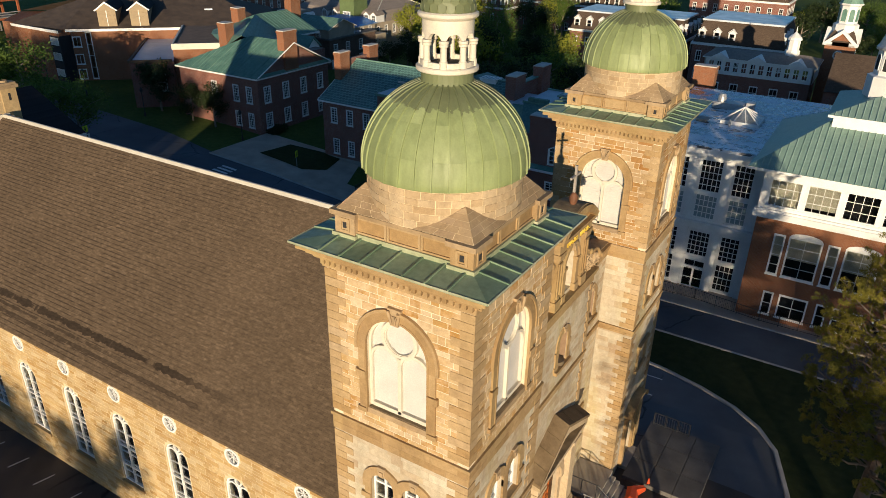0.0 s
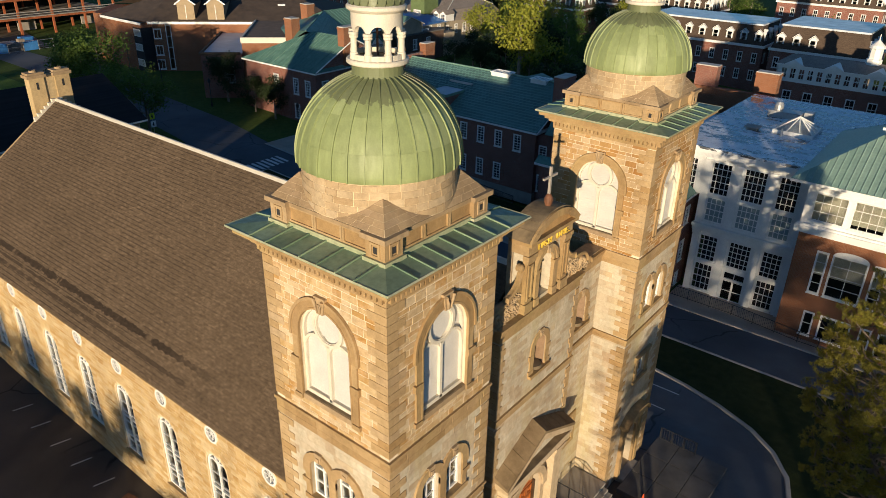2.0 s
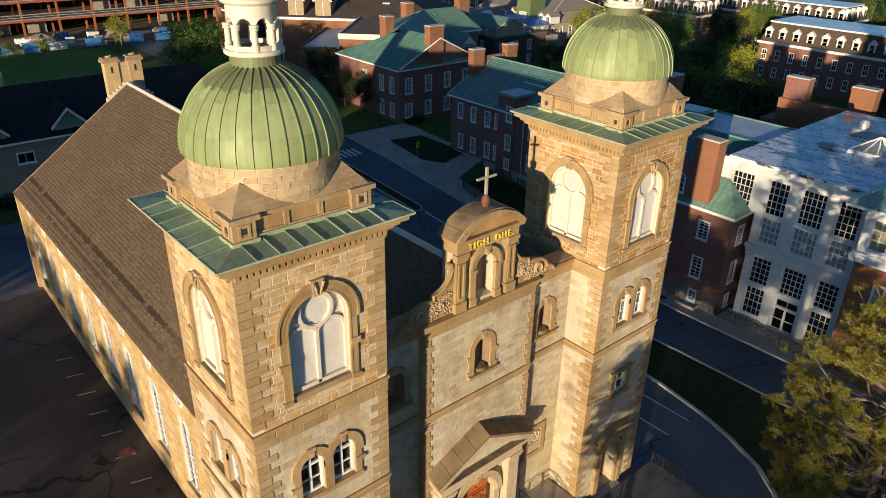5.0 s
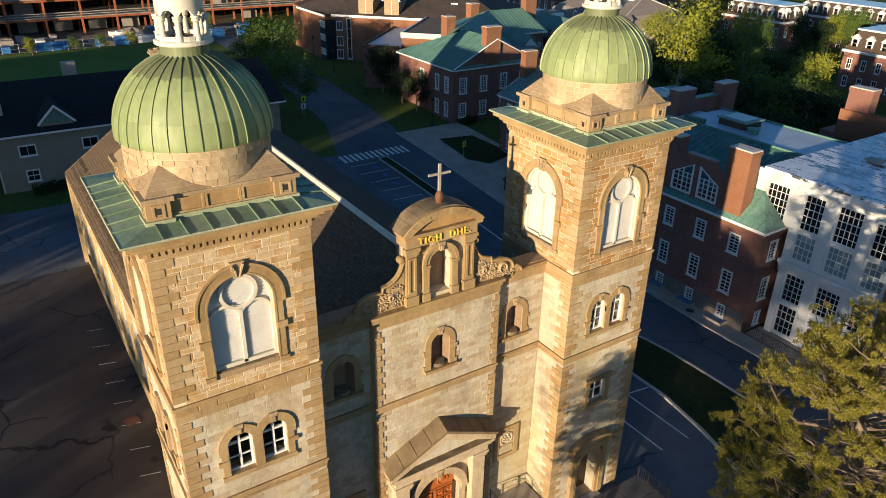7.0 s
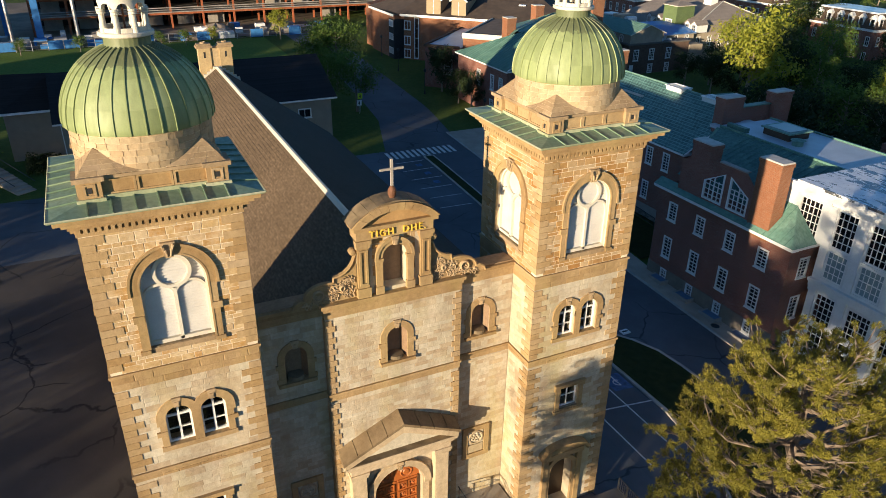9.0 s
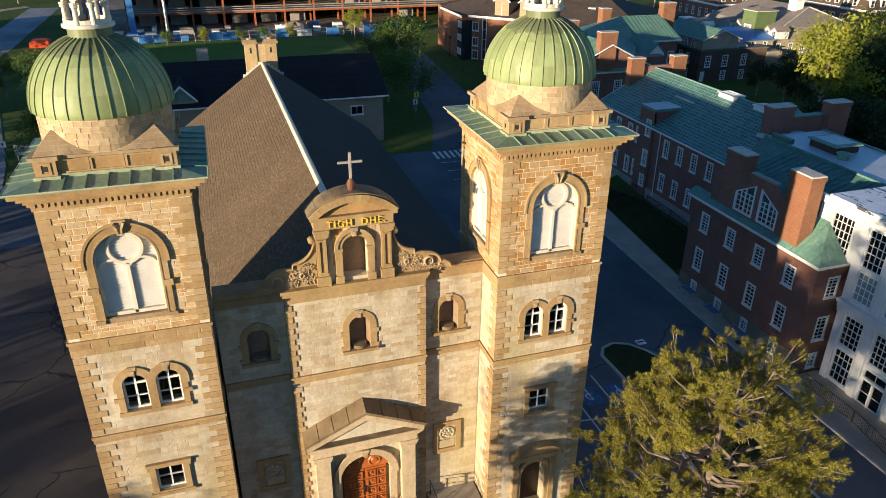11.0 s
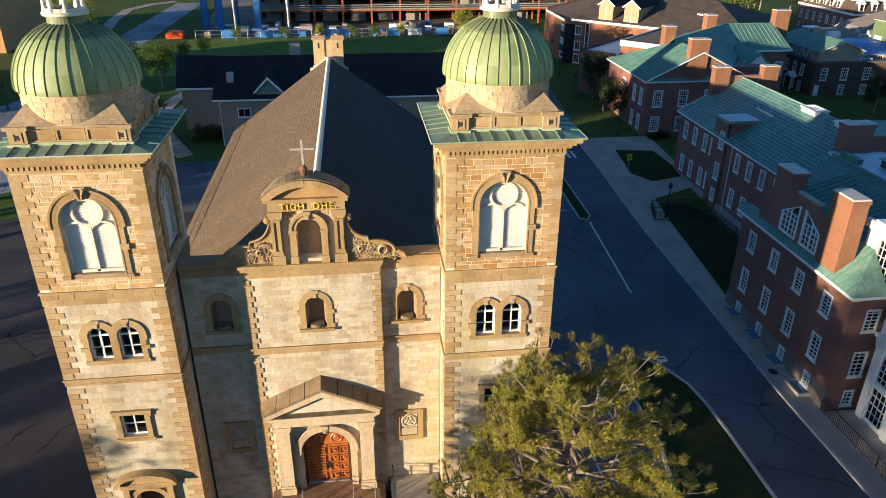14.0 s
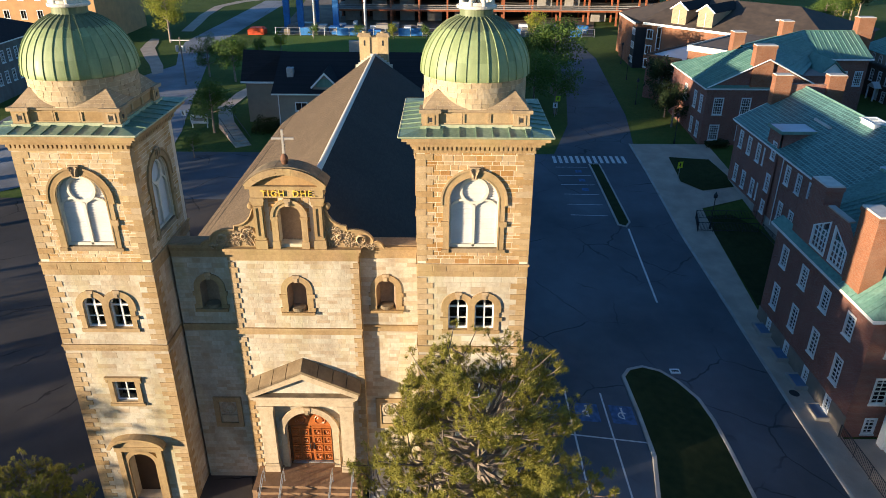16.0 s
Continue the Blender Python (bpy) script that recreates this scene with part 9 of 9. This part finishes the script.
        part("dormer_bar", Geo().box(-0.42, 0.42, 0.82, 0.9, 0.02, 0.05, face(x, 100.3, 8.5, -90)).box(-0.04, 0.04, 0.3, 1.4, 0.02, 0.05, face(x, 100.3, 8.5, -90)), M_WHITE, d)
        part("dormer_roof", Geo().band([(-0.85, 1.42), (0, 2.12), (0.85, 1.42)], [(-0.95, 1.5), (0, 2.3), (0.95, 1.5)], -3.2, 0.1, face(x, 100.3, 8.5, -90)), M_SLATE, d)
    g = part("green_bay", Geo().box(-96.3, -92.4, 99.4, 104.2, 8.4, 13.0), M_GREENB, m, "green clad stair bay")
    for k in range(16):
        part("clapboard", Geo().box(-96.34, -92.36, 99.36, 104.24, 8.6 + 0.28 * k, 8.64 + 0.28 * k), M_GREENB, g)
    part("bay_cap", Geo().box(-96.5, -92.2, 99.2, 104.4, 13.0, 13.15), M_CREAM, g)
    part("bay_roof", Geo().add([(-96.6, 99.1, 13.15), (-92.1, 99.1, 13.15), (-92.1, 104.5, 13.15), (-96.6, 104.5, 13.15), (-94.4, 101.8, 13.9)], [(0, 1, 4), (1, 2, 4), (2, 3, 4), (3, 0, 4)]), M_SLATE, g)
    part("bay_window", Geo().box(-95.4, -93.4, 99.28, 99.42, 8.8, 10.4), M_WHITE, g, "white sash window")
    part("bay_pane", Geo().box(-95.2, -94.45, 99.26, 99.29, 9.0, 10.2).box(-94.35, -93.6, 99.26, 99.29, 9.0, 10.2), M_GLASS, g)
    # slate-roofed house with a glazed lantern
    sl = house("slate_roofed_house", "house with dark slate roof, white lantern and dormers", "house", -116, -101, 93.0, 99.6, 2.4, 7.0, {"e": row([-1.5, 1.5], 4.6, 1.0, 1.8, 2, 3)}, mat=M_TANW)
    hip_roof(sl, -116, -101, 93.0, 99.6, 7.0, 10.0, M_SLATED, 0.4)
    la = part("lantern", Geo().box(-109.0, -106.2, 93.2, 96.0, 7.6, 10.1), M_WHITE, sl, "white glazed roof lantern")
    for k in range(4):
        part("lantern_pane", Geo().box(-108.8 + 0.68 * k, -108.3 + 0.68 * k, 93.17, 93.2, 8.5, 9.8), M_GLASS, la)
        part("lantern_pane", Geo().box(-106.2, -106.17, 93.4 + 0.66 * k, 93.9 + 0.66 * k, 8.5, 9.8), M_GLASS, la)
    part("tan_dormer", Geo().box(-105.3, -102.6, 93.4, 97.0, 7.2, 10.3), M_TANW, sl, "boxy tan dormer")
    d = part("dormer", Geo().prism([(-0.7, 7.2), (0.7, 7.2)] + [(0.7 * math.cos(math.pi * i / 8), 9.4 + 0.7 * math.sin(math.pi * i / 8)) for i in range(9)], -2.5, 0.0, face(-101.6, 94.0, 0, -90)), M_WHITE, sl, "white round-headed dormer")
    part("dormer_pane", Geo().prism(rect(-0.4, 0.4, 8.0, 9.5), 0.0, 0.02, face(-101.6, 94.0, 0, -90)), M_GLASS, d)


grey_mansion()


# stone hall and orange brick hall by the street
def street_halls():
    st = house("stone_hall", "grey stone hall with white sash windows and dark roof", "building", -104, -80, -92, -65.6, 1.8, 11.1,
               {"e": row([-11.5 + 3.3 * i for i in range(8)], 7.4, 1.1, 2.2, 2, 4) + row([-11.5 + 3.3 * i for i in range(8)], 3.6, 1.1, 2.2, 2, 4), "n": row([-10.5 + 2.1 * i for i in range(11)], 7.9, 1.0, 1.9, 2, 4) + row([-10.5 + 2.1 * i for i in range(11)], 4.6, 1.0, 1.9, 2, 4)}, mat=M_GREYST)
    hip_roof(st, -104, -80, -92, -65.6, 11.2, 16.2, M_BLACK, 0.6)
    ob = house("orange_brick_hall", "sunlit orange brick hall with pale window panels", "building", -162, -135, -115, -71, 2.0, 22.0,
               {"e": [(u, v, 1.3, 1.9, 2, 1) for u in [-21 + 3.8 * i for i in range(11)] for v in (4, 8, 12, 16)]}, mat=plain("orange_hall_brick", (0.50, 0.28, 0.12), 0.85, 0.15, 0.6))
    part("roof", Geo().box(-162.3, -134.7, -115.3, -70.7, 22.0, 22.5), M_FLATR, ob)


street_halls()


# ---- building site behind the church ----
def site():
    solo("site_dirt", Geo().add([(x, y, 2.66) for x, y in ((-150, -34), (-150, 44), (-230, 60), (-230, -40))], [(0, 1, 2, 3)]), plain("site_dirt", (0.20, 0.155, 0.115), 0.95, 0.35, 0.2), "bare brown dirt of the building site", "ground", kind="structure")
    fr = thing("steel_frame", (-180, 5, 2.6), "unfinished red-primed steel building frame with deck floors", "steel frame")
    rs = random.Random(4)
    colm = Geo().box(-0.22, 0.22, -0.22, 0.22, 0, 15.5).mesh("steel_column", M_RUST)
    for i in range(13):
        for x in (-166, -173, -181):
            part("steel_column", colm, None, fr, m=Matrix.Translation((x, -22 + 7.5 * i, 2.6)))
    for z in (6.6, 10.6, 14.6):
        for x in (-166, -173, -181):
            part("steel_beam", Geo().box(x - 0.2, x + 0.2, -22, 68, z - 0.5, z), M_RUST, fr)
        for i in range(13):
            part("steel_beam", Geo().box(-181, -166, -22.2 + 7.5 * i, -21.8 + 7.5 * i, z - 0.42, z - 0.02), M_RUST, fr)
        part("floor_deck", Geo().box(-181.2, -165.5, -22, 68, z, z + 0.18), M_BASE, fr)
        part("guard_rail", Geo().tube([(-165.6, -22, z + 1.1), (-165.6, 68, z + 1.1)], 0.09, 4).tube([(-165.6, -22, z + 0.6), (-165.6, 68, z + 0.6)], 0.08, 4), M_KERB, fr)
        for i in range(12):
            if rs.random() < 0.5:
                part("braced_panel", Geo().box(-172.8, -172.4, -20 + 7.5 * i, -16 + 7.5 * i, z - 3.8, z - 0.6), M_BASE, fr)
    part("core_wall", Geo().box(-182, -181.4, -22, 68, 2.6, 13), M_ROOM, fr)
    for y, x in ((-33.5, -160), (-31, -165), (-27.5, -170), (-20.5, -158), (-29.5, -158)):
        c = solo("wrapped_column", Geo().box(x - 0.7, x + 0.7, y - 0.7, y + 0.7, 2.6, 17).box(x - 0.76, x + 0.76, y - 0.76, y + 0.76, 8, 8.3), M_BLUE, "tall column wrapped in bright blue sheet", "column", "wrapped columns")
    for y in (-26, -13):
        solo("site_post", Geo().tube([(-158, y, 2.6), (-158, y, 18)], 0.4, 8), M_STEEL, "pale round site post", "post", "site posts")
    # fence with blue banners
    fe = thing("site_fence", (-148, 5, 2.6), "wire site fence hung with blue banners", "fence")
    for i in range(27):
        y = -34 + 3 * i
        part("fence_post", Geo().tube([(-148, y, 2.4), (-148, y, 4.6)], 0.05, 5), M_STEEL, fe)
        if i < 26:
            mt = M_BLUE if i in (2, 5, 6, 10, 11, 15, 19, 22, 24) else M_STEEL
            if mt is M_BLUE:
                part("banner", Geo().box(-148.04, -148.0, y + 0.1, y + 2.9, 2.7, 4.5), mt, fe)
            else:
                part("fence_mesh", Geo().tube([(-148, y, 4.5), (-148, y + 3, 4.5)], 0.04, 4).tube([(-148, y, 3.6), (-148, y + 3, 3.6)], 0.03, 4).tube([(-148, y, 2.8), (-148, y + 3, 2.8)], 0.03, 4), mt, fe)
    # stacked goods
    for i in range(70):
        y, x = rs.uniform(-33, 44), rs.uniform(-163, -149.5)
        w, d, hh = rs.uniform(0.5, 1.6), rs.uniform(0.5, 1.8), rs.uniform(0.5, 1.5)
        mt, lab = rs.choice(((M_WHITE, "white wrapped pallet"), (M_WHITE, "white wrapped pallet"), (M_BASE, "grey block stack"), (M_STEEL, "grey metal site box"), (M_BLUE, "blue covered stack"), (M_BARK, "timber stack"), (M_BARK, "timber stack")))
        solo("pallet", Geo().slab(x - w, x + w, y - d, y + d, 2.6, 2.6 + hh, 0.06), mt, lab + " on the building site", "pallet", "stacked site goods")
    for x, y, r, hh in ((-158, 17, 4.5, 2.2), (-160, 33, 4.0, 1.8)):
        n = 14
        v = [(x + r * math.cos(2 * math.pi * i / n) * rs.uniform(0.85, 1.1), y + r * math.sin(2 * math.pi * i / n) * rs.uniform(0.85, 1.1), 2.6) for i in range(n)] + [(x + 0.5 * r * math.cos(2 * math.pi * i / n) * rs.uniform(0.7, 1.2), y + 0.5 * r * math.sin(2 * math.pi * i / n), 2.6 + hh * rs.uniform(0.6, 0.85)) for i in range(n)] + [(x, y, 2.6 + hh)]
        solo("earth_mound", Geo().add(v, [(i, (i + 1) % n, n + (i + 1) % n, n + i) for i in range(n)] + [(n + i, n + (i + 1) % n, 2 * n) for i in range(n)]), M_BARK, "mound of loose brown earth", "earth mound")
    solo("tarped_load", Geo().slab(-152, -148.5, -41, -37, 2.6, 4.2, 0.5), M_ORANGE, "red tarpaulin over a load by the street", "tarpaulin")
    for i, (x, y) in enumerate(((-144, -24), (-143, -13), (-145, -5), (-144, 3), (-143.5, 8), (-145, 14))):
        plant(TREES[(1, 0, 2)[i % 3]], x, y, 50 * i, 0.35)
    plant(TREES[2], -144, 29, 0, 0.65)


site()


# ---- street things ----
def sign_post(x, y, h=2.6, turn=0.0, white=False, name="road_sign"):
    z = land(x, y)
    s = thing(name, (x, y, z), "yellow-green warning sign on a thin post" if not white else "small white sign on a thin post", "sign")
    part("post", Geo().tube([(x, y, z), (x, y, z + h)], 0.035, 6), M_STEEL, s)
    m = face(x, y, z, turn)
    part("plate", Geo().box(-0.38, 0.38, h - 0.85, h, 0.035, 0.05, m), M_YELLOW if not white else M_WHITE, s)
    part("symbol", Geo().box(-0.08, 0.08, h - 0.68, h - 0.18, 0.05, 0.055, m).box(-0.18, 0.1, h - 0.5, h - 0.42, 0.05, 0.054, m), M_IRON, s)


sign_post(-53.6, 37.4, 2.5, 20)
sign_post(-79.5, 25.5, 3.0, 0)
sign_post(-126, -38, 2.8, 10)
sign_post(-70, -37.5, 2.5, 0)
sign_post(-52, -43, 2.5, 60)
sign_post(-78.5, 25.0, 2.2, 0, True)
sign_post(-73, -31.5, 2.2, 0, True)


def lamp_post(x, y, h=4.2):
    z = land(x, y)
    s = thing("street_lamp", (x, y, z), "black iron lamp post with lantern head", "street lamp", "campus lamps")
    part("post", Geo().lathe([(0.16, z), (0.12, z + 0.5), (0.06, z + 0.7), (0.05, z + h - 0.5)], 10, Matrix.Translation((x, y, 0))), M_IRON, s)
    part("lantern", Geo().lathe([(0.08, z + h - 0.5), (0.2, z + h - 0.4), (0.24, z + h - 0.1), (0.1, z + h + 0.1), (0.0, z + h + 0.3)], 10, Matrix.Translation((x, y, 0))), M_IRON, s)


for x, y in ((-41.3, 37.6), (-86, 39.5), (-104, 42), (-118, 44), (-88, -52), (-104, -52), (-66.5, 40.5)):
    lamp_post(x, y)


def bar_railing(name, pts, h=1.1, step=1.6, label="black iron railing beside the sidewalk"):
    """An iron railing along (x, y, z) points."""
    s = thing(name, pts[0], label, "railing")
    for (a, b) in zip(pts, pts[1:]):
        a, b = Vector(a), Vector(b)
        n = max(1, int((b - a).length / step))
        for k in (h, h * 0.15):
            part("rail", Geo().tube([a + UP * k, b + UP * k], 0.035, 5), M_IRON, s)
        for i in range(n + 1):
            p = a.lerp(b, i / n)
            part("post", Geo().tube([p, p + UP * h], 0.035, 5), M_IRON, s)
        g, q = Geo(), int((b - a).length / 0.16)
        for i in range(q):
            p = a.lerp(b, (i + 0.5) / q)
            g.box(p.x - 0.012, p.x + 0.012, p.y - 0.012, p.y + 0.012, p.z + h * 0.15, p.z + h)
        tagged(part("balustrade", g, M_IRON, s), kind="stuff")


z6 = lambda x, y: (x, y, land(x, y) + 0.1)
bar_railing("hall_railing", [z6(-8.2, 36.0), z6(-2, 36.0), z6(4, 35.0), z6(22, 35.0)])
bar_railing("ramp_railing", [z6(-40.4, 42.6), z6(-40.6, 36.0), z6(-43.4, 36.6), z6(-43.3, 43.4)], label="black iron railing of the entrance ramp")
bar_railing("lawn_railing", [z6(-40.3, 43.0), z6(-36, 43.4), z6(-31, 43.2)], label="black iron railing round the sunken entry")

# window wells along the brick house
for x in (-21.4, -17.85, -14.3, -10.75):
    z = land(x, 36)
    w = thing("window_well", (x, 35.8, z), "blue-grey covered window well at the foot of the brick house", "window well", "window wells")
    part("kerb_wall", Geo().box(x - 0.95, x + 0.95, 35.15, 35.3, z - 0.2, z + 0.42).box(x - 0.95, x - 0.8, 35.3, 36.14, z - 0.2, z + 0.42).box(x + 0.8, x + 0.95, 35.3, 36.14, z - 0.2, z + 0.42), M_BASE, w)
    part("cover", Geo().box(x - 0.8, x + 0.8, 35.3, 36.14, z + 0.3, z + 0.36), plain("well_cover", (0.10, 0.16, 0.26), 0.4, 0.15, 2.0), w)


def flat_mark(name, x, y, mat, polys, turn=0.0, lift=0.045, label="painted road mark", kind="structure"):
    g = Geo()
    for q in polys:
        c, s = math.cos(radians(turn)), math.sin(radians(turn))
        p = [(x + u * c - v * s, y + u * s + v * c) for u, v in q]
        g.add([(a, b, land(a, b) + lift) for a, b in p], [tuple(range(len(p)))])
    return solo(name, g, mat, label, "road marking", kind=kind)


# accessible bay signs painted in blue and white
for y in (15.45, 18.15, 20.7):
    flat_mark("bay_sign_field", -8.85, y, M_BLUEP, [rect(-1.0, 1.0, -0.85, 0.85)], 0, 0.035, "blue painted field of an accessible bay")
    arc_ = [[(0.38 * r * math.cos(t) + 0.1, 0.38 * r * math.sin(t)) for r, t in ((1, a), (1, a + 0.4), (0.7, a + 0.4), (0.7, a))] for a in [math.pi * 0.75 + 0.4 * k for k in range(10)]]
    flat_mark("bay_sign_symbol", -8.85, y, M_PAINT, arc_ + [rect(-0.6, 0.1, -0.06, 0.08), rect(-0.78, -0.62, -0.08, 0.1), rect(0.05, 0.5, 0.0, 0.1)], 0, 0.05, "white painted access symbol")
for i in range(3):
    flat_mark("bay_mark", -56.1 + 2.75 * i, 25.2, M_BLUEP, [rect(-0.4, 0.4, -0.4, 0.4)], 0, 0.045, "small blue access mark in a parking bay")
flat_mark("manhole_cover", -12.9, 34.9, M_IRON, [[(0.4 * math.cos(2 * math.pi * i / 16), 0.4 * math.sin(2 * math.pi * i / 16)) for i in range(16)]], 0, 0.125, "dark iron manhole cover in the sidewalk")
flat_mark("storm_grate", -21.7, -11.9, M_BALL, [rect(-0.45, 0.45, -0.45, 0.45)], 10, 0.05, "rusted storm drain grate in the lot")

# loose white notice board lying on the drive
nb = thing("fallen_sign", (-14.6, 25.7, 0), "white sign board with dark print standing on the drive", "sign")
zz = land(-14.6, 26.2) + 0.05
part("board", Geo().box(-14.9, -14.3, 25.75, 26.5, zz, zz + 0.1), M_WHITE, nb)
part("print", Geo().box(-14.7, -14.5, 25.85, 26.4, zz + 0.1, zz + 0.104), M_IRON, nb)

# campus sign board and stair on the bank behind the church
cs = thing("campus_sign", (-71.5, -28.5, land(-71, -28)), "white sign board on two posts on the grass bank", "sign")
z = land(-71.5, -28.5)
part("board", Geo().box(-71.6, -71.5, -30.0, -27.4, z + 0.7, z + 2.0), M_WHITE, cs)
part("print", Geo().box(-71.495, -71.49, -29.6, -27.8, z + 1.1, z + 1.6), M_BASE, cs)
for y in (-29.8, -27.6):
    part("post", Geo().box(-71.62, -71.5, y - 0.07, y + 0.07, z - 0.1, z + 2.1), M_WHITE, cs)
bank = thing("bank_stair", (-66, -22.5, land(-66, -22)), "concrete stair with rails up the grass bank", "stair")
for i in range(9):
    k = Matrix.Translation((-64.5 - 0.85 * i, -20.6 - 0.49 * i, 0)) @ Matrix.Rotation(radians(30), 4, "Z")
    part("step", Geo().box(-0.8, 0.5, -1.1, 1.1, 0.5, land(-64.5 - 0.85 * i, -20.6) + 0.09 * (i + 1)).mesh("step", M_WALK), None, bank, m=k)
for s in (-1.15, 1.15):
    part("rail", Geo().tube([(-64.2 + 0.5 * s, -20.4 - 0.87 * s, land(-64, -20) + 1.1), (-71.6 + 0.5 * s, -24.6 - 0.87 * s, land(-71, -24) + 1.9)], 0.05, 5), M_IRON, bank)
sheet("bank_path", [(-71.5, -25.8), (-72.6, -23.8), (-82, -26.9), (-92, -26.2), (-98, -25.0), (-98, -27.2), (-92, -28.6), (-82, -29.2)], 0.06, M_WALK, "pale concrete path across the grass", "path")
sheet("lawn_path", [(-153, -56), (-164, -57.5), (-180, -60), (-200, -61.4), (-211, -57.5), (-217, -52), (-220, -54), (-213, -60.5), (-200, -64.4), (-180, -63), (-164, -60.5), (-153, -59)], 0.06, M_WALK, "curving pale path over the lawn", "path")

sheet("corner_path", [(-105.2, -48.4), (-106.9, -46.9), (-113, -49.1), (-122.5, -53.6), (-131.5, -57.6), (-137.5, -59.0), (-142.5, -60.6), (-142.8, -62.6), (-137.5, -61.9), (-129.8, -60.3), (-121.5, -56.3), (-113.5, -52.0)], 0.06, M_WALK, "curving pale path across the street corner", "path")

# utility pole
up_ = thing("utility_pole", (-97.4, -39.3, land(-97.4, -39.3)), "wooden utility pole with transformers and cross arm", "utility pole")
zu = land(-97.4, -39.3)
part("pole", Geo().tube([(-97.4, -39.3, zu), (-97.4, -39.3, zu + 8.4)], [0.17, 0.12], 8), M_BARK, up_)
part("cross_arm", Geo().box(-97.5, -97.3, -41.0, -37.6, zu + 7.8, zu + 7.98), M_CAP, up_)
for dy in (-0.55, 0.55):
    part("transformer", Geo().lathe([(0.0, zu + 5.9), (0.32, zu + 6.0), (0.32, zu + 7.0), (0.0, zu + 7.15)], 10, Matrix.Translation((-97.1, -39.3 + dy, 0))), M_STEEL, up_)

# orange snow fence and cone by the tower door
ob = solo("orange_netting", Geo().tube([(1.2, 4.6, 0.35), (1.6, 5.4, 0.45), (1.4, 6.3, 0.4), (1.9, 7.0, 0.35)], [0.3, 0.42, 0.4, 0.2], 7), M_ORANGE, "heap of orange plastic netting on the forecourt", "netting")
cn = thing("traffic_cone", (2.0, 7.6, 0), "orange traffic cone with pale band", "traffic cone")
part("cone", Geo().lathe([(0.14, 0.05), (0.03, 0.7)], 12, Matrix.Translation((2.0, 7.6, 0.02))).box(1.8, 2.2, 7.4, 7.8, 0.02, 0.06), M_ORANGE, cn)

# paved slab before the far tower
pv = thing("door_terrace", (3, 10.5, 0), "concrete terrace slabs before the tower door", "terrace")
for i in range(3):
    for j in range(3):
        part("slab", Geo().slab(0.4 + 1.55 * i, 1.92 + 1.55 * i, 7.4 + 2.05 * j, 9.42 + 2.05 * j, 0.0, 0.32, 0.02), M_DKCON, pv)
bar_railing("terrace_railing", [(0.6, 13.3, 0.3), (3.0, 13.3, 0.3)], 1.0, 0.8, "dark iron railing on the terrace")


# brick block with two chimneys behind the hall
rb = thing("rear_brick_block", (-14, 66, -1), "low brick block with two tall chimneys behind the hall", "building")
part("wall", Geo().box(-21, -8.6, 64.2, 68, -1.5, 9.4), M_BRICK, rb)
part("parapet", Geo().box(-19.2, -9.0, 64.0, 64.8, 9.0, 12.2), M_BRICK_L, rb)
chimney(rb, -17.6, 65.0, 9.4, 14.6, 2.6, 1.4, M_BRICK)
chimney(rb, -10.6, 65.6, 9.4, 14.6, 2.6, 1.4, M_BRICK_L)
